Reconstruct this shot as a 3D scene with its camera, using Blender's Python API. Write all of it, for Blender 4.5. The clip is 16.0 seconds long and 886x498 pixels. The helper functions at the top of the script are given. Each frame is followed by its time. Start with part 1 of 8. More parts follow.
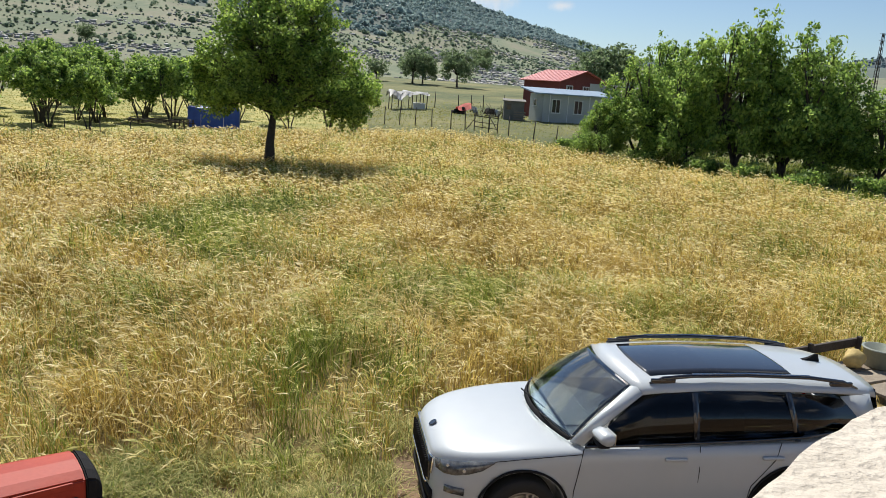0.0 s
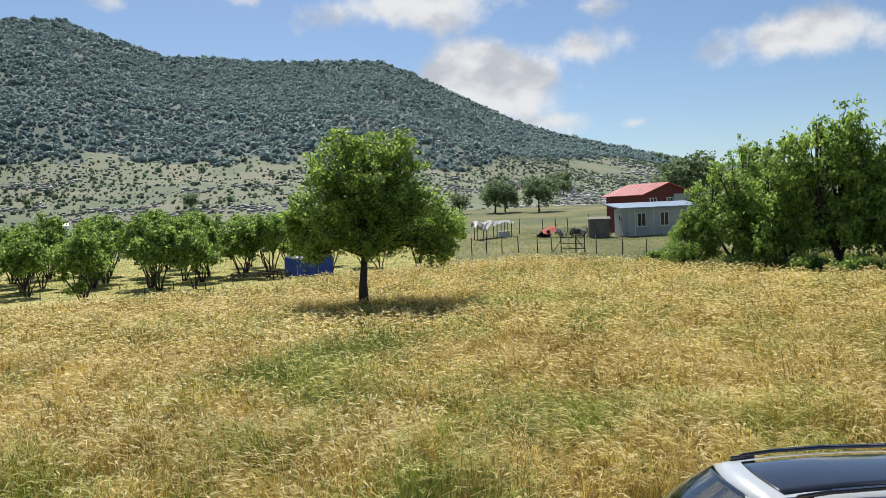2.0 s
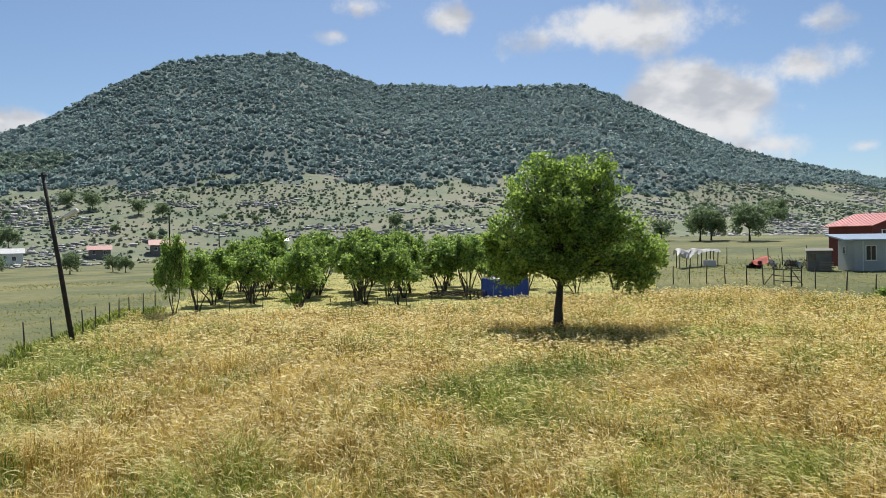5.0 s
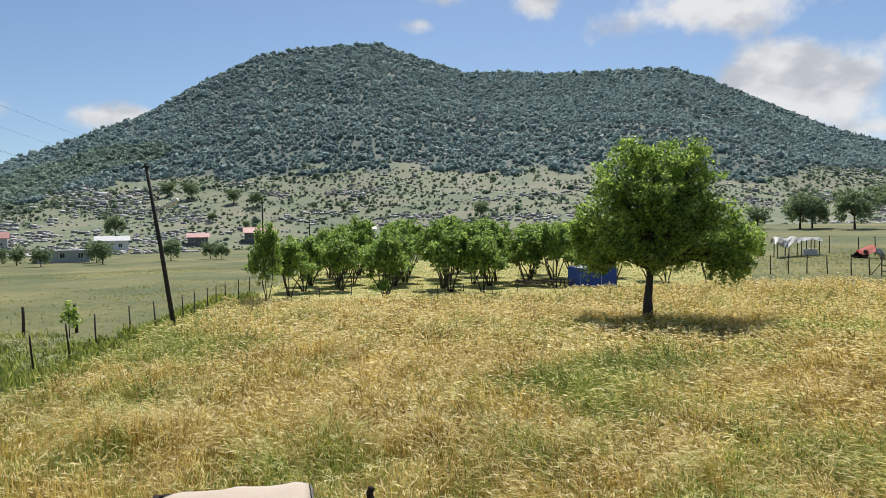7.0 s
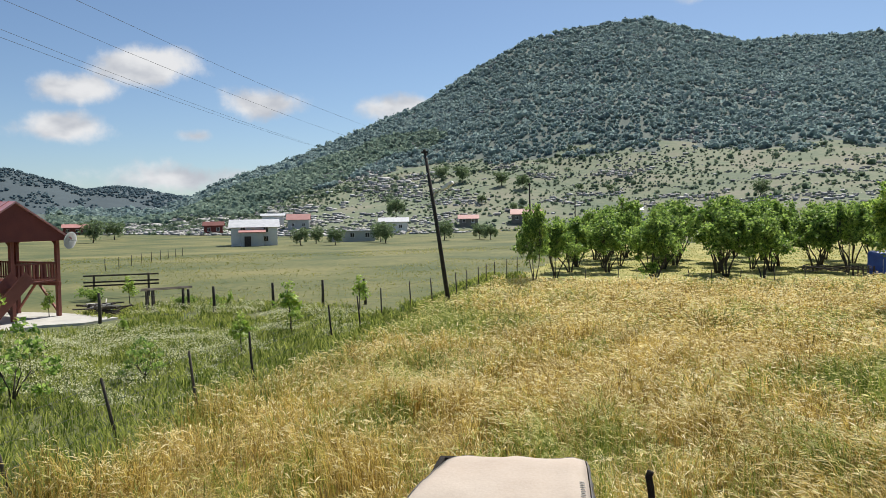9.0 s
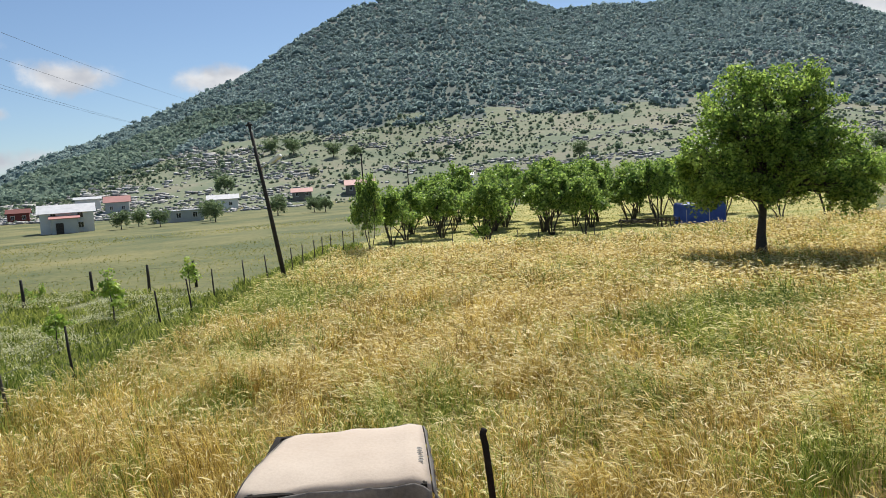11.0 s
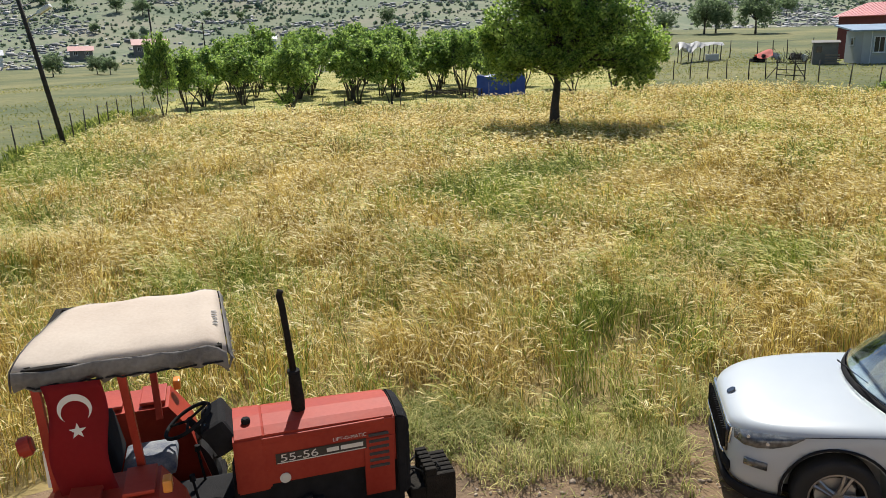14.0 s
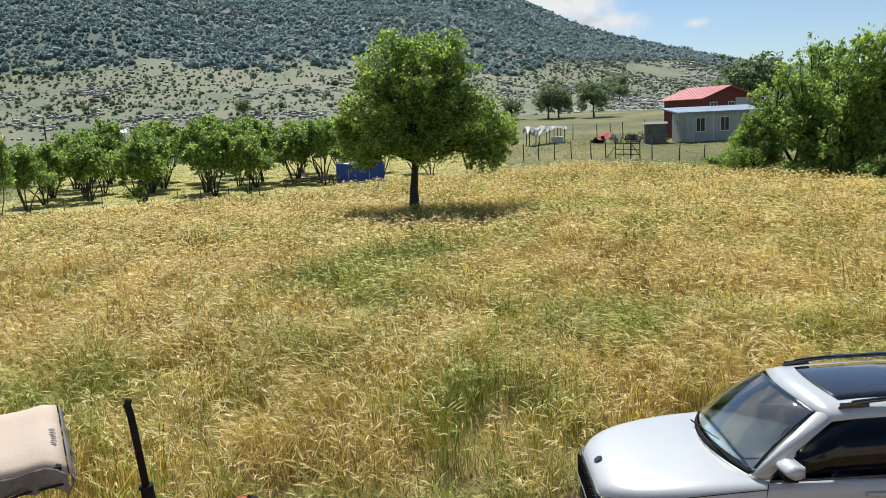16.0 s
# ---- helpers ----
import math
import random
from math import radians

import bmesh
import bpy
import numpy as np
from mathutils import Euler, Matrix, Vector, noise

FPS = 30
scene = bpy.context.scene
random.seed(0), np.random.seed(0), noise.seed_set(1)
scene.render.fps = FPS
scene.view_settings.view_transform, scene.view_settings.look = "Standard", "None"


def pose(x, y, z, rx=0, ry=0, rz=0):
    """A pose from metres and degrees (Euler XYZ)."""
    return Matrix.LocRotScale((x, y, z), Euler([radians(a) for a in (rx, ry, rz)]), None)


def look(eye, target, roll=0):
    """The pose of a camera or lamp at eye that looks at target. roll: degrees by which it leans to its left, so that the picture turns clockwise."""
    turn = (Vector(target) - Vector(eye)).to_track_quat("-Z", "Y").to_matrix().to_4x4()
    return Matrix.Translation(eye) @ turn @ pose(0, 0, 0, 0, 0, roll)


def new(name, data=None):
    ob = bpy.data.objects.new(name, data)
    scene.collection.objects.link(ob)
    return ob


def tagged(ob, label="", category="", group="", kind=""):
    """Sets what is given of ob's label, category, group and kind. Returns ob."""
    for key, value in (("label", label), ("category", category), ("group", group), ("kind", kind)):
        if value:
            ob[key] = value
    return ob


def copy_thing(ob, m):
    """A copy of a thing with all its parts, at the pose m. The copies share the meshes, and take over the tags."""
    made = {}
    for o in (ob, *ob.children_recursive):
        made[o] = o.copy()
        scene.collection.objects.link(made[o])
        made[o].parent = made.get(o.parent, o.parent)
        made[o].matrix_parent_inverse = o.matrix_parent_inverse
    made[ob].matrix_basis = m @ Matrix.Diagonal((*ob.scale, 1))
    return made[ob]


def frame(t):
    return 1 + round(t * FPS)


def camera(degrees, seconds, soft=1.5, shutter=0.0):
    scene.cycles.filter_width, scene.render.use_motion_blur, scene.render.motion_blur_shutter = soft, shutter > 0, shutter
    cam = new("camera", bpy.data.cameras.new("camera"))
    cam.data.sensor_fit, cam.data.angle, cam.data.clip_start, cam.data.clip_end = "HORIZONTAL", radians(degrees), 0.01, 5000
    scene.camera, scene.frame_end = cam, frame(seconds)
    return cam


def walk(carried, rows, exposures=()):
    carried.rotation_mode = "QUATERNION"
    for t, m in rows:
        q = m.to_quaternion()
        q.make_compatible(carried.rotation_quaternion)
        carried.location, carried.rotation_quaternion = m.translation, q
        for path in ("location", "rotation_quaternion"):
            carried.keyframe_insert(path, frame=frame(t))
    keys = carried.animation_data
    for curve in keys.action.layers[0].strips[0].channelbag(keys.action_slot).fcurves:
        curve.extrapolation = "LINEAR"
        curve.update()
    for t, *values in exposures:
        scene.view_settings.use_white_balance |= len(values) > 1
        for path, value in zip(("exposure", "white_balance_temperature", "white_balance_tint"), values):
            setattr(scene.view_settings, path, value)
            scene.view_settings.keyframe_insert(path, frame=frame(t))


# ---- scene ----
FOV = 60.69
cam = camera(FOV, 16.0, soft=0.75)
walk(cam, [
    (0.0, look((0.061, -0.009, 4.368), (3.334, 19.253, 0.094), 3.87)),
    (0.5, look((0.061, -0.018, 4.364), (3.344, 19.335, 0.535), 2.98)),
    (1.0, look((0.049, -0.021, 4.374), (3.129, 19.522, 1.441), 1.61)),
    (1.5, look((0.028, -0.025, 4.369), (2.312, 19.755, 2.489), -1.10)),
    (2.0, look((0.055, -0.012, 4.375), (0.921, 19.947, 3.428), -2.56)),
    (2.5, look((0.062, 0.005, 4.364), (-2.214, 19.867, 3.787), -1.23)),
    (3.0, look((0.053, 0.006, 4.382), (-4.123, 19.561, 3.942), -0.78)),
    (5.3, look((0.025, -0.072, 4.375), (-4.230, 19.469, 4.200), -0.88)),
    (5.5, look((0.032, -0.079, 4.385), (-4.352, 19.433, 4.179), -1.01)),
    (6.0, look((0.041, -0.073, 4.382), (-4.582, 19.384, 4.117), -1.30)),
    (6.5, look((0.034, -0.052, 4.382), (-5.057, 19.285, 4.013), -1.30)),
    (7.0, look((-0.013, -0.023, 4.382), (-6.419, 18.917, 3.910), -0.80)),
    (7.5, look((-0.065, -0.032, 4.374), (-9.235, 17.733, 3.810), -0.42)),
    (8.0, look((-0.093, -0.051, 4.369), (-12.132, 15.914, 3.917), -0.28)),
    (8.5, look((-0.137, -0.069, 4.367), (-12.962, 15.263, 3.688), -0.04)),
    (9.0, look((-0.111, -0.071, 4.355), (-12.566, 15.554, 3.498), -0.89)),
    (9.5, look((-0.110, -0.053, 4.350), (-11.381, 16.450, 3.577), -1.32)),
    (9.7, look((-0.111, -0.037, 4.362), (-10.755, 16.877, 3.578), -1.50)),
    (11.8, look((-0.070, 0.093, 4.296), (-8.244, 18.144, 1.584), -4.12)),
    (12.0, look((-0.088, 0.095, 4.275), (-7.929, 18.253, 1.306), -3.99)),
    (12.5, look((-0.070, 0.075, 4.290), (-6.934, 18.508, 0.670), -3.70)),
    (13.0, look((-0.055, 0.049, 4.288), (-6.057, 18.607, -0.137), -2.89)),
    (13.5, look((-0.027, 0.072, 4.280), (-4.982, 18.768, -0.809), -1.75)),
    (14.0, look((0.015, 0.065, 4.274), (-4.053, 18.901, -1.079), -1.50)),
    (14.5, look((0.049, 0.085, 4.274), (-2.480, 19.048, -1.558), -1.49)),
    (15.0, look((0.062, 0.082, 4.292), (-1.366, 19.518, -0.202), -2.37)),
    (15.5, look((0.067, 0.082, 4.297), (-0.678, 19.760, 0.797), -2.69)),
    (16.0, look((0.071, 0.087, 4.299), (-0.518, 19.800, 0.980), -2.70)),
], exposures=[(0.0, 0.30), (2.5, 0.26), (5.5, 0.24), (9.5, 0.27), (12.5, 0.34), (14.5, 0.37), (16.0, 0.33)])

# ---- light ----
SUN_EL, SUN_AZ = radians(52), radians(12)          # azimuth turned from +y towards -x
SUN_WAY = Vector((-math.sin(SUN_AZ) * math.cos(SUN_EL), math.cos(SUN_AZ) * math.cos(SUN_EL), math.sin(SUN_EL)))
sun = new("sun", bpy.data.lights.new("sun", "SUN"))
sun.data.energy, sun.data.angle, sun.data.color = 5.0, radians(0.55), (1.0, 0.96, 0.88)
sun.matrix_world = look(SUN_WAY * 100, (0, 0, 0))


def sky_way(az, el):
    """Unit direction for an azimuth (degrees, to the left of +y) and an elevation."""
    a, e = radians(az), radians(el)
    return Vector((-math.sin(a) * math.cos(e), math.cos(a) * math.cos(e), math.sin(e)))


def make_world():
    world = bpy.data.worlds.new("sky")
    scene.world = world
    world.use_nodes = True
    nt = world.node_tree
    nt.nodes.clear()
    n, l = nt.nodes.new, nt.links.new
    out, bg = n("ShaderNodeOutputWorld"), n("ShaderNodeBackground")
    sky = n("ShaderNodeTexSky")
    sky.sky_type, sky.sun_disc = "NISHITA", False
    sky.sun_elevation, sky.sun_rotation = SUN_EL, -SUN_AZ
    sky.altitude, sky.air_density, sky.dust_density, sky.ozone_density = 1200, 1.0, 1.25, 1.5
    co = n("ShaderNodeTexCoord")
    noise_a = n("ShaderNodeTexNoise")
    noise_a.inputs["Scale"].default_value, noise_a.inputs["Detail"].default_value = 9.0, 8.0
    noise_a.inputs["Roughness"].default_value = 0.62
    l(co.outputs["Generated"], noise_a.inputs["Vector"])
    # each cloud: azimuth, elevation, half width, half height (degrees), density
    # from (80, 48) on: unseen clouds, added to brighten the windshield's reflection
    clouds = [(-7, 9.6, 7.5, 3.6, 1.0), (-1, 15.2, 9, 2.6, 0.85), (11.5, 16.3, 3.2, 2.0, 0.8), (18.5, 17.2, 3.0, 1.3, 0.7), (20, 15.2, 2.6, 0.9, 0.5),
              (-13.5, 11.4, 4.0, 2.0, 0.75), (-14, 14.2, 2.6, 1.3, 0.5), (-16.9, 5.9, 1.6, 0.8, 0.7), (-11.5, 6.3, 5.0, 1.4, 0.6), (42.0, 8.2, 3.6, 1.4, 0.8),
              (59.5, 10.7, 4.2, 1.4, 0.95), (65, 9.0, 3.6, 1.3, 0.85), (65, 6.3, 4.2, 1.4, 0.9), (51.2, 8.4, 3.9, 1.9, 1.0), (56.5, 6.0, 2.1, 0.8, 0.7),
              (-27.5, 10.8, 6.5, 2.3, 1.0), (56, 3.0, 14, 1.5, 0.7), (-60, 16, 12, 4, 0.8), (95, 18, 12, 5, 0.8), (170, 25, 20, 7, 0.8), (-120, 30, 18, 7, 0.7), (80, 48, 16, 7, 0.9), (100, 68, 20, 9, 0.9), (60, 62, 12, 5, 0.8), (-90, 55, 14, 8, 0.8), (140, 50, 12, 6, 0.8), (16, 30, 20, 6, 1.35), (30, 36, 14, 5, 1.2), (8, 42, 16, 5, 0.9), (-6, 47, 10, 4, 0.9), (32, 50, 12, 5, 0.8), (-10, 33, 9, 3, 0.8)]
    total = None
    for az, el, hw, hh, dens in clouds:
        m = n("ShaderNodeMapping")
        m.vector_type = "TEXTURE"
        way = sky_way(az, el)
        m.inputs["Location"].default_value = way
        m.inputs["Rotation"].default_value = (radians(el), 0, radians(az))
        m.inputs["Scale"].default_value = (radians(hw), 1.0, radians(hh))
        l(co.outputs["Generated"], m.inputs["Vector"])
        g = n("ShaderNodeVectorMath")
        g.operation = "LENGTH"
        l(m.outputs["Vector"], g.inputs[0])
        r = n("ShaderNodeMapRange")
        r.inputs["From Min"].default_value, r.inputs["From Max"].default_value = 1.35, 0.1
        r.inputs["To Min"].default_value, r.inputs["To Max"].default_value = 0.0, dens
        l(g.outputs["Value"], r.inputs["Value"])
        if total is None:
            total = r.outputs["Result"]
        else:
            mx = n("ShaderNodeMath")
            mx.operation = "MAXIMUM"
            l(total, mx.inputs[0])
            l(r.outputs["Result"], mx.inputs[1])
            total = mx.outputs[0]
    add = n("ShaderNodeMath")                       # mask + noise - 0.62
    add.operation = "MULTIPLY_ADD"
    l(noise_a.outputs["Fac"], add.inputs[0])
    add.inputs[1].default_value = 1.7
    add.inputs[2].default_value = -0.98
    s2 = n("ShaderNodeMath")
    s2.operation = "ADD"
    l(total, s2.inputs[0])
    l(add.outputs[0], s2.inputs[1])
    cov = n("ShaderNodeMapRange")
    cov.interpolation_type = "SMOOTHSTEP"
    cov.inputs["From Min"].default_value, cov.inputs["From Max"].default_value = 0.17, 0.62
    l(s2.outputs[0], cov.inputs["Value"])
    keep = n("ShaderNodeMath")
    keep.operation = "MULTIPLY"
    l(cov.outputs["Result"], keep.inputs[0])
    gate = n("ShaderNodeMapRange")
    gate.inputs["From Max"].default_value = 0.12
    l(total, gate.inputs["Value"])
    l(gate.outputs["Result"], keep.inputs[1])
    mix = n("ShaderNodeMix")
    mix.data_type = "RGBA"
    l(keep.outputs[0], mix.inputs["Factor"])
    gain = n("ShaderNodeMix")
    gain.data_type, gain.blend_type = "RGBA", "MULTIPLY"
    gain.inputs["Factor"].default_value = 1.0
    l(sky.outputs["Color"], gain.inputs["A"])
    gain.inputs["B"].default_value = (*SKY_GAIN, 1)
    l(gain.outputs["Result"], mix.inputs["A"])
    noise_b = n("ShaderNodeTexNoise")
    noise_b.inputs["Scale"].default_value, noise_b.inputs["Detail"].default_value = 13.0, 4.0
    flat = n("ShaderNodeMapping")                   # cloud bodies drawn out level
    flat.inputs["Location"].default_value, flat.inputs["Scale"].default_value = (3.1, 1.7, 0.4), (1, 1, 1.8)
    l(co.outputs["Generated"], flat.inputs["Vector"])
    l(flat.outputs["Vector"], noise_b.inputs["Vector"])
    lit = n("ShaderNodeMapRange")
    lit.interpolation_type = "SMOOTHSTEP"
    lit.inputs["From Min"].default_value, lit.inputs["From Max"].default_value = 0.34, 0.60
    l(noise_b.outputs["Fac"], lit.inputs["Value"])
    body = n("ShaderNodeMix")
    body.data_type = "RGBA"
    l(lit.outputs["Result"], body.inputs["Factor"])
    body.inputs["A"].default_value, body.inputs["B"].default_value = (*CLOUD_GREY, 1), (*CLOUD, 1)
    l(body.outputs["Result"], mix.inputs["B"])
    l(mix.outputs["Result"], bg.inputs["Color"])
    bg.inputs["Strength"].default_value = 0.077
    l(bg.outputs[0], out.inputs["Surface"])


SKY_GAIN, CLOUD, CLOUD_GREY = (0.91, 1.0, 1.08), (8.6, 8.7, 8.9), (5.6, 5.9, 6.5)
make_world()


# ---- materials ----
def material(name, a, b=None, rough=0.8, scale=4.0, bump=0.2, metal=0.0, fine=0.0, island=False, piece=False, translucent=0.0, coat=0.0, spec=None, extra=None):
    """A node material that varies from colour a to b by noise at two scales, with grain relief.
    island: also by mesh island; piece: also by object; translucent: share of light that passes through a leaf."""
    mat = bpy.data.materials.new(name)
    mat.use_nodes = True
    nt = mat.node_tree
    n, l = nt.nodes.new, nt.links.new
    bs, out = nt.nodes["Principled BSDF"], nt.nodes["Material Output"]
    b = b or tuple(min(1, c * 0.75) for c in a)
    co = n("ShaderNodeTexCoord")
    n1, n2 = n("ShaderNodeTexNoise"), n("ShaderNodeTexNoise")
    n1.inputs["Scale"].default_value, n2.inputs["Scale"].default_value = scale, fine or scale * 9
    for k in (n1, n2):
        k.inputs["Detail"].default_value = 5
        l(co.outputs["Object"], k.inputs["Vector"])
    mixf = n("ShaderNodeMath")
    mixf.operation = "MULTIPLY_ADD"
    l(n2.outputs["Fac"], mixf.inputs[0])
    mixf.inputs[1].default_value = 0.45
    half = n("ShaderNodeMath")
    half.operation = "MULTIPLY_ADD"
    l(n1.outputs["Fac"], half.inputs[0])
    half.inputs[1].default_value, half.inputs[2].default_value = 1.1, -0.28
    l(half.outputs[0], mixf.inputs[2])
    fac = mixf.outputs[0]
    if island or piece:
        src = n("ShaderNodeNewGeometry").outputs["Random Per Island"] if island else n("ShaderNodeObjectInfo").outputs["Random"]
        m = n("ShaderNodeMath")
        m.operation = "MULTIPLY_ADD"
        l(src, m.inputs[0])
        m.inputs[1].default_value = 0.9
        sub = n("ShaderNodeMath")
        sub.operation = "SUBTRACT"
        l(fac, sub.inputs[0])
        sub.inputs[1].default_value = 0.45
        l(sub.outputs[0], m.inputs[2])
        fac = m.outputs[0]
    ramp = n("ShaderNodeValToRGB")
    ramp.color_ramp.elements[0].position, ramp.color_ramp.elements[1].position = 0.15, 0.85
    ramp.color_ramp.elements[0].color, ramp.color_ramp.elements[1].color = (*a, 1), (*b, 1)
    for pos, col in extra or ():
        ramp.color_ramp.elements.new(pos).color = (*col, 1)
    l(fac, ramp.inputs["Fac"])
    l(ramp.outputs["Color"], bs.inputs["Base Color"])
    bs.inputs["Metallic"].default_value = metal
    bs.inputs["Coat Weight"].default_value = coat
    bs.inputs["Coat Roughness"].default_value = 0.05
    if spec is not None:
        bs.inputs["Specular IOR Level"].default_value = spec
    rr = n("ShaderNodeMapRange")
    rr.inputs["To Min"].default_value, rr.inputs["To Max"].default_value = max(0.02, rough - 0.08), min(1, rough + 0.08)
    l(n1.outputs["Fac"], rr.inputs["Value"])
    l(rr.outputs["Result"], bs.inputs["Roughness"])
    if bump:
        bp = n("ShaderNodeBump")
        bp.inputs["Strength"].default_value, bp.inputs["Distance"].default_value = bump, 0.02
        l(n2.outputs["Fac"], bp.inputs["Height"])
        l(bp.outputs["Normal"], bs.inputs["Normal"])
    if translucent:
        tr, ms = n("ShaderNodeBsdfTranslucent"), n("ShaderNodeMixShader")
        l(ramp.outputs["Color"], tr.inputs["Color"])
        ms.inputs[0].default_value = translucent
        l(bs.outputs[0], ms.inputs[1])
        l(tr.outputs[0], ms.inputs[2])
        l(ms.outputs[0], out.inputs["Surface"])
    return mat


def glass(name, tint, rough=0.02, ior=1.45):
    mat = bpy.data.materials.new(name)
    mat.use_nodes = True
    bs = mat.node_tree.nodes["Principled BSDF"]
    bs.inputs["Base Color"].default_value = (*tint, 1)
    bs.inputs["Transmission Weight"].default_value = 1.0
    bs.inputs["Roughness"].default_value = rough
    bs.inputs["IOR"].default_value = ior
    return mat


# Floor colour is darkened to stand for the shade between the bushes.
M_WOODLAND = material("hill_woodland_floor_shaded", (0.065, 0.095, 0.08), (0.125, 0.15, 0.125), 0.95, 0.05, 0.5, fine=0.5)
M_HILL = material("hill_ground", (0.085, 0.12, 0.065), (0.27, 0.255, 0.175), 0.95, 0.05, 0.5, fine=0.5, extra=[(0.38, (0.125, 0.16, 0.09)), (0.5, (0.175, 0.195, 0.115)), (0.64, (0.205, 0.20, 0.135))])
# The blue of the far slopes is distance haze laid into the ground colour.
M_FAR = material("far_range_ground_hazed", (0.038, 0.060, 0.072), (0.066, 0.094, 0.106), 0.95, 0.03, 0.5, fine=0.12)
M_PLAIN = material("dry_pasture", (0.035, 0.055, 0.012), (0.24, 0.21, 0.075), 0.95, 0.085, 0.8, fine=1.6, extra=[(0.36, (0.068, 0.088, 0.02)), (0.5, (0.118, 0.124, 0.036)), (0.63, (0.175, 0.165, 0.056))])
M_ORCH = material("orchard_grass", (0.17, 0.19, 0.045), (0.46, 0.38, 0.13), 0.95, 0.35, 0.5, fine=4.0, extra=[(0.4, (0.25, 0.25, 0.055)), (0.6, (0.38, 0.33, 0.10))])
M_MEADOW = material("meadow_soil", (0.06, 0.085, 0.022), (0.17, 0.17, 0.06), 0.95, 0.5, 0.6, fine=6.0)
M_STRAW = material("straw_soil", (0.15, 0.11, 0.04), (0.36, 0.27, 0.10), 0.95, 0.8, 0.8, fine=9.0)
M_DIRT = material("yard_dirt", (0.085, 0.054, 0.030), (0.28, 0.185, 0.105), 0.95, 2.2, 1.0, fine=26.0)
M_WHEAT = material("ripe_wheat", (0.18, 0.12, 0.02), (0.86, 0.67, 0.20), 0.6, 0.35, 0, island=True, translucent=0.40, spec=0.1, extra=[(0.5, (0.46, 0.32, 0.075))])
M_STRAWLAID = material("laid_straw", (0.42, 0.30, 0.08), (0.93, 0.78, 0.34), 0.5, 0.5, 0, island=True, translucent=0.3, spec=0.3)
M_EAR = material("wheat_ears", (0.68, 0.53, 0.16), (0.99, 0.91, 0.55), 0.5, 0.35, 0, island=True, translucent=0.5, spec=0.3)
M_EARGREEN = material("unripe_ears", (0.36, 0.40, 0.09), (0.86, 0.80, 0.34), 0.5, 0.35, 0, island=True, translucent=0.5, spec=0.2)
M_WGREEN = material("green_wheat", (0.06, 0.115, 0.015), (0.37, 0.43, 0.075), 0.6, 0.35, 0, island=True, translucent=0.42, spec=0.1)
M_GRASS = material("meadow_grass", (0.075, 0.125, 0.016), (0.43, 0.46, 0.11), 0.7, 0.6, 0, island=True, translucent=0.5, spec=0.1)
M_FLOWER = material("white_petals", (0.52, 0.53, 0.26), (0.76, 0.75, 0.50), 0.8, 3, 0, translucent=0.2)
M_LEAF = material("walnut_leaves", (0.10, 0.19, 0.038), (0.47, 0.62, 0.135), 0.45, 0.8, 0, island=True, translucent=0.6, spec=0.25)
M_LEAF2 = material("orchard_leaves", (0.085, 0.17, 0.036), (0.43, 0.57, 0.135), 0.45, 0.8, 0, island=True, translucent=0.56, spec=0.3)
M_LEAF4 = material("grove_leaves", (0.11, 0.21, 0.045), (0.47, 0.62, 0.15), 0.45, 0.8, 0, island=True, translucent=0.58, spec=0.3)
M_LEAF3 = material("young_leaves", (0.24, 0.38, 0.05), (0.50, 0.60, 0.13), 0.6, 0.8, 0, island=True, translucent=0.35)
# Pale blue-grey instead of dark green: the hill's haze is mixed into the leaves.
M_SCRUB = material("scrub_leaves_hazed", (0.21, 0.295, 0.295), (0.37, 0.465, 0.44), 0.85, 0.05, 0, island=True, translucent=0.5, spec=0.1, fine=0.4)
M_SCRUB2 = material("bush_leaves", (0.15, 0.215, 0.15), (0.30, 0.36, 0.24), 0.85, 0.2, 0, island=True, translucent=0.5, spec=0.1, fine=1.0)
# Halfway tone between the haze-tinted scrub and the clear bush leaves.
M_SCRUB3 = material("shoulder_scrub_leaves", (0.165, 0.24, 0.195), (0.335, 0.42, 0.325), 0.85, 0.05, 0, island=True, translucent=0.5, spec=0.1, fine=0.4)
# Leaf colour carries the distance haze: blue-grey and low in contrast.
M_FARWOOD = material("far_wood_leaves_hazed", (0.145, 0.205, 0.23), (0.20, 0.265, 0.285), 0.9, 0.01, 0, island=True, translucent=0.4, spec=0.0, fine=0.05)
M_FARLEAF = material("field_tree_leaves", (0.12, 0.18, 0.09), (0.28, 0.36, 0.18), 0.7, 0.2, 0, island=True, translucent=0.6)
M_ROCK = material("limestone", (0.20, 0.197, 0.19), (0.47, 0.455, 0.43), 0.9, 0.5, 0.6, island=True)
M_BARK = material("bark", (0.035, 0.03, 0.025), (0.095, 0.08, 0.066), 0.9, 6, 0.8)
M_POST = material("weathered_post", (0.032, 0.027, 0.023), (0.10, 0.083, 0.066), 0.9, 5, 0.7, piece=True)
M_POLE = material("tarred_pole", (0.022, 0.019, 0.016), (0.06, 0.05, 0.04), 0.9, 4, 0.5)
M_WIRE = material("wire", (0.12, 0.12, 0.12), (0.2, 0.19, 0.18), 0.5, 10, 0, metal=0.8)
M_STEEL = material("galvanised_steel", (0.5, 0.5, 0.5), (0.62, 0.62, 0.62), 0.45, 8, 0.05, metal=0.9)
M_WHITE = material("white_paint", (0.80, 0.80, 0.78), (0.70, 0.70, 0.67), 0.6, 1.5, 0.05)
M_GREYWALL = material("grey_panel", (0.42, 0.44, 0.43), (0.52, 0.53, 0.51), 0.7, 1.2, 0.1)
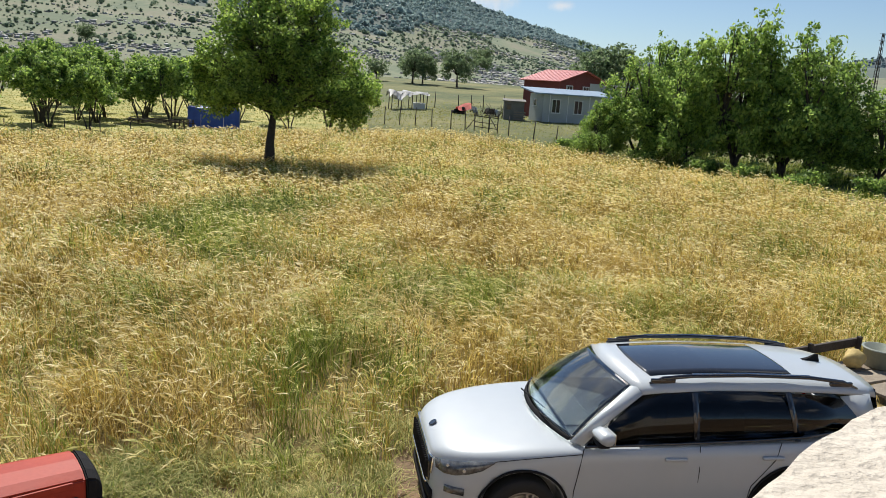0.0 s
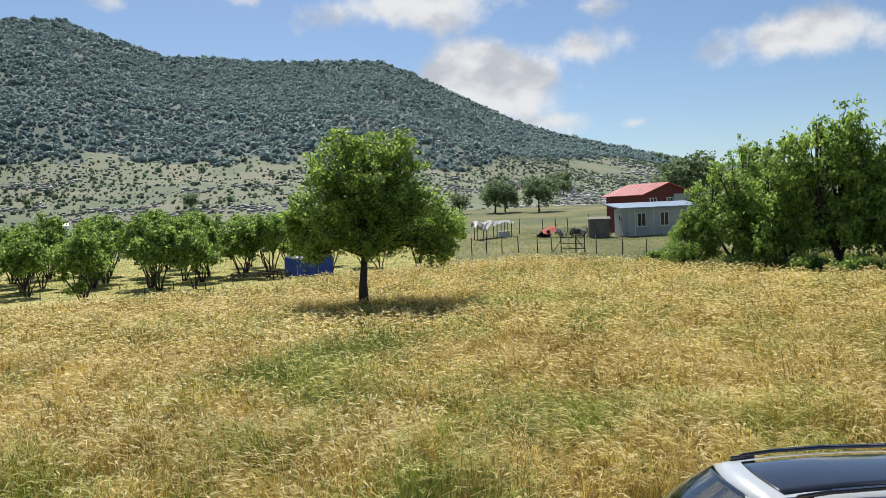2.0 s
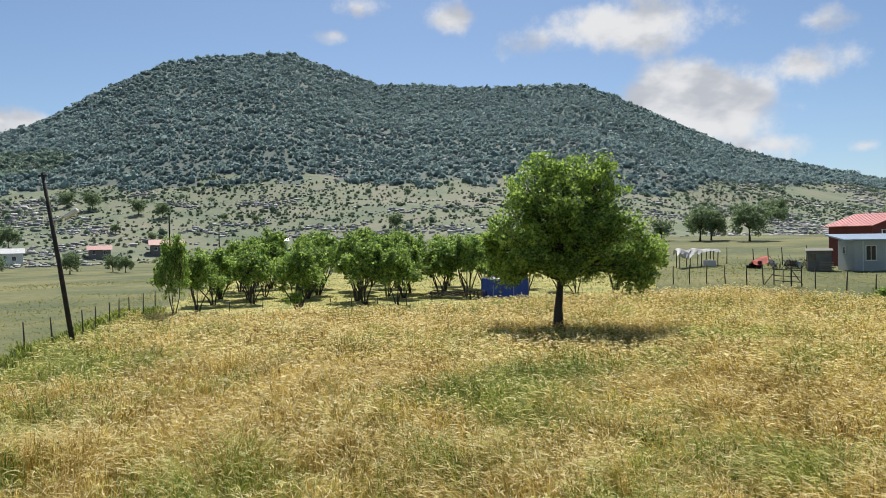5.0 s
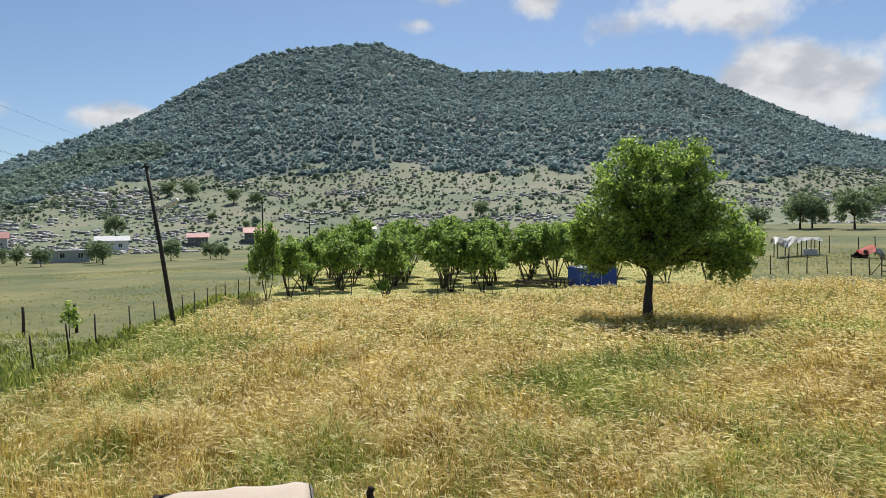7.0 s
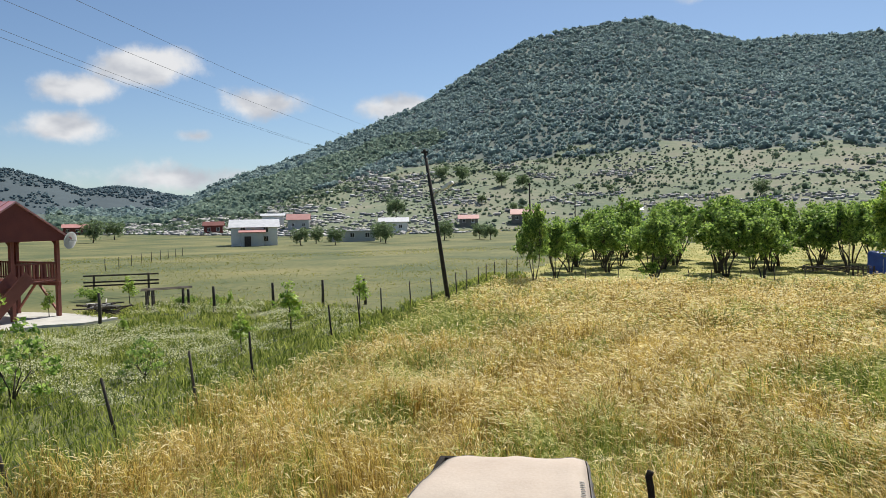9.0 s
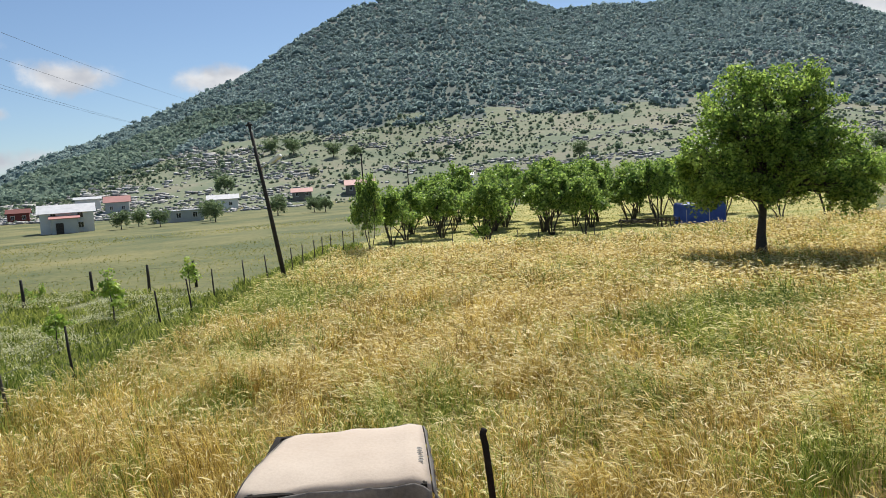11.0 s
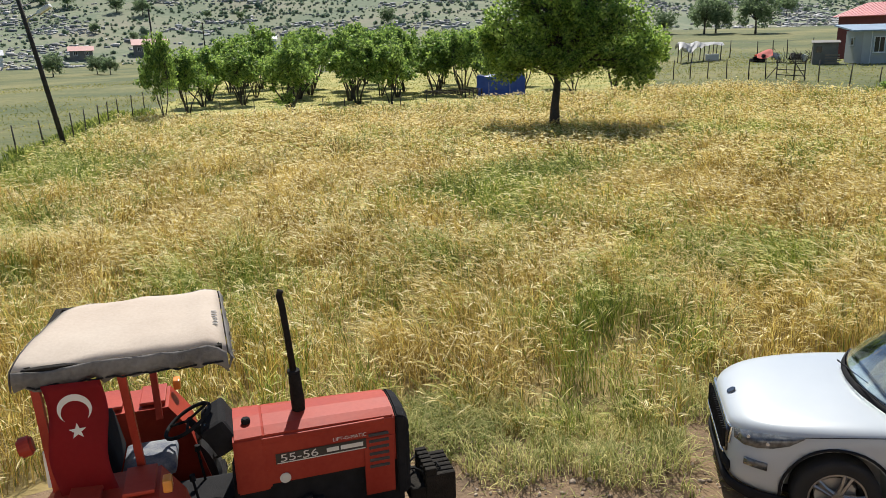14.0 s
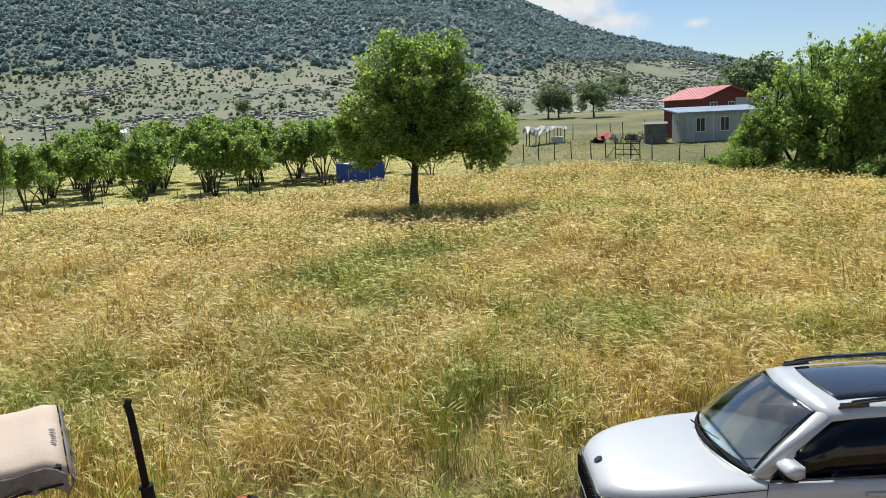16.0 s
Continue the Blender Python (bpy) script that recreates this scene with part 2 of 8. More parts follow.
M_PLASTER = material("rough_plaster", (0.47, 0.42, 0.35), (0.62, 0.56, 0.48), 0.95, 5, 1.0, fine=30)
M_CONC = material("concrete", (0.42, 0.40, 0.36), (0.56, 0.54, 0.49), 0.92, 1.5, 0.5)
M_REDROOF = material("red_sheet_roof", (0.50, 0.10, 0.085), (0.62, 0.17, 0.14), 0.42, 0.8, 0.05, coat=0.25)
# Red sheet lightened to pink: the sun's glare on the roof, as base colour.
M_PAVROOF = material("red_sheet_glare_tint", (0.50, 0.22, 0.21), (0.62, 0.31, 0.30), 0.35, 0.8, 0.05, coat=0.3)
M_SHED = material("grey_plywood", (0.13, 0.125, 0.115), (0.24, 0.225, 0.20), 0.85, 1.5, 0.2)
M_PINKROOF = material("faded_red_roof", (0.40, 0.16, 0.14), (0.52, 0.25, 0.22), 0.6, 0.5, 0.05)
M_REDWALL = material("red_boards", (0.13, 0.028, 0.022), (0.20, 0.05, 0.04), 0.75, 2.0, 0.2)
M_BLUEROOF = material("blue_sheet_roof", (0.20, 0.28, 0.38), (0.30, 0.38, 0.47), 0.45, 0.8, 0.05)
M_BLUETARP = material("blue_tarpaulin", (0.02, 0.06, 0.33), (0.05, 0.13, 0.48), 0.45, 2.0, 0.4)
M_GREYSHEET = material("grey_tarpaulin", (0.42, 0.43, 0.45), (0.62, 0.62, 0.63), 0.6, 1.2, 0.3)
M_REDCLOTH = material("red_tarpaulin", (0.55, 0.07, 0.05), (0.68, 0.14, 0.10), 0.7, 2, 0.2)
M_WOODRED = material("red_brown_timber", (0.16, 0.045, 0.032), (0.26, 0.085, 0.06), 0.7, 3, 0.4, piece=True)
M_WOOD = material("weathered_timber", (0.16, 0.125, 0.09), (0.30, 0.25, 0.19), 0.85, 4, 0.6, piece=True)
M_DARKGLASS = material("dark_window", (0.02, 0.024, 0.028), (0.035, 0.04, 0.045), 0.08, 2, 0, spec=0.6)
M_BLACK = material("black_plastic", (0.012, 0.012, 0.013), (0.024, 0.024, 0.026), 0.85, 12, 0.15, spec=0.1)


# ---- building tools ----
def mesh_of(bm, name, mats, smooth=False):
    me = bpy.data.meshes.new(name)
    bm.to_mesh(me)
    bm.free()
    for m in mats if isinstance(mats, (list, tuple)) else [mats]:
        me.materials.append(m)
    if smooth:
        me.polygons.foreach_set("use_smooth", [True] * len(me.polygons))
    return me


def part(name, bm, mat, parent=None, label="", smooth=False):
    """One bmesh becomes one mesh object, under parent where one is given."""
    ob = new(name, mesh_of(bm, name, mat, smooth))
    ob.parent = parent
    if label:
        ob["label"] = label
    return ob


def thing(name, at, label, category, group="", turn=0.0, kind=""):
    """An Empty at the thing's base; its parts hang under it."""
    ob = new(name)
    ob.empty_display_size = 0.1
    ob.matrix_basis = pose(*at, 0, 0, turn)
    return tagged(ob, label, category, group, kind)


def raw(name, verts, faces, mats, parent=None, smooth=False, slots=None):
    me = bpy.data.meshes.new(name)
    me.from_pydata(verts, [], faces)
    for m in mats if isinstance(mats, (list, tuple)) else [mats]:
        me.materials.append(m)
    if slots is not None:
        me.polygons.foreach_set("material_index", slots)
    if smooth:
        me.polygons.foreach_set("use_smooth", [True] * len(me.polygons))
    me.update()
    ob = new(name, me)
    ob.parent = parent
    return ob


def strips(name, verts, quads, mats, slots=None, tris=None):
    """A mesh from numpy arrays: verts (n,3), quads (m,4), and tris (k,3)."""
    me = bpy.data.meshes.new(name)
    loops = quads.ravel()
    starts, totals = np.arange(len(quads)) * 4, np.full(len(quads), 4)
    if tris is not None:
        starts = np.r_[starts, len(loops) + np.arange(len(tris)) * 3]
        totals = np.r_[totals, np.full(len(tris), 3)]
        loops = np.r_[loops, tris.ravel()]
    me.vertices.add(len(verts))
    me.vertices.foreach_set("co", np.asarray(verts, np.float32).ravel())
    me.loops.add(len(loops))
    me.loops.foreach_set("vertex_index", loops.astype(np.int32))
    me.polygons.add(len(starts))
    me.polygons.foreach_set("loop_start", starts.astype(np.int32))
    me.polygons.foreach_set("loop_total", totals.astype(np.int32))
    for m in mats if isinstance(mats, (list, tuple)) else [mats]:
        me.materials.append(m)
    if slots is not None:
        me.polygons.foreach_set("material_index", np.asarray(slots, np.int32))
    me.update(calc_edges=True)
    return me


def box(bm, size, at=(0, 0, 0), rot=(0, 0, 0), bevel=0.0):
    """A box of that size centred at a place, its edges rounded."""
    m = pose(*at, *rot) @ Matrix.Diagonal((*size, 1))
    got = bmesh.ops.create_cube(bm, size=1.0, matrix=m)["verts"]
    if bevel:
        edges = list({e for v in got for e in v.link_edges})
        bmesh.ops.bevel(bm, geom=edges, offset=bevel, segments=2, affect="EDGES", profile=0.6)
    return bm


def tube(bm, pts, radii, n=8, cap=True):
    """A tapered tube along points."""
    pts = [Vector(p) for p in pts]
    rings = []
    for i, p in enumerate(pts):
        d = (pts[min(i + 1, len(pts) - 1)] - pts[max(i - 1, 0)]).normalized()
        a = d.orthogonal().normalized() if i == 0 else (a - d * a.dot(d)).normalized()
        b = d.cross(a)
        r = radii[i] if isinstance(radii, (list, tuple)) else radii
        rings.append([bm.verts.new(p + (a * math.cos(2 * math.pi * k / n) + b * math.sin(2 * math.pi * k / n)) * r) for k in range(n)])
    for q, w in zip(rings, rings[1:]):
        for k in range(n):
            bm.faces.new((q[k], q[(k + 1) % n], w[(k + 1) % n], w[k]))
    if cap:
        bm.faces.new(rings[0][::-1])
        bm.faces.new(rings[-1])
    return bm


def cyl(bm, r, h, at=(0, 0, 0), rot=(0, 0, 0), n=24, r2=None, bevel=0.0):
    got = bmesh.ops.create_cone(bm, cap_ends=True, segments=n, radius1=r, radius2=r if r2 is None else r2, depth=h, matrix=pose(*at, *rot))["verts"]
    if bevel:
        edges = [e for e in {e for v in got for e in v.link_edges} if any(len(f.verts) > 4 for f in e.link_faces)]
        bmesh.ops.bevel(bm, geom=edges, offset=bevel, segments=2, affect="EDGES")
    return bm


def loft(bm, curves, close=False):
    """A skin over curves of equally many points."""
    rows = [[bm.verts.new(p) for p in c] for c in curves]
    for a, b in zip(rows, rows[1:]):
        for k in range(len(a) - (0 if close else 1)):
            j = (k + 1) % len(a)
            bm.faces.new((a[k], a[j], b[j], b[k]))
    return rows


def smooth01(x):
    x = np.clip(x, 0, 1)
    return x * x * (3 - 2 * x)


def nz(x, y, scale, seed=0):
    return noise.noise((x * scale + seed * 17.3, y * scale - seed * 9.1, seed * 3.7))


# ---- ground: one sheet from the yard over field, plain and hill to the horizon ----
RIDGE = [(-180, 3), (-60, 3), (-38, 2.8), (-28, 2), (-22, 2.55), (-19.6, 3.2), (-17.4, 3.8), (-14, 4.75), (-10.3, 5.75), (-7.8, 6.8), (-4.7, 8.4), (-0.8, 10.35), (1.65, 11.25), (5.4, 11.4),
         (9.2, 11.45), (13.5, 11.65), (16.9, 11.65), (20.3, 12.75), (23.3, 13.75), (26.4, 13.6), (28.8, 13.35), (32.3, 12.65), (35.4, 11.05), (37.7, 9.7), (40.5, 8.05), (43, 7.1), (45.2, 6.1), (47.7, 5.2),
         (50.1, 4.1), (52.1, 3.5), (54.4, 2.7), (56.5, 1.7), (59, 0.6), (66, 0.6), (180, 1)]


def ridge(az):
    return np.interp(az, [a for a, _ in RIDGE], [e for _, e in RIDGE])


def foot(az):
    return np.interp(az, [-180, -40, -10, 10, 30, 45, 58, 70, 180], [400, 300, 230, 215, 225, 215, 250, 330, 400])


def crest(az):
    return np.interp(az, [-180, -30, -5, 10, 30, 45, 58, 180], [900, 800, 720, 700, 680, 560, 420, 600])


def polar(az, r):
    return -math.sin(radians(az)) * r, math.cos(radians(az)) * r


EDGE_SHARES = {}


def edge_share(az):
    """The share of the slope at which the open pasture reaches its upper rim, by the rim's height in degrees."""
    if az < -6:
        return float(np.interp(az, [-30, -16, -10, -6], [0.75, 0.62, 0.5, 0.3]))
    rim = float(np.interp(az, [-6, 0, 7, 14, 20, 26, 32, 37, 42, 46, 50, 53], [3.6, 3.3, 4.0, 4.2, 4.3, 4.4, 4.1, 4.1, 3.7, 2.9, 1.6, 0.1]))
    fo, cr = float(foot(az)), float(crest(az))
    for s in np.arange(0.0, 0.6, 0.01):
        r = fo + s * (cr - fo)
        if math.degrees(math.atan2(ground_z(*polar(az, r)) - 4.3, r)) > rim:
            return float(s)
    return 0.3


def wood_edge(az, x, y):
    """How far up the slope (0 foot, 1 crest) the closed scrub begins."""
    k = round(az * 4) / 4
    if k not in EDGE_SHARES:
        EDGE_SHARES[k] = edge_share(k)
    return EDGE_SHARES[k] + 0.05 * nz(x, y, 0.02, 19) + 0.06 * nz(x, y, 0.06, 20)


def ground_z(x, y):
    """Height of the bare ground at a place."""
    r, az = math.hypot(x, y), math.degrees(math.atan2(-x, y))
    if abs(az) > 178:
        az = 178.0
    z = 1.35 * smooth01((y - 45) / 27) * smooth01((x + 4) / 18) * (1 - smooth01((r - 120) / 120))
    z -= 0.7 * smooth01((r - 60) / 90) * smooth01((az - 25) / 25) * (1 - smooth01((r - 200) / 60))
    z += 4.6 * float(smooth01((r - 78) / 130)) * float(smooth01((24 - az) / 14)) * (az > -60)
    if r > 12:
        z += 0.06 * nz(x, y, 0.12, 1)
    fo, cr = float(foot(az)), float(crest(az))
    if r > fo:
        s = (r - fo) / (cr - fo)
        top = math.tan(radians(float(ridge(az)))) * cr + 4.3
        up = s ** 1.22 if s < 1 else max(0.2, 1 - 0.9 * (s - 1))
        z += (top - z) * up
        z += min(1, (r - fo) / 150) * (5.0 * nz(x, y, 0.012, 2) + 1.6 * nz(x, y, 0.05, 3)) * (1 - 0.75 * min(1, s) ** 4)
    if r > 1500:                                     # the far range
        e = float(np.interp(az, [-180, -45, -38.2, -36, -30, -24, 50, 57.5, 59.7, 62, 63.8, 65.2, 66.6, 68.2, 70.2, 90, 180], [3, 3.6, 3.55, 3.1, 2.2, 1.6, 1.8, 1.85, 2.25, 2.5, 2.3, 2.85, 3.3, 3.65, 3.65, 4, 3]))
        z = max(z, math.tan(radians(e)) * 2300 * float(smooth01((r - 1500) / 800)) * (1 - 0.6 * float(smooth01((r - 2300) / 1500))) + 6 * nz(x, y, 0.004, 5))
    return float(z)


FENCE_A, FENCE_B = Vector((-12.9, 4.9)), Vector((-28.2, 40.6))   # the long fence beside the field


def left_of_fence(x, y):
    d = FENCE_B - FENCE_A
    return (d.x * (y - FENCE_A.y) - d.y * (x - FENCE_A.x)) / d.length


def field_front(x):
    """Where the standing crop begins."""
    if x < -2.2:
        return float(np.interp(x, [-14, -6.4, -5.2, -2.2], [3.2, 4.2, 6.2, 6.6])) + 0.25 * math.sin(x * 2.1)
    if x < 1.0:
        return 7.6 + 0.15 * math.sin(x * 3)
    return 8.75 + 0.1 * math.sin(x * 3) if x < 7 else 9.6


def field_back(x):
    """Where the crop ends, in front of the orchard, the back fence and the trees."""
    return float(np.interp(x, [-30, -24, -10, -4, 3, 9, 14, 18, 22, 40], [38, 39, 47, 54, 57, 57, 53, 47, 38, 22]))


def in_field(x, y):
    return left_of_fence(x, y) < -0.8 and field_front(x) < y < field_back(x) + 0.5 * math.sin(x * 1.7)


def cover(x, y):
    """0 dirt, 1 field, 2 meadow, 3 orchard, 4 plain, 5 hill."""
    j = 0.5 * nz(x, y, 0.9, 4)
    r, az = math.hypot(x, y), math.degrees(math.atan2(-x, y))
    if y < 7.45 + 0.6 * j and x > -1.9 or y < field_front(x) - 0.1 + j and abs(x) < 40 and left_of_fence(x, y) < -0.5 or (0.9 < x < 8 and y < 8.6 + j):
        return 0
    side = left_of_fence(x, y)
    if r > 1400:
        return 6
    if r > float(foot(az)) * 1.02 + 20 * j:
        s = (r - float(foot(az))) / (float(crest(az)) - float(foot(az)))
        return 7 if s > wood_edge(az, x, y) else 5
    if side > -0.9 + j:
        return 2 if (x > -34 + 3 * j and y < 24 + 2 * j and r < 48) or side < 1.6 + 2 * j and r < 60 else 4
    if y < field_back(x) + 0.7 + j:
        return 1
    if x < 3.5 + 2 * j and r < 110:
        return 3
    return 4


def make_ground():
    az = np.r_[np.arange(-180, -44, 4.0), np.arange(-44, 76, 0.5), np.arange(76, 180.1, 4.0)]
    rad = np.r_[0.0, np.geomspace(1.5, 60, 110), np.geomspace(62, 1100, 110), np.geomspace(1150, 4300, 24)]
    verts, faces, slots = [], [], []
    for r in rad:
        for a in az:
            x, y = -math.sin(radians(a)) * r, math.cos(radians(a)) * r
            verts.append((x, y, ground_z(x, y)))
    w = len(az)
    for i in range(len(rad) - 1):
        for k in range(w - 1):
            q = (i * w + k, (i + 1) * w + k, (i + 1) * w + k + 1, i * w + k + 1)
            faces.append(q[::-1])
            cx = sum(verts[v][0] for v in q) / 4
            cy = sum(verts[v][1] for v in q) / 4
            slots.append(cover(cx, cy))
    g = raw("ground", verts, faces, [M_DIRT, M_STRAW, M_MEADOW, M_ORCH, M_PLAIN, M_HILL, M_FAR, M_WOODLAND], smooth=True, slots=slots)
    tagged(g, "bare yard earth, crop field, dry pasture and a scrubby limestone hill", "ground", kind="structure")


make_ground()


# ---- crop and meadow ----
def blades(pts, height, width, lean, head=0.0, seed=1, wind=(-0.8, -0.25), base=None, droop=0.3, mess=0.35):
    """Stalks as bent strips: arrays of verts, quads and tris. head: the width of an ear near the tip, in widths of the stalk;
    droop: how far the last part bends over to the level."""
    rng = np.random.default_rng(seed)
    n = len(pts)
    h = height * rng.uniform(0.62, 1.15, n)
    drift = np.array([(noise.noise((x * 0.55, y * 0.55, 3.1)), noise.noise((x * 1.5, y * 1.5, 7.7))) for x, y in pts])
    ang = rng.uniform(0, 2 * np.pi, n) * mess + drift[:, 0] * 5.0
    dx, dy = np.cos(ang) + wind[0], np.sin(ang) + wind[1]
    ln = np.hypot(dx, dy) + 1e-6
    dx, dy = dx / ln, dy / ln
    bend = lean * rng.uniform(0.2, 1.4, n) * np.clip(1 + 1.7 * drift[:, 1], 0.15, 2.6)
    dr = droop * rng.uniform(0.2, 1.5, n)
    sx, sy = -dy, dx
    sk = rng.uniform(-0.6, 0.6, n)
    sx, sy = sx + dx * sk, sy + dy * sk
    z0 = base if base is not None else np.zeros(n)
    w = width if np.ndim(width) else np.full(n, width)
    ear = np.minimum(0.15, 0.3 * h)
    rows = []
    for f, ww, e in ((0.0, 0.9, 0), (0.72, 0.7, 0), (1.0, max(0.7, head), 0.45), (1.0, 0.1, 1.0)):
        off = bend * f ** 2 * h * 0.55 + e * ear * dr * 2.2
        cz = z0 + (h - ear) * f * (1 - 0.18 * bend * f) + ear * e * (1 - 1.3 * dr * e)
        cx, cy = pts[:, 0] + dx * off, pts[:, 1] + dy * off
        for sd in (-0.5, 0.5):
            rows.append(np.stack([cx + sx * w * ww * sd, cy + sy * w * ww * sd, cz], -1))
    v = np.stack(rows, 1)[:, :7]
    v[:, 6] = (rows[6] + rows[7]) / 2
    i = np.arange(n)[:, None] * 7
    quads = np.concatenate([i + [0, 1, 3, 2], i + [2, 3, 5, 4]])
    tris = i + [4, 5, 6]
    return v.reshape(-1, 3), quads, tris


def green_share(x, y):
    """How green the crop stands at a place: patches and drifts."""
    g = 0.15 + 0.06 * float(smooth01((y - 9) / 12)) + 0.4 * nz(x, y, 0.11, 6) + 0.5 * nz(x, y, 0.42, 7) + 0.85 * nz(x, y, 1.1, 8)
    for cx, cy, rx, ry, k in ((-3.6, 19.4, 2.8, 2.3, 1.3), (-1.8, 22.5, 3.2, 2.6, 1.2), (0.8, 25.2, 3.2, 2.2, 0.9), (-1.8, 31.5, 5.5, 2.8, 0.8), (2.6, 14.3, 3.2, 2.4, 1.0), (0.4, 10.8, 1.7, 1.5, 0.7), (-0.3, 8.4, 1.3, 1.0, 0.8),
                              (-17.0, 22.5, 4.2, 4.8, 0.9), (-12.8, 14.5, 2.6, 2.6, 0.7), (-10.4, 10.8, 1.3, 1.1, 0.9), (-5.8, 11.2, 1.4, 1.0, 0.8), (-1.6, 16.5, 1.6, 1.3, 0.5), (8.5, 27.5, 4.5, 2.2, 0.6), (5.8, 33.0, 5.0, 2.5, 0.5), (6.5, 13.0, 2.0, 2.6, 0.5)):
        g += 0.85 * k * max(0, 1 - ((x - cx) / rx) ** 2 - ((y - cy) / ry) ** 2)
    for cx, cy, rx, ry, k in ((2.2, 21.0, 3.6, 2.6, 0.5), (-7.0, 22.5, 4.0, 4.0, 0.5), (5.0, 20.0, 4.0, 3.5, 0.4), (-13.5, 36.0, 8.0, 5.0, 0.4), (-8.5, 14.8, 2.6, 2.2, 0.4)):
        g -= k * max(0, 1 - ((x - cx) / rx) ** 2 - ((y - cy) / ry) ** 2)
    return g + 0.15 * max(0, 1 - abs(y - field_front(x)) / 0.8)


def scatter(count, x0, x1, y0, y1, keep, seed):
    rng = np.random.default_rng(seed)
    p = np.stack([rng.uniform(x0, x1, count), rng.uniform(y0, y1, count)], -1)
    return np.array([q for q in p.tolist() if keep(*q)])


def crop_height(x, y):
    """Relative height of the crop: clumps and hollows near the yard, an even top farther off."""
    k = 1.05 - 0.5 * float(smooth01((y - 11) / 9))
    return 1 + k * (0.40 * nz(x, y, 0.5, 9) + 0.62 * nz(x, y, 1.15, 10) + 0.40 * nz(x, y, 2.6, 37))


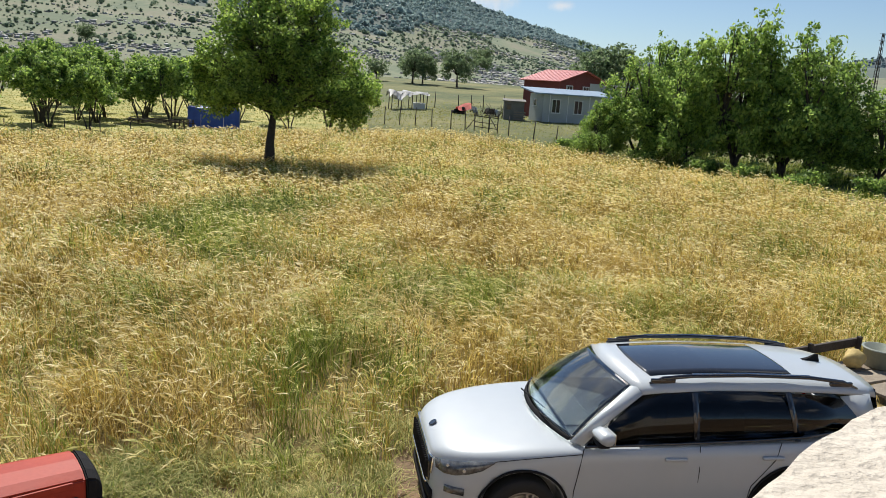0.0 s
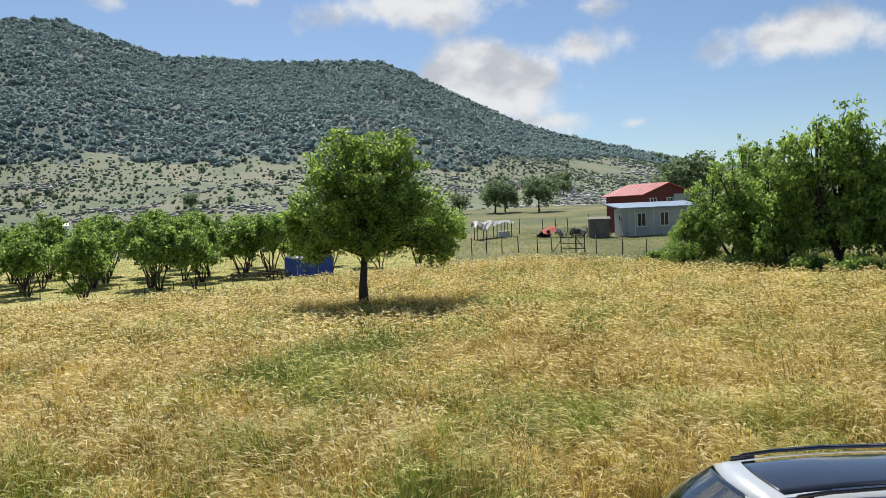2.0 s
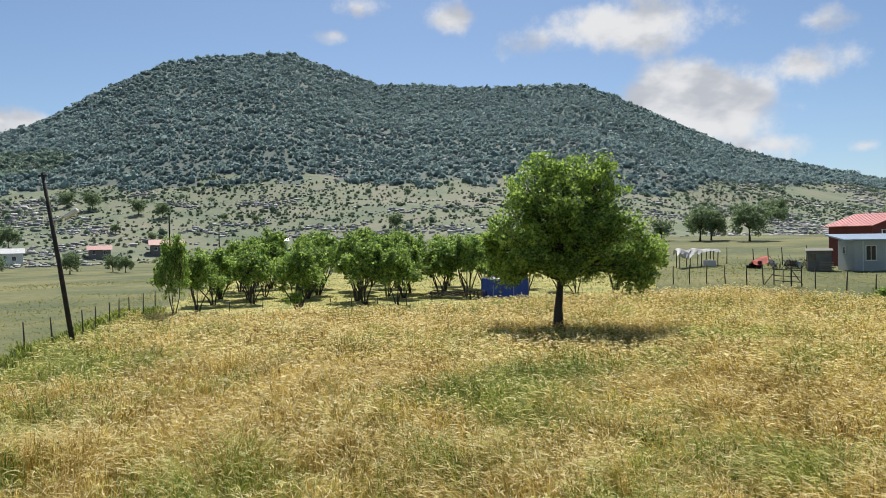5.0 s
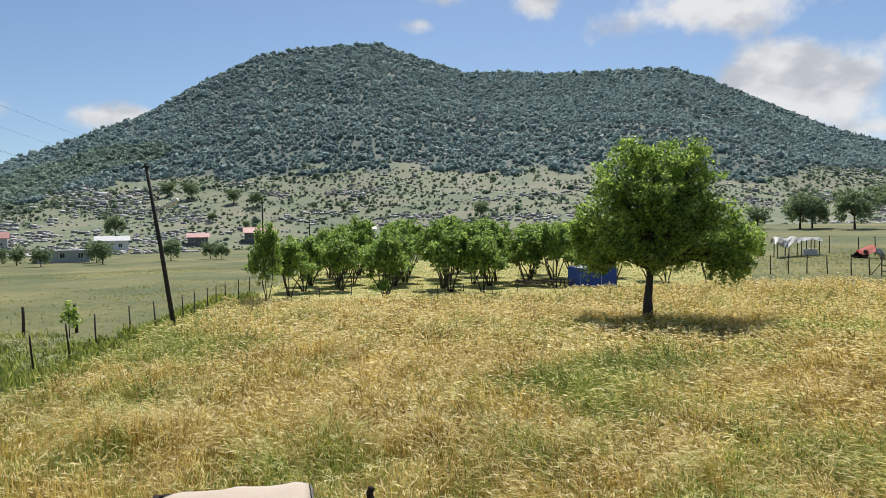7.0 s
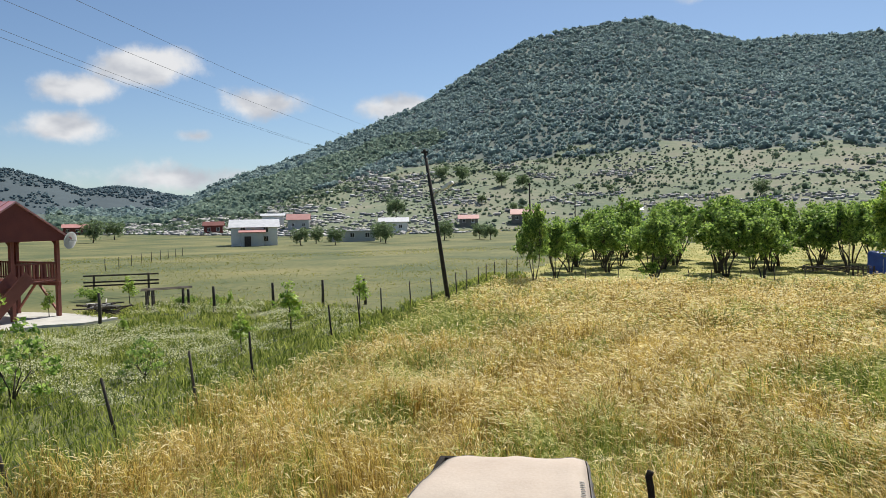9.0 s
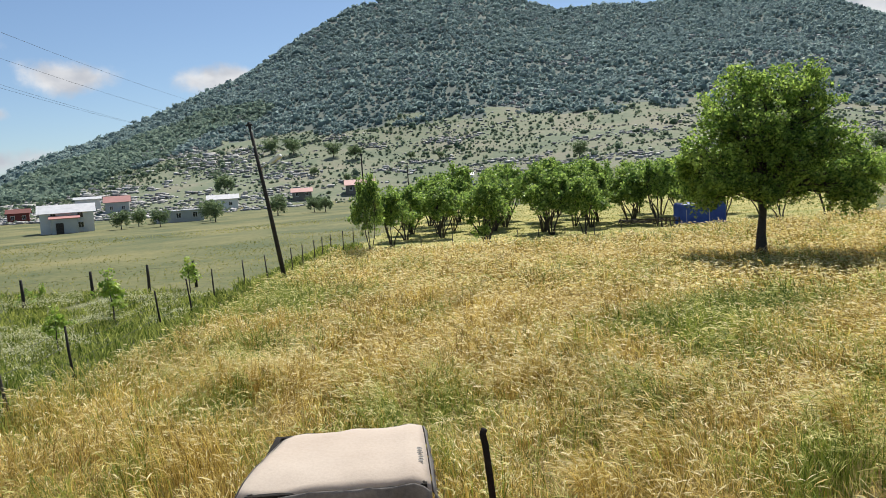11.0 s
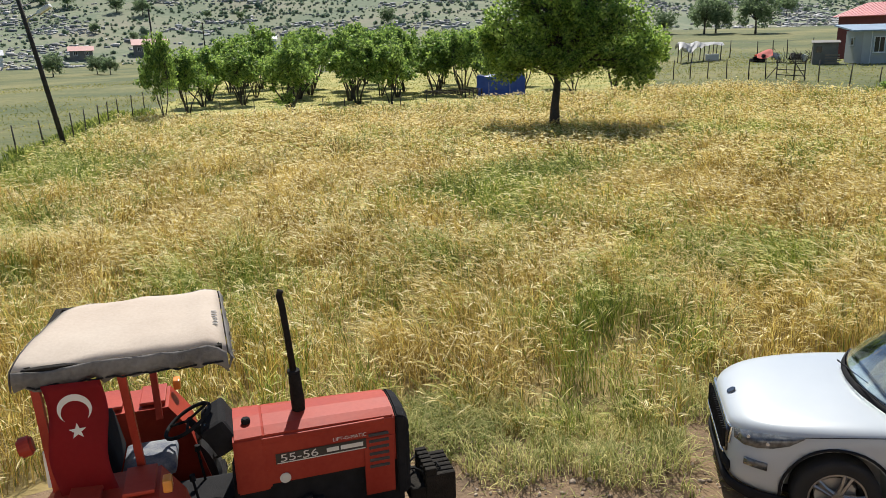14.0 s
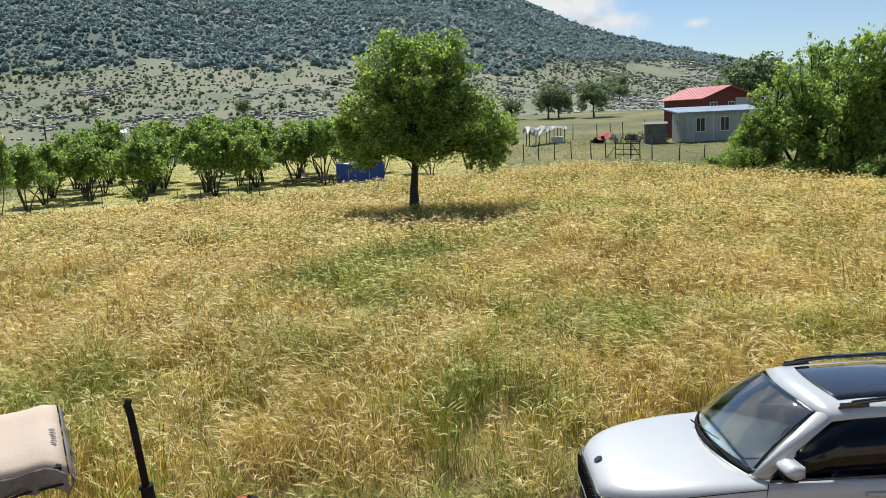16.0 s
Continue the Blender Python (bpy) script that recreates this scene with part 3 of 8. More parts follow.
def make_crop():
    gold, green = [], []
    bands = [(150000, -17, 15, 3.0, 14, 0.0072), (88000, -22, 20, 14, 24, 0.0125), (60000, -26, 24, 24, 38, 0.020), (46000, -27, 22, 38, 58, 0.028)]
    rng = random.Random(5)
    for k, (count, x0, x1, y0, y1, w) in enumerate(bands):
        p = scatter(count, x0, x1, y0, y1, lambda x, y: in_field(x, y) and nz(x, y, 1.9, 31) + 0.5 * nz(x, y, 5.0, 32) + rng.uniform(-0.15, 0.35) > (-0.08 if y < 14 else -0.3), 20 + k)
        is_green = np.array([rng.random() < green_share(*q) for q in p])
        for sel, store in ((~is_green, gold), (is_green, green)):
            store.append((p[sel], w))
    ears, green_ears = [], []
    for name, store, mat, lab, hh in (("wheat", gold, M_WHEAT, "ripe golden wheat stalks bent by the wind, thickly standing", 0.74), ("green_wheat", green, M_WGREEN, "green unripe stalks among the golden wheat of the field", 0.76)):
        vs, qs, ts, n = [], [], [], 0
        for j, (p, w) in enumerate(store):
            tall = np.array([crop_height(x, y) for x, y in p])
            hgt = hh * tall * np.array([0.42 + 0.58 * float(smooth01((y - field_front(x)) / 1.6)) for x, y in p])
            base = np.array([ground_z(x, y) for x, y in p])
            v, q, t = blades(p, hgt, w, (0.55, 1.0, 1.3, 1.4)[j], head=1.0, seed=j, base=base, wind=(-0.45, -0.15), droop=0.55, mess=0.6)
            vs.append(v), qs.append(q + n), ts.append(t + n)
            n += len(v)
            top = np.clip(0.75 + 1.1 * (tall - 1) + np.array([0.8 * nz(x, y, 0.7, 35) for x, y in p]), 0.12 if w < 0.01 else 0.7, 1.0)
            pick = np.random.default_rng(90 + j).random(len(p)) < (1.0 if name == "wheat" else 0.8) * top * (0.30 + 0.70 * smooth01((p[:, 1] - 8.0) / 6))
            (ears if name == "wheat" else green_ears).append((v.reshape(-1, 7, 3)[pick], w))
        me = strips(name, np.concatenate(vs), np.concatenate(qs), mat, tris=np.concatenate(ts))
        tagged(new(name, me), lab, "wheat", kind="stuff")
    # straw laid flat by the wind between the clumps
    rs = np.random.default_rng(77)
    p = np.array([q for q in np.stack([rs.uniform(-17, 15, 80000), 3 + 15 * rs.random(80000) ** 1.25], -1).tolist() if in_field(q[0], q[1] - 0.7) and nz(q[0], q[1], 0.8, 38) > -0.12])
    n = len(p)
    turn = np.array([nz(x, y, 0.45, 33) * 6 for x, y in p]) + rs.normal(0, 0.6, n) + 2.9
    ln = rs.uniform(0.08, 0.26, n)
    d = np.stack([np.cos(turn) * ln, np.sin(turn) * ln, rs.normal(0.01, 0.07, n)], -1)
    side = np.stack([-np.sin(turn), np.cos(turn), rs.normal(0, 0.5, n)], -1) * 0.0042
    c = np.concatenate([p, (0.12 + 0.42 * rs.random((n, 1)) * np.array([[0.3 + 0.7 * float(smooth01((y - field_front(x)) / 1.6))] for x, y in p]))], -1)
    v = np.stack([c - d - side, c - d + side, c + d + side * 0.5, c + d - side * 0.5], 1).reshape(-1, 3)
    tagged(new("lodged_straw", strips("lodged_straw", v, np.arange(4 * n).reshape(-1, 4), M_STRAWLAID)), "golden straw laid flat between the standing wheat", "straw", kind="stuff")
    # bearded ears, nodding with the wind at the tips of the stalks
    for name, store, mat, lab in (("wheat_ears", ears, M_EAR, "pale bearded wheat ears nodding in the wind"), ("green_ears", green_ears, M_EARGREEN, "grey-green bearded ears on the unripe stalks")):
        vs = []
        for k, (v, w) in enumerate(store):
            rng = np.random.default_rng(120 + k)
            m = len(v)
            for turn in range(2 if w < 0.010 or w > 0.015 else 1):    # each ear a flat fan of awns
                tip, d = v[:, 5] * 0.5 + v[:, 4] * 0.5, v[:, 6] - v[:, 2]
                d[:, :2] += rng.normal(0, 0.11, (m, 2)) + [-0.06, -0.02]
                d[:, 2] = np.clip(d[:, 2] * 0.25 + rng.normal(-0.015, 0.05, m), -0.10, 0.08)
                d /= np.linalg.norm(d, axis=1, keepdims=True)
                ln = rng.uniform(0.10, 0.21, (m, 1)) * (1 + 4 * w)
                side = np.cross(d, rng.normal(0, 0.45, (m, 3)) + [0, 0, 1])
                side /= np.linalg.norm(side, axis=1, keepdims=True)
                wd = (0.0042 + 0.62 * w) * rng.uniform(0.6, 1.3, (m, 1))
                mid = tip + d * ln * 0.55 + [0, 0, 0.014]
                vs.append(np.stack([tip - d * ln * 0.1, mid + side * wd, tip + d * ln, mid - side * wd], 1).reshape(-1, 3))
        v = np.concatenate(vs)
        tagged(new(name, strips(name, v, np.arange(len(v)).reshape(-1, 4), mat)), lab, "wheat", kind="stuff")


def in_meadow(x, y):
    s = left_of_fence(x, y)
    if s > -1.4 and s < 1.5 and y < 45:
        return True
    return s > 1.4 and math.hypot(x, y) < 46 and y < 25 and x > -36 and not (-37 < x < -30 and 12.2 < y < 16.5)


def make_meadow():
    p = scatter(105000, -36, -9, 1.5, 45, lambda x, y: in_meadow(x, y) and (math.hypot(x, y) < 34 or nz(x, y, 0.9, 26) > -0.1), 40)
    d = np.hypot(p[:, 0], p[:, 1])
    h = np.array([(0.34 + 0.20 * max(0, 1 - abs(left_of_fence(x, y) - 0.6) / 2.2)) * (1 + 0.55 * nz(x, y, 0.45, 11) + 0.5 * nz(x, y, 1.4, 27)) for x, y in p])
    base = np.array([ground_z(x, y) for x, y in p])
    v, q, t = blades(p, h, 0.010 + 0.0008 * d, 1.0, head=0.9, seed=41, wind=(-0.25, -0.1), base=base, mess=1.0)
    tagged(new("meadow_grass", strips("meadow_grass", v, q, M_GRASS, tris=t)), "tall green meadow grass along the fence", "grass", kind="stuff")
    keep = lambda x, y: in_meadow(x, y) and left_of_fence(x, y) > 0.9 + 0.8 * nz(x, y, 0.5, 28) and y < 23 and nz(x, y, 0.28, 12) + 0.6 * nz(x, y, 0.9, 29) + 0.4 * nz(x, y, 2.2, 30) > 0.02
    f = scatter(120000, -34, -12, 2, 23, keep, 42)
    rng = np.random.default_rng(43)
    n = len(f)
    z = 0.34 * (1 + 0.55 * np.array([nz(x, y, 0.45, 11) + 0.9 * nz(x, y, 1.4, 27) for x, y in f])) * rng.uniform(0.8, 1.25, n) + 0.03
    s = rng.uniform(0.011, 0.021, n)
    a = rng.uniform(0, np.pi, n)
    tilt = rng.uniform(-0.9, 0.9, n)
    v = np.stack([np.stack([f[:, 0] + s * np.cos(a + k * np.pi / 2), f[:, 1] + s * np.sin(a + k * np.pi / 2), z + s * tilt * (1 if k in (0, 3) else -1)], -1) for k in range(4)], 1).reshape(-1, 3)
    tagged(new("daisies", strips("daisies", v, np.arange(4 * n).reshape(-1, 4), M_FLOWER)), "small cream-white meadow flowers among the green grass", "flowers", kind="stuff")
    # short tufts in the orchard and on the near plain
    keep = lambda x, y: cover(x, y) in (3, 4) and not (-44 < x < -28 and 12.2 < y < 18)
    p = scatter(22000, -40, 32, 10, 90, keep, 44)
    rng = np.random.default_rng(48)
    ra, aa = 35 + 75 * rng.random(26000) ** 0.7, rng.uniform(-30, 74, 26000)
    more = np.stack([-np.sin(np.radians(aa)) * ra, np.cos(np.radians(aa)) * ra], -1)
    p = np.concatenate([p, np.array([q for q in more.tolist() if keep(*q) and nz(q[0], q[1], 0.05, 24) + 0.5 * nz(q[0], q[1], 0.3, 25) > -0.12])])
    d = np.hypot(p[:, 0], p[:, 1])
    base = np.array([ground_z(x, y) for x, y in p])
    v, q, t = blades(p, np.full(len(p), 0.085), 0.010 + 0.0012 * d, 0.9, head=0.9, seed=45, wind=(-0.2, -0.1), base=base, mess=1.0)
    tagged(new("pasture_grass", strips("pasture_grass", v, q, M_PASTURE, tris=t)), "short dry pasture grass, yellow-green and grazed", "grass", kind="stuff")
    keep = lambda x, y: (field_front(x) - 0.75 - 1.0 * nz(x, y, 1.3, 13) < y < field_front(x) + 0.7 and -4 < x < 1.1) or (8.2 < y < 9.2 and 0.9 < x < 8)
    p = scatter(60000, -5, 9, 5.2, 9.8, keep, 46)
    v, q, t = blades(p, 0.24 * np.array([1 + 1.0 * nz(x, y, 1.6, 14) + 0.8 * nz(x, y, 4.0, 15) for x, y in p]), 0.0085, 1.3, head=0.9, seed=47, wind=(0, -0.2), mess=1.0, droop=0.7)
    tagged(new("verge_grass", strips("verge_grass", v, q, M_VERGE, tris=t)), "trampled green and straw-coloured grass beside the yard", "grass", kind="stuff")


def grove_grass():
    """Rank green grass in the shade under the trees beside the field."""
    keep = lambda x, y: y > field_back(x) - 0.5 and math.hypot(x, y) < 62 and nz(x, y, 0.3, 51) > -0.25
    p = scatter(26000, 15, 38, 26, 56, keep, 52)
    base = np.array([ground_z(x, y) for x, y in p])
    v, q, t = blades(p, 0.42 * np.array([1 + 0.7 * nz(x, y, 0.6, 53) for x, y in p]), 0.03, 0.6, head=0.9, seed=54, wind=(-0.2, -0.1), base=base, mess=0.8)
    tagged(new("rank_grass", strips("rank_grass", v, q, M_GRASS, tris=t)), "rank green grass and weeds under the trees", "grass", kind="stuff")


M_PASTURE = material("pasture_grass", (0.19, 0.21, 0.055), (0.40, 0.37, 0.13), 0.8, 0.2, 0, island=True, translucent=0.6, spec=0.05)
M_VERGE = material("verge_grass", (0.19, 0.235, 0.05), (0.74, 0.66, 0.29), 0.8, 0.6, 0, island=True, translucent=0.5)
make_crop()
make_meadow()
grove_grass()


def yard_litter():
    """Stones and straw lying on the bare earth."""
    rng = np.random.default_rng(61)
    t = (1 + 5 ** 0.5) / 2
    ico = np.array([(-1, t, 0), (1, t, 0), (-1, -t, 0), (1, -t, 0), (0, -1, t), (0, 1, t), (0, -1, -t), (0, 1, -t), (t, 0, -1), (t, 0, 1), (-t, 0, -1), (-t, 0, 1)]) / 1.9
    tri = np.array([(0, 11, 5), (0, 5, 1), (0, 1, 7), (0, 7, 10), (0, 10, 11), (1, 5, 9), (5, 11, 4), (11, 10, 2), (10, 7, 6), (7, 1, 8), (3, 9, 4), (3, 4, 2), (3, 2, 6), (3, 6, 8), (3, 8, 9), (4, 9, 5), (2, 4, 11), (6, 2, 10), (8, 6, 7), (9, 8, 1)])
    vs, fs = [], []
    for k in range(2600):
        x, y = rng.uniform(-3, 4), rng.uniform(5.0, 7.5)
        size = 0.007 + 0.030 * rng.random() ** 4
        if k < 5:
            x, y, size = -1.2 + 0.6 * k + rng.uniform(-.3, .3), 6.9 + rng.uniform(-0.5, 0.2), 0.04
        vs.append(ico * size * rng.uniform(0.6, 1.2, (12, 1)) * rng.uniform(0.6, 1.3, 3) * [1, 1, 0.7] + [x, y, size * 0.15])
        fs.append(tri + 12 * k)
    tagged(new("yard_stones", strips("yard_stones", np.concatenate(vs), np.zeros((0, 4), int), M_STONE, tris=np.concatenate(fs))), "small brown stones and clods on the yard earth", "stones", kind="stuff")
    p = np.stack([rng.uniform(-4, 5, 2600), 8.2 - 3.0 * rng.uniform(0, 1, 2600) ** 1.6], -1)
    a, ln = rng.uniform(0, 6.28, 2600), rng.uniform(0.02, 0.09, 2600)
    d, w = np.stack([np.cos(a), np.sin(a)], -1) * ln[:, None], np.stack([-np.sin(a), np.cos(a)], -1) * 0.003
    z = rng.uniform(0.006, 0.03, (2600, 1))
    v = np.stack([np.concatenate([p + e * d + f * w, z + 0.01 * e], -1) for e, f in ((-1, -1), (1, -1), (1, 1), (-1, 1))], 1).reshape(-1, 3)
    tagged(new("straw_litter", strips("straw_litter", v, np.arange(10400).reshape(-1, 4), M_VERGE)), "loose pale straw lying on the yard earth", "straw", kind="stuff")


M_STONE = material("yard_stone", (0.20, 0.15, 0.11), (0.36, 0.29, 0.22), 0.95, 8, 0.5, island=True)
yard_litter()


# ---- trees ----
def leaves(centres, radii, per, size, rng):
    """Small folded leaves in tight sprays round cluster centres, their faces turned outwards and up: verts and quads."""
    n = len(centres) * per
    c = np.repeat(centres, per, 0)
    r = np.repeat(radii, per)[:, None]
    off = rng.normal(0, 1, (n, 3))
    off *= (rng.uniform(0, 1, (n, 1)) ** 0.6) / np.linalg.norm(off, axis=1, keepdims=True) * [1, 1, 0.8]
    p = c + off * r
    nrm = off * 0.3 + rng.normal(0, 0.8, (n, 3)) + [0, 0, 0.5]
    nrm /= np.linalg.norm(nrm, axis=1, keepdims=True)
    u = np.cross(nrm, rng.normal(0, 1, (n, 3)))
    u /= np.linalg.norm(u, axis=1, keepdims=True)
    w = np.cross(nrm, u)
    s = size * rng.uniform(0.6, 1.3, (n, 1))
    a, b = p - u * s * 0.9, p + u * s * 0.9
    v = np.stack([a, p + w * s * 0.5 - nrm * s * 0.14, b, p - w * s * 0.5 - nrm * s * 0.14], 1).reshape(-1, 3)
    return v, np.arange(4 * n).reshape(-1, 4)


def make_tree(name, label, at, trunks, blobs, clusters, per, leaf, cl_r, mat, seed, trunk_r=0.2, group="", turn=0.0, twig=0.42):
    """trunks: lists of points from the root to the fork; blobs: (x, y, z, rx, ry, rz) masses of the crown. Limbs run from the forks into the
    masses and twigs out to the leaf clusters, which lie towards the outside of each mass, unevenly."""
    rng = np.random.default_rng(seed)
    top = thing(name, at, label, "tree", group, turn)
    bm = bmesh.new()
    for pts in trunks:
        k = len(pts)
        tube(bm, pts, [trunk_r * (1.25 if i == 0 else 1 - 0.45 * i / (k - 1)) for i in range(k)], 9)
    vol = np.array([b[3] * b[4] * b[5] for b in blobs]) ** 0.7
    count = np.maximum(4, (clusters * vol / vol.sum()).astype(int))
    cs, rs = [], []
    for b, m in zip(blobs, count):
        c, ra = np.array(b[:3]), np.array(b[3:])
        d = rng.normal(0, 1, (m, 3))
        d /= np.linalg.norm(d, axis=1, keepdims=True)
        q = rng.uniform(0.1, 1.0, (m, 1)) ** 0.4 * (1.04 + 0.22 * rng.normal(0, 1, (m, 1)))
        pts = c + d * q * ra
        cs.append(pts)
        rs.append(cl_r * rng.uniform(0.6, 1.35, m))
        fork = Vector(min((t[-1] for t in trunks), key=lambda f: (Vector(f) - Vector(c)).length))
        mid = fork.lerp(Vector(c), 0.5) + Vector((0, 0, 0.10 * (Vector(c) - fork).length))
        r0 = trunk_r * (0.5 if c[2] > fork.z + 1.2 else 0.3)
        tube(bm, [fork - Vector((0, 0, 0.1)), mid, Vector(c)], [r0, r0 * 0.7, r0 * 0.3], 6)
        for p in pts[: max(3, int(m * twig))]:
            e = Vector(p)
            s = mid.lerp(Vector(c), float(rng.uniform(0.1, 1.0)))
            tube(bm, [s, s.lerp(e, 0.5) + Vector(rng.normal(0, 0.1, 3)), e], [r0 * 0.26, r0 * 0.16, r0 * 0.06], 4, cap=False)
    part("trunk", bm, M_BARK, top, "grey-brown bark", smooth=True)
    v, q = leaves(np.concatenate(cs), np.concatenate(rs), per, leaf, rng)
    crown = new("crown", strips("crown", v, q, mat))
    crown.parent = top
    return top


def ball_blobs(rng, n, cx, cz, rx, rz, size):
    out = []
    for _ in range(n):
        a, q, h = rng.uniform(0, 2 * math.pi), rng.uniform(0.1, 0.75) ** 0.5, rng.uniform(-0.8, 0.85)
        w = math.sqrt(max(0.05, 1 - h * h))
        s = size * rng.uniform(0.55, 1.3)
        tall = rng.choice((0.7, 0.85, 1.0, 1.25))
        out.append((cx + math.cos(a) * q * rx * w, math.sin(a) * q * rx * w, cz + h * rz, s / tall ** 0.7, s / tall ** 0.7, s * tall))
    return out


def lone_walnut():
    blobs = [(-2.4, 0, 4.6, 1.5, 1.6, 1.2), (-1.4, -0.6, 6.3, 1.5, 1.6, 1.2), (0.2, 0.3, 7.4, 1.6, 1.5, 0.9), (1.6, 0, 6.6, 1.4, 1.5, 1.1), (-0.2, -1.2, 5.4, 1.8, 1.5, 1.4), (1.2, -1.0, 4.6, 1.7, 1.5, 1.2),
             (2.8, 0.2, 4.9, 1.2, 1.4, 1.0), (3.9, 0.2, 3.7, 1.0, 1.3, 0.8), (2.9, -0.8, 3.2, 1.2, 1.2, 0.7), (-2.8, 0.4, 3.4, 1.1, 1.3, 0.8), (-1.2, -1.4, 3.6, 1.4, 1.2, 0.8), (0.6, 1.6, 5.6, 2.0, 1.4, 1.4),
             (-1.0, 1.6, 4.4, 1.8, 1.4, 1.0), (1.8, 1.6, 3.8, 1.6, 1.3, 0.8), (-0.9, 0.2, 7.9, 0.8, 0.9, 0.6), (1.9, 0.2, 7.7, 0.7, 0.8, 0.5), (-3.4, 0, 4.2, 0.6, 0.8, 0.7), (0.2, -1.3, 3.1, 1.5, 1.0, 0.7), (3.3, -0.5, 2.7, 1.1, 1.0, 0.7), (-2.3, -0.6, 2.9, 1.0, 1.0, 0.7)]
    make_tree("walnut_tree", "lone broad-crowned green walnut tree standing in the wheat", (-2.25, 35.6, 0), [[(0, 0, -0.2), (0.02, 0, 1.2), (0.16, 0, 2.6)]], [(a + 0.25, *b[:2], *(q * 0.92 for q in b[2:])) for a, *b in blobs], 1900, 25, 0.092, 0.34, M_LEAF, 7, 0.25)


lone_walnut()


def orchard():
    """Old many-stemmed trees: stems that fan from one root, a low ragged skirt, upright shoots on top."""
    protos = []
    for k in range(4):
        rng = random.Random(30 + k)
        stems, blobs = [], []
        lean = rng.uniform(-0.2, 0.2)
        for s in range((4, 6, 5, 7)[k]):
            a = rng.uniform(0, 6.28)
            q, z = rng.uniform(0.35, 0.85), rng.uniform(1.5, 2.2)
            c, d = math.cos(a), math.sin(a)
            stems.append([(0.10 * c, 0.10 * d, -0.1), (0.22 * c * q * 2, 0.22 * d * q * 2, 0.55), (0.55 * c * q * 1.6 + rng.uniform(-.1, .1), 0.55 * d * q * 1.6, 1.1), (q * 1.3 * c + lean, q * 1.3 * d, z)])
        for n, z0, z1, ring, size in ((8, 1.75, 2.3, 1.35, 0.45), (8, 2.3, 3.1, 1.2, 0.55), (6, 3.0, 3.7, 0.75, 0.5)):
            for i in range(n):
                a, q = 6.28 * (i + rng.uniform(-0.35, 0.35)) / n, ring * rng.uniform(0.45, 1.12)
                t = size * rng.uniform(0.65, 1.2)
                blobs.append((q * math.cos(a) + lean, q * math.sin(a), rng.uniform(z0, z1), t, t, t * rng.uniform(0.75, 1.15)))
        for i in range(7):
            blobs.append((rng.uniform(-0.9, 0.9) + lean, rng.uniform(-0.9, 0.9), rng.uniform(3.4, 4.1), 0.2, 0.2, rng.uniform(0.3, 0.55)))
        if k == 3:
            blobs += [(rng.uniform(-0.5, 0.5), rng.uniform(-0.5, 0.5), rng.uniform(0.6, 1.1), 0.35, 0.35, 0.3) for _ in range(4)]
        protos.append(make_tree("orchard_tree", "small many-stemmed green orchard tree in dry grass", (0, 0, 0), stems, blobs, 450, 13, 0.11, 0.25, M_LEAF2, 60 + k, 0.05, "orchard trees"))
    rng = random.Random(9)
    rows = [(-24.6, 39.6, 0.92, 0), (-26.6, 45.6, 0.95, 1), (-28.2, 50.6, 1.08, 0), (-25.6, 51.5, 0.98, 2), (-27.8, 55.4, 1.05, 1), (-28.0, 58.6, 1.12, 0), (-19.6, 46.0, 1.05, 3), (-16.9, 51.6, 1.12, 1), (-18.6, 54.8, 1.36, 2),
            (-14.4, 51.0, 0.92, 0), (-13.4, 60.6, 1.2, 2), (-16.6, 63.5, 1.2, 0), (-20.5, 62.0, 1.1, 2), (-11.0, 59.8, 1.12, 0), (-19.8, 70.5, 1.25, 1), (-12.6, 70.0, 1.25, 2), (-9.6, 64.0, 1.1, 0), (-31.0, 62.0, 1.15, 2), (-34.0, 66.0, 1.25, 0),
            (-26.6, 66.0, 1.15, 1), (-36.5, 74.5, 1.3, 2), (-30.5, 74.0, 1.3, 0), (-24.0, 76.0, 1.3, 1), (-6.3, 60.0, 1.1, 1), (-2.3, 59.0, 1.0, 0), (0.6, 60.2, 1.08, 2), (2.8, 61.6, 1.08, 0), (-4.0, 66.0, 1.15, 2), (-15.5, 74.0, 1.2, 0), (-23.4, 56.5, 1.15, 3), (-22.0, 66.5, 1.3, 0), (-27.4, 70.0, 1.3, 2), (-33.0, 70.5, 1.35, 1), (-8.2, 70.0, 1.25, 3), (-15.6, 57.5, 1.1, 1), (-17.6, 59.5, 1.15, 0), (-24.2, 61.0, 1.15, 1), (-10.4, 66.5, 1.2, 2), (-30.6, 56.0, 1.0, 3), (-14.2, 66.0, 1.2, 0)]
    used = set()
    for x, y, s, k in rows:
        m = pose(x, y, ground_z(x, y), 0, 0, rng.uniform(0, 360))
        if k not in used:
            used.add(k)
            t = protos[k]
            t.matrix_basis = m @ Matrix.Diagonal((0.72 * s, 0.72 * s, 1.3 * s, 1) if x < -24.5 and y < 40 else (0.95 * s, 0.95 * s, s, 1))
        else:
            t = copy_thing(protos[k], m)
            w = s * rng.uniform(0.92, 1.1)
            t.scale = (w, w, s * rng.uniform(0.92, 1.08))


orchard()


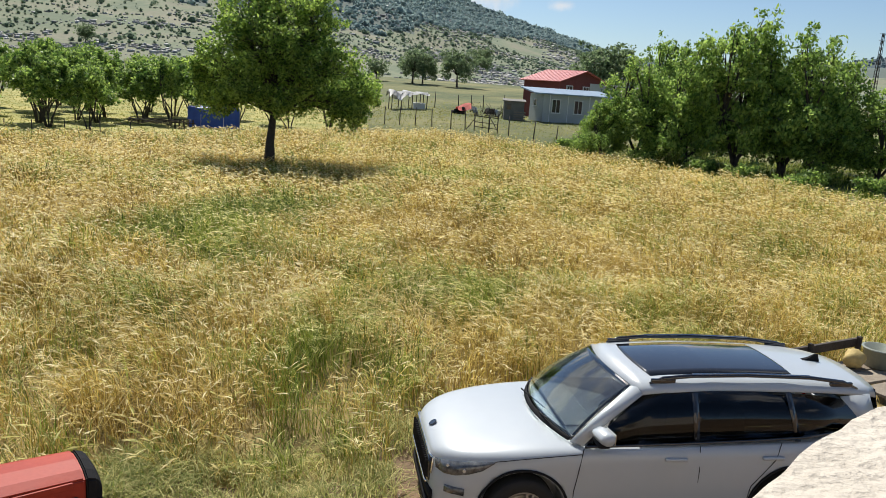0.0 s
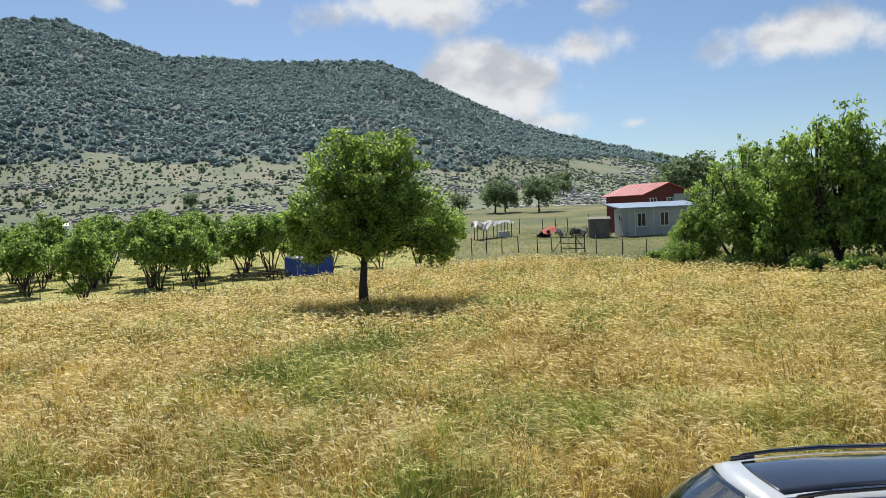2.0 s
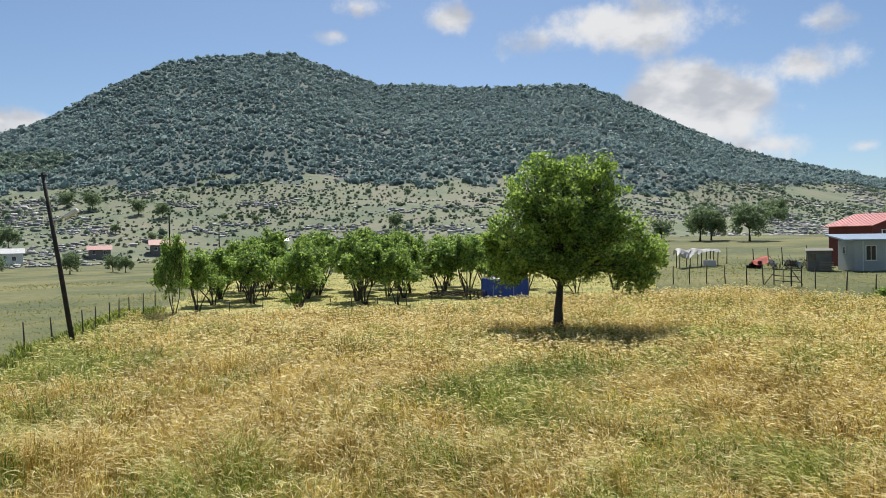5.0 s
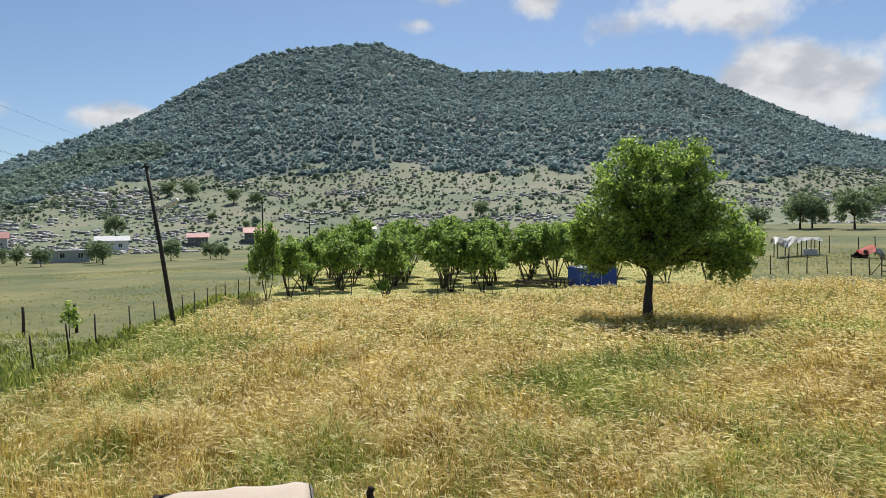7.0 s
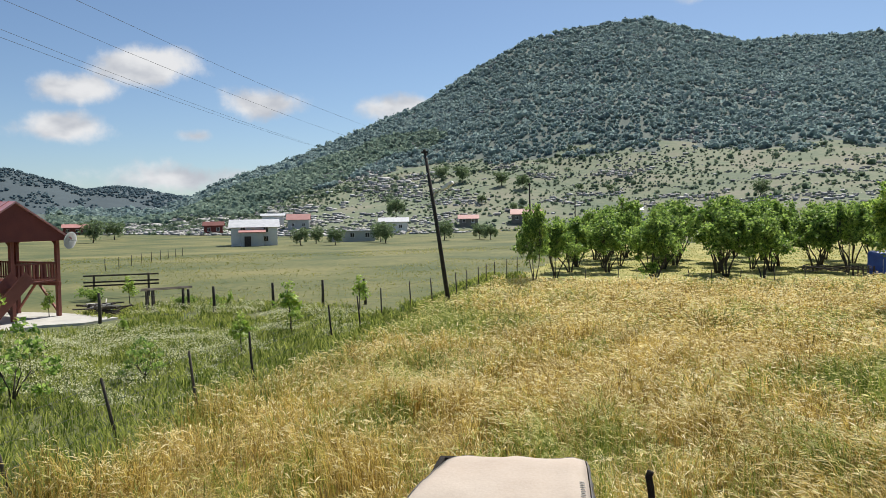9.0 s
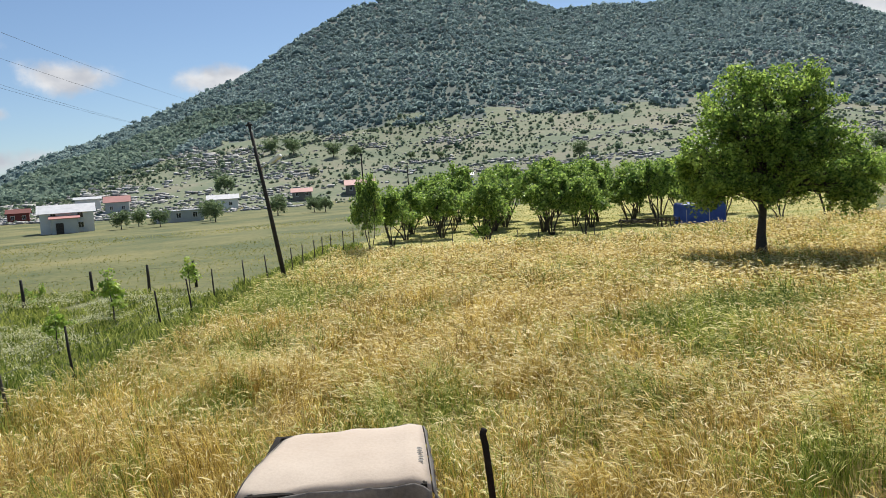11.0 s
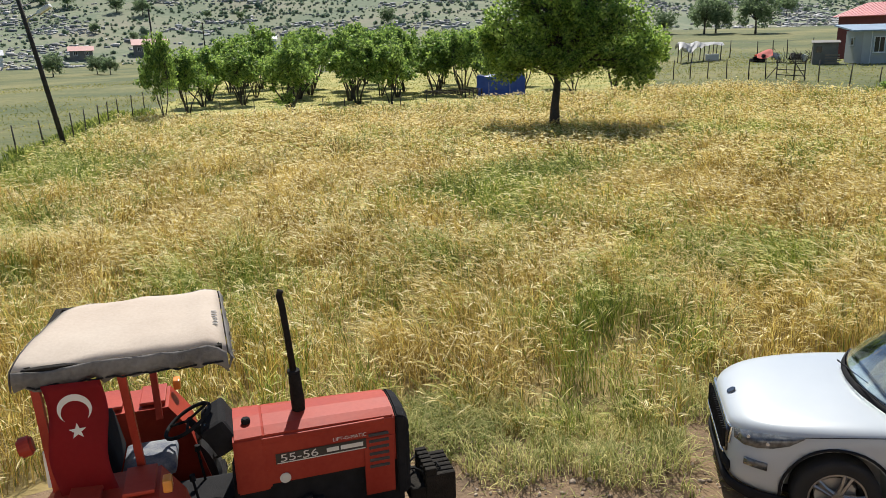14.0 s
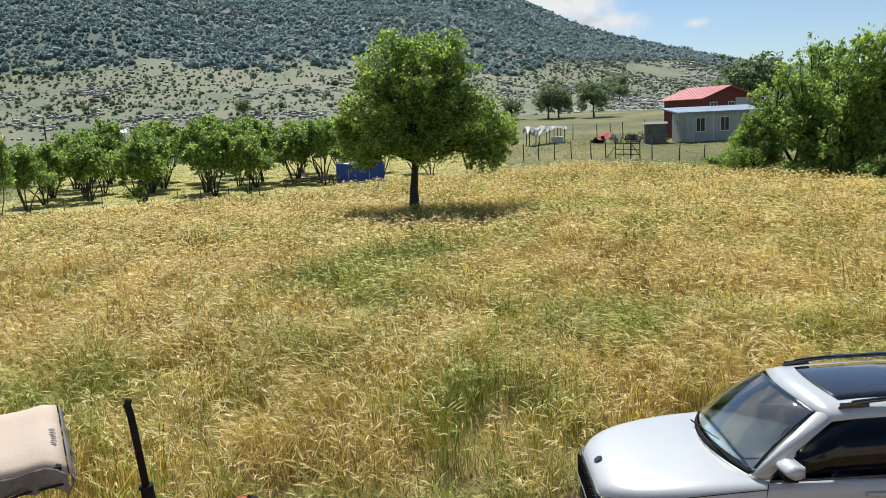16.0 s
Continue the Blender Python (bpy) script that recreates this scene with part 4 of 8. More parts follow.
def right_grove():
    """Broad old trees beside the field, their crowns grown together and low."""
    protos = []
    for k in range(3):
        rng = random.Random(80 + k)
        stems, blobs = [], []
        for s in range((3, 4, 3)[k]):
            a = 6.28 * (s + rng.uniform(-0.25, 0.25)) / 3
            c, d = math.cos(a), math.sin(a)
            stems.append([(0.05 * c, 0.05 * d, -0.1), (0.15 * c, 0.15 * d, 0.6), (0.6 * c, 0.6 * d, 1.3), (1.2 * c, 1.2 * d, 2.3)])
        for n, z0, z1, ring, size in ((12, 1.15, 1.9, 2.7, 0.75), (12, 2.0, 3.2, 2.5, 0.85), (10, 3.3, 4.5, 1.9, 0.8), (6, 4.6, 5.5, 1.1, 0.62)):
            for i in range(n):
                a, q = 6.28 * (i + rng.uniform(-0.35, 0.35)) / n, ring * rng.uniform(0.4, 1.1)
                t = size * rng.uniform(0.65, 1.2)
                blobs.append((q * math.cos(a), q * math.sin(a), rng.uniform(z0, z1), t, t, t * rng.uniform(0.75, 1.1)))
        for i in range(9):
            blobs.append((rng.uniform(-1.5, 1.5), rng.uniform(-1.5, 1.5), rng.uniform(5.0, 6.2), 0.28, 0.28, rng.uniform(0.4, 0.75)))
        protos.append(make_tree("walnut_tree", "broad bushy green fruit tree at the edge of the field", (0, 0, 0), stems, blobs, 930, 22, 0.108, 0.33, M_LEAF4, 90 + k, 0.12, "trees beside the field", twig=0.25))
    rng = random.Random(10)
    used = set()
    for x, y, s, k, up in [(18.9, 49.2, 0.62, 0, 0.66), (21.2, 49.0, 0.95, 1, 1.12), (23.8, 46.6, 1.1, 2, 1.32), (25.9, 44.6, 1.2, 0, 1.54), (28.2, 43.0, 1.2, 1, 1.42), (30.3, 43.2, 1.1, 2, 1.2), (33.2, 40.8, 0.9, 1, 0.95), (25.0, 52.5, 0.95, 2, 1.3), (36.6, 39.5, 0.85, 0, 0.9), (34.5, 48.0, 0.85, 1, 0.95)]:
        m = pose(x, y, ground_z(x, y), 0, 0, rng.uniform(0, 360))
        if k not in used:
            used.add(k)
            protos[k].matrix_basis = m @ Matrix.Diagonal((s, s, up, 1))
        else:
            t = copy_thing(protos[k], m)
            t.scale = (s, s, up)


right_grove()


def far_trees():
    rng = random.Random(31)
    proto = make_tree("field_tree", "rounded dark green tree on the far pasture", (0, 0, 0), [[(0, 0, -0.3), (0.05, 0, 0.9), (0.1, 0, 1.9)]], ball_blobs(rng, 14, 0, 3.4, 3.1, 1.5, 1.15), 180, 22, 0.20, 0.6, M_FARLEAF, 33, 0.16, "trees on the pasture")
    first = True
    hill_spots = []
    for az, el, s in ((38.6, 2.7, 1.15), (37.0, 2.5, 1.25), (34.1, 2.2, 1.05), (32.5, 2.0, 1.0), (28.3, 1.7, 0.5), (26.1, 1.6, 0.5), (33.2, 0.3, 0.55), (35.6, 0.9, 0.6)):
        r = next((q for q in np.arange(150, 500, 2.0) if math.degrees(math.atan2(ground_z(*polar(az, q)) - 4.3, q)) > el), 230.0)
        hill_spots.append((*polar(az, r), s))
    spots = [(17.4, 151, 1.25), (19.6, 152.5, 1.1), (25.6, 147, 1.3), (10.6, 155, 0.8), (39.5, 110, 1.55), (43.2, 113, 1.7), (58, 280, 1.1), (64, 311, 1.5),
             (-97.1, 104.4, 0.75), (-106.5, 113, 0.7), (-93.7, 117.8, 0.75), (-178.9, 89.6, 1.0), (-110.3, 95, 0.62), (-115.1, 103.2, 0.62), *hill_spots,
             (-88, 122, 0.6), (-84, 120, 0.55), (-128, 100, 0.6), (-104, 98, 0.6), (-168, 186, 1.2), (-68, 240, 1.0), (-196, 104, 0.9)]
    for x, y, s in spots:
        m = pose(x, y, ground_z(x, y) - 0.1, 0, 0, rng.uniform(0, 360))
        if first:
            proto.matrix_basis = m @ Matrix.Diagonal((s, s, s, 1))
            first = False
        else:
            t = copy_thing(proto, m)
            t.scale = (s, s, s)


far_trees()


def saplings():
    """Young fruit trees in the meadow: thin stems with arching branches of long drooping leaves; low shrubs elsewhere."""
    rng = random.Random(55)

    def grow(stems, blobs, clusters, per, leaf, cl, label, seed, spots, mat, name, group):
        proto = make_tree(name, label, (0, 0, 0), stems, blobs, clusters, per, leaf, cl, mat, seed, 0.022, group)
        for i, (x, y, s) in enumerate(spots):
            m = pose(x, y, ground_z(x, y), rng.uniform(-4, 4), rng.uniform(-4, 4), rng.uniform(0, 360))
            if i == 0:
                proto.matrix_basis = m @ Matrix.Diagonal((s, s, s, 1))
            else:
                copy_thing(proto, m).scale = (s, s, s)
    fan = [[(0, 0, -0.05), (0.1 * math.cos(a), 0.1 * math.sin(a), 0.35), (0.35 * math.cos(a), 0.35 * math.sin(a), 0.8)] for a in (0.3, 1.7, 2.9, 4.1, 5.4)]
    grow(fan, [(0.75 * math.cos(a) * q, 0.75 * math.sin(a) * q, z, 0.26, 0.26, 0.16) for a, q, z in ((0.3, 1, 0.9), (1.2, 0.8, 1.3), (2.0, 1.1, 0.7), (2.9, 0.9, 1.1), (3.6, 0.6, 1.55), (4.3, 1.1, 0.75), (5.0, 0.8, 1.25), (5.7, 1.0, 0.5), (0.9, 0.3, 1.8), (3.9, 0.4, 0.5))],
         90, 9, 0.085, 0.17, "spreading young fruit bush with drooping green leaves in the meadow", 56, [(-19.4, 7.5, 1.05), (-19.4, 10.9, 0.62), (-17.4, 5.2, 0.7), (-22.0, 6.2, 0.8), (-30.6, 21.0, 0.45)], M_LEAF4, "fruit_bush", "fruit bushes in the meadow")
    grow([[(0, 0, -0.1), (0.03, 0, 0.5), (0.0, 0.04, 1.0)]], [(0.0, 0, 1.15, 0.2, 0.2, 0.24), (0.22, 0.08, 0.85, 0.24, 0.18, 0.14), (-0.24, 0.02, 0.95, 0.24, 0.18, 0.14), (0.04, -0.2, 0.65, 0.2, 0.24, 0.14), (0.02, 0.02, 1.45, 0.1, 0.1, 0.2)],
         44, 9, 0.078, 0.13, "young fruit sapling with bright green leaves in the meadow", 58, [(-19.9, 14.5, 0.98), (-22.3, 18.5, 1.35), (-31.4, 22.4, 0.6), (-36.9, 20.2, 1.05), (-35.2, 15.4, 0.85), (-32.2, 11.9, 1.35), (-26.9, 14.4, 0.55), (-24.9, 24.8, 1.15), (-26.6, 22.0, 0.55)], M_LEAF3, "sapling", "saplings in the meadow")
    grow([[(0, 0, -0.05), (0.02, 0, 0.15), (0.05, 0, 0.3)]], ball_blobs(rng, 6, 0, 0.5, 0.8, 0.35, 0.4), 70, 16, 0.09, 0.25, "low leafy green shrub under the trees", 57,
         [(18.2, 50.5, 1.1), (20.5, 46.0, 1.2), (22.6, 42.6, 1.1), (24.0, 39.6, 1.2), (26.4, 37.4, 1.2), (28.5, 35.0, 1.2), (30.0, 32.0, 1.2), (17.6, 53.0, 0.9), (24.5, 36.0, 1.0), (-34.2, 21.6, 0.6), (-41.0, 20.2, 0.8)], M_LEAF2, "shrub", "shrubs")


saplings()


# ---- scrub and rocks on the hill ----
ICO_PHI = (1 + 5 ** 0.5) / 2
ICO = np.array([(-1, ICO_PHI, 0), (1, ICO_PHI, 0), (-1, -ICO_PHI, 0), (1, -ICO_PHI, 0), (0, -1, ICO_PHI), (0, 1, ICO_PHI), (0, -1, -ICO_PHI), (0, 1, -ICO_PHI), (ICO_PHI, 0, -1), (ICO_PHI, 0, 1), (-ICO_PHI, 0, -1), (-ICO_PHI, 0, 1)]) / 1.902
ICO_TRI = np.array([(0, 11, 5), (0, 5, 1), (0, 1, 7), (0, 7, 10), (0, 10, 11), (1, 5, 9), (5, 11, 4), (11, 10, 2), (10, 7, 6), (7, 1, 8), (3, 9, 4), (3, 4, 2), (3, 2, 6), (3, 6, 8), (3, 8, 9), (4, 9, 5), (2, 4, 11), (6, 2, 10), (8, 6, 7), (9, 8, 1)])


def bush_mesh(name, c, r, sprays, spray, mat, label, rng, squash=0.8):
    """Bushes as uneven lumps, each with a coat of leaf sprays that stand off it."""
    m = len(c)
    ico = ICO[None] * rng.uniform(0.62, 1.1, (m, 12, 1))
    a = rng.uniform(0, 2 * np.pi, m)
    ca, sa = np.cos(a)[:, None], np.sin(a)[:, None]
    ico = np.stack([ico[..., 0] * ca - ico[..., 1] * sa, ico[..., 0] * sa + ico[..., 1] * ca, ico[..., 2] * squash], -1)
    mid = c + np.stack([0 * r, 0 * r, 0.55 * r * squash], -1)
    core = mid[:, None] + ico * (r * 0.88)[:, None, None]
    d = rng.normal(0, 1, (m, sprays, 3)) + [0, -0.25, 0.35]
    d /= np.linalg.norm(d, axis=2, keepdims=True)
    p = mid[:, None] + d * r[:, None, None] * [1, 1, squash] * rng.uniform(0.78, 1.1, (m, sprays, 1))
    nrm = d + rng.normal(0, 0.45, (m, sprays, 3)) + [0, 0, 0.3]
    nrm /= np.linalg.norm(nrm, axis=2, keepdims=True)
    u = np.cross(nrm, rng.normal(0, 1, (m, sprays, 3)))
    u /= np.linalg.norm(u, axis=2, keepdims=True)
    w = np.cross(nrm, u)
    s = r[:, None, None] * rng.uniform(*spray, (m, sprays, 1))
    leaf = np.stack([p - u * s, p + w * s * 0.8 - nrm * s * 0.25, p + u * s, p - w * s * 0.8 - nrm * s * 0.25], 2).reshape(-1, 3)
    tris = (ICO_TRI[None] + 12 * np.arange(m)[:, None, None]).reshape(-1, 3)
    me = strips(name, np.concatenate([core.reshape(-1, 3), leaf]), np.arange(len(leaf)).reshape(-1, 4) + 12 * m, mat, tris=tris)
    return tagged(new(name, me), label, "scrub", kind="stuff")


def hill_cover():
    rng = np.random.default_rng(71)
    big, low, leafy = [], [], []
    for _ in range(76000):
        az, q = rng.uniform(-34, 66), rng.random()
        fo, cr = float(foot(az)), float(crest(az))
        r = math.sqrt((fo * 0.97) ** 2 + q * ((cr * 1.03) ** 2 - (fo * 0.97) ** 2))
        s = (r - fo) / (cr - fo)
        x, y = polar(az, r)
        edge = wood_edge(az, x, y)
        patch = nz(x, y, 0.02, 15) + 0.6 * nz(x, y, 0.07, 16)
        if s > edge:
            bare = nz(x, y, 0.009, 45) + 0.5 * nz(x, y, 0.03, 46)
            if rng.random() < 0.60 + 0.35 * min(1, (s - edge) / 0.12) + 0.45 * patch + 0.25 * bare:
                size = (0.7 + 1.1 * rng.random() ** 1.4) * (0.85 + 0.35 * s) * (1.6 if rng.random() < 0.05 + 0.10 * (s > 0.93) else 1)
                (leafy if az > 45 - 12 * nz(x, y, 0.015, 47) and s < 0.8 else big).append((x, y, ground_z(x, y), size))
        else:
            near = float(smooth01((s + 0.03) / max(0.05, edge)))
            if rng.random() < (0.07 + 0.72 * near ** 1.6) * (1 + 2.6 * patch) * (2.6 if az < -6 else 2.2 if az > 42 else 0.9):
                low.append((x, y, ground_z(x, y), (0.25 + 0.65 * rng.random() ** 2.0) * (2.0 if rng.random() < 0.05 else 1)))
    # rocks: broken slabs in outcrops and ledges that follow the slope's beds
    spots = []
    outcrops = [(25.8, 2.95, 14, 2.0, 150), (37.3, 1.1, 12, 2.6, 150), (20.9, 1.1, 12, 1.6, 90), (17.5, 0.65, 16, 1.8, 130), (41.4, 1.7, 12, 2.0, 90), (27.4, 1.4, 14, 1.3, 90), (22.6, 0.45, 12, 1.8, 90), (33.5, 3.6, 10, 3.0, 80),
                (31, 2.9, 10, 2.0, 60), (12.0, 0.9, 16, 2.0, 110), (5.0, 1.2, 18, 2.5, 130), (0.0, 1.8, 16, 3.0, 120), (-4.0, 1.6, 16, 3.5, 150), (12.0, 2.6, 12, 1.6, 60), (7.0, 3.4, 14, 2.0, 70), (15.5, 2.3, 14, 1.2, 60), (29.5, 0.9, 10, 1.5, 60)]
    for az, el, along, deep, count in outcrops:
        r = next((q for q in np.arange(150, 500, 2.0) if math.degrees(math.atan2(ground_z(*polar(az, q)) - 4.3, q)) > el), 230.0)
        for _ in range(count):
            t, d = rng.normal(0, 0.5) * along, rng.normal(0, 0.5) * deep
            x, y = polar(az + math.degrees(t / r), r + d * 3.0 + 2.5 * math.sin(t * 0.3))
            spots.append((x, y, (0.25 + 0.75 * rng.random() ** 2)))
    for level in (0.0, 0.03, 0.06, 0.09, 0.12, 0.155, 0.19, 0.225, 0.26):
        az = -8.0
        while az < 56:
            fo, cr = float(foot(az)), float(crest(az))
            s = level + 0.012 * nz(az * 3, level * 60, 0.25, 23)
            r = fo + s * (cr - fo)
            x, y = polar(az, r + rng.normal(0, 0.7))
            if nz(x, y, 0.03, 24) + 0.5 * nz(az * 3, level * 90, 0.5, 25) > 0.06:
                spots.append((x, y, rng.uniform(0.2, 0.6)))
                if rng.random() < 0.45:
                    low.append((x, y, ground_z(x, y), rng.uniform(0.3, 0.65)))
            az += rng.uniform(0.12, 0.4)
    for _ in range(60000):
        az = rng.uniform(-34, 64)
        fo, cr = float(foot(az)), float(crest(az))
        s = rng.uniform(-0.04, 1.02)
        r = fo + s * (cr - fo)
        x, y = polar(az, r)
        band = nz(x, y, 0.02, 17) + 0.6 * nz(x, y, 0.06, 18) + 0.8 * nz(s * 60, az * 0.2, 0.5, 22)
        if az < -7:
            p = 0.98 * float(smooth01((band + 0.45) / 0.8)) * (1 - 0.5 * max(0, s - 0.3))
        elif az > 36 and s < 0.36 - 0.01 * max(0, 44 - az) * 2:
            p = 0.85 * float(smooth01((band + 0.3) / 0.6)) * (1.1 if s < 0.06 else 0.9)
        elif s > 0.93 and 19 < az < 32:
            p = 0.35
        elif s > 0.28:
            p = 0.5 * float(smooth01((band - 0.12) / 0.45))
        else:
            p = 0.14 * float(smooth01((band - 0.1) / 0.5))
        if rng.random() < p:
            spots.append((x, y, rng.uniform(0.28, 0.8) * (1 + 0.9 * max(0, s)) * (1.5 if rng.random() < 0.08 else 1) * (0.95 if az < -6 else 1.15 if az > 44 else 1.35 if s > 0.28 else 1.0)))
    low, big, leafy = np.array(low), np.array(big), np.array(leafy)
    bush_mesh("green_scrub", leafy[:, :3], leafy[:, 3], 9, (0.3, 0.6), M_SCRUB3, "fresh green scrub on the hill's low shoulder", rng)
    bush_mesh("hill_scrub", big[:, :3], big[:, 3], 9, (0.3, 0.55), M_SCRUB, "oak scrub covering the limestone hill, its green tinted blue-grey for haze", rng)
    bush_mesh("slope_bushes", low[:, :3], low[:, 3], 9, (0.3, 0.6), M_SCRUB2, "round grey-green bushes dotted over the stony slope", rng)
    far = []
    while len(far) < 5200:
        az, r = rng.choice([rng.uniform(48, 76), rng.uniform(-46, -20)], p=[0.7, 0.3]), rng.uniform(1600, 2320)
        x, y = polar(az, r)
        if nz(x, y, 0.006, 28) + 0.5 * nz(x, y, 0.02, 29) > -0.25:
            far.append((x, y, ground_z(x, y), rng.uniform(3.0, 5.6)))
    far = np.array(far)
    bush_mesh("far_woods", far[:, :3], far[:, 3], 3, (0.3, 0.5), M_FARWOOD, "woods on the far range, distance haze painted into their blue-green", rng, 0.7)
    m = len(spots)
    cube = np.array([(x, y, z) for x in (-1, 1) for y in (-1, 1) for z in (-1, 1)], float)
    faces = np.array([(0, 1, 3, 2), (4, 6, 7, 5), (0, 4, 5, 1), (2, 3, 7, 6), (0, 2, 6, 4), (1, 5, 7, 3)])
    sp = np.array(spots)
    size = sp[:, 2:3]
    dim = np.concatenate([size * rng.uniform(0.7, 1.7, (m, 1)), size * rng.uniform(0.5, 1.1, (m, 1)), size * rng.uniform(0.3, 0.65, (m, 1))], 1)
    v = cube[None] * dim[:, None] * rng.uniform(0.45, 1.0, (m, 8, 3))
    a = np.arctan2(sp[:, 1], sp[:, 0]) + np.pi / 2 + rng.normal(0, 0.5, m)
    ca, sa = np.cos(a)[:, None], np.sin(a)[:, None]
    v = np.stack([v[..., 0] * ca - v[..., 1] * sa, v[..., 0] * sa + v[..., 1] * ca, v[..., 2]], -1)
    rr = np.hypot(sp[:, 0], sp[:, 1])[:, None]
    v[..., 2] += 0.15 * (v[..., 0] * sp[:, :1] + v[..., 1] * sp[:, 1:2]) / rr
    base = np.array([ground_z(x, y) for x, y in sp[:, :2].tolist()])
    v += np.stack([sp[:, 0], sp[:, 1], base + 0.22 * sp[:, 2]], -1)[:, None]
    quads = (faces[None] + 8 * np.arange(m)[:, None, None]).reshape(-1, 4)
    tagged(new("hill_rocks", strips("hill_rocks", v.reshape(-1, 3), quads, M_ROCK)), "pale grey limestone boulders and ledges on the hillside", "rocks", kind="stuff")


hill_cover()


# ---- fences and poles ----
def post_mesh(h, r, seed):
    rng = random.Random(seed)
    bm = bmesh.new()
    tube(bm, [(0, 0, -0.3), (rng.uniform(-.02, .02), rng.uniform(-.02, .02), h * 0.5), (rng.uniform(-.03, .03), 0, h)], [r * 1.1, r, r * 0.85], 7)
    return bm


def run_fence(label, spots, h, r, wires, seed, wire_r=0.004):
    """Posts at spots (x, y, lean along x in degrees) with wires between them."""
    rng = random.Random(seed)
    f = thing("fence", (spots[0][0], spots[0][1], ground_z(*spots[0][:2])), label, "fence")
    inv = f.matrix_basis.inverted()
    shapes = [mesh_of(post_mesh(h, r, seed + k), "post", M_POST, True) for k in range(3)]
    tops = []
    for x, y, lean in spots:
        p = new("post", shapes[rng.randrange(3)])
        p.parent = f
        m = pose(x, y, ground_z(x, y), rng.uniform(-3, 3), lean, rng.uniform(0, 90))
        p.matrix_basis = inv @ m
        tops.append(lambda q, m=m: inv @ m @ Vector((0, 0, h * q)))
    for q in wires:
        pts = []
        for a, b in zip(tops, tops[1:]):
            pts += [a(q), a(q).lerp(b(q), 0.5) - Vector((0, 0, 0.05))]
        bm = bmesh.new()
        tube(bm, pts + [tops[-1](q)], wire_r, 4, cap=False)
        part("wire", bm, M_WIRE, f)
    return f


run_fence("leaning thin dark fence posts with sagging wire beside the wheat", [(-12.8, 4.85, -22), (-14.2, 7.35, -12), (-15.4, 9.9, -6), (-16.7, 12.5, -4), (-19.5, 18.0, -6), (-20.9, 20.8, -5), (-22.2, 23.4, -2), (-23.0, 26.2, -4),
          (-23.5, 28.4, -3), (-24.7, 31.9, -3), (-25.3, 33.6, 1), (-26.4, 36.2, 0), (-27.1, 38.0, 1), (-27.8, 40.0, 0), (-28.9, 43.0, 1), (-30.0, 46.0, 0)], 1.38, 0.033, (0.35, 0.65, 0.93), 3)
run_fence("short dark wooden posts along the meadow behind the fence", [(-31.6, 15.9, 0), (-30.2, 20.6, 1), (-29.4, 23.4, 0), (-28.4, 25.7, 1), (-26.9, 27.2, -2)], 1.3, 0.07, (0.85,), 8)
run_fence("dark wooden posts with wire along the back of the field", [(3.2, 66.5, 0), (5.4, 65.5, 0), (6.6, 64.6, 1), (7.8, 63.6, 0), (9.0, 62.0, 0), (10.4, 61.0, -1), (11.5, 60.6, 0), (13.2, 59.5, 0), (14.6, 58.5, 4), (16.1, 56.6, 1), (17.2, 54.2, 0), (17.9, 51.5, 0), (18.6, 49.0, 0)], 1.5, 0.042, (0.3, 0.6, 0.93), 12, 0.006)
run_fence("thin wire fence of grey posts on the far pasture", [(5.0, 92.0, 0), (9.0, 91.0, 0), (13.2, 90.0, 1), (14.6, 82.0, 0), (16.4, 84.0, 0), (18.2, 86.0, -1), (22.0, 92.0, 0), (26.0, 95.0, 0)], 1.9, 0.05, (0.6, 0.93), 14, 0.006)
run_fence("low row of stakes along the front of the orchard", [(-22.5, 42.2, 0), (-20.8, 43.2, 3), (-18.4, 43.8, -4), (-16.9, 44.6, 2), (-15.6, 45.0, -8), (-14.2, 45.8, 6), (-12.6, 47.0, 0), (-11.2, 48.2, 0)], 0.95, 0.03, (0.8,), 16)
run_fence("far row of pasture stakes with wire before the village", [(-66 - 3.2 * k, 34 + 3.0 * k, (k % 3 - 1) * 2) for k in range(9)], 1.1, 0.035, (0.9,), 18, 0.006)


def gate():
    g = thing("field_gate", (12.2, 60.4, ground_z(12.2, 60.4)), "sagging dark wooden field gate with a diagonal brace", "gate", turn=-30)
    g.scale = (0.75, 0.75, 0.85)
    for x in (0.0, 2.6):
        bm = bmesh.new()
        box(bm, (0.09, 0.09, 1.7), (x, 0, 0.75), bevel=0.01)
        part("gate_post", bm, M_POST, g)
    for z in (0.35, 0.8, 1.35):
        bm = bmesh.new()
        box(bm, (2.5, 0.04, 0.07), (1.3, 0.02, z), (0, 2, 0), bevel=0.006)
        part("rail", bm, M_POST, g)
    for x in (0.9, 1.7):
        bm = bmesh.new()
        box(bm, (0.06, 0.04, 1.2), (x, -0.03, 0.8), bevel=0.006)
        part("upright", bm, M_POST, g)
    bm = bmesh.new()
    box(bm, (0.07, 0.05, 1.6), (2.2, 0, 0.7), (0, -38, 0), bevel=0.006)
    part("brace", bm, M_POST, g)
    bm = bmesh.new()
    box(bm, (0.07, 0.05, 1.7), (-0.5, 0.05, 0.55), (0, 42, 0), bevel=0.006)
    part("brace", bm, M_POST, g)


gate()


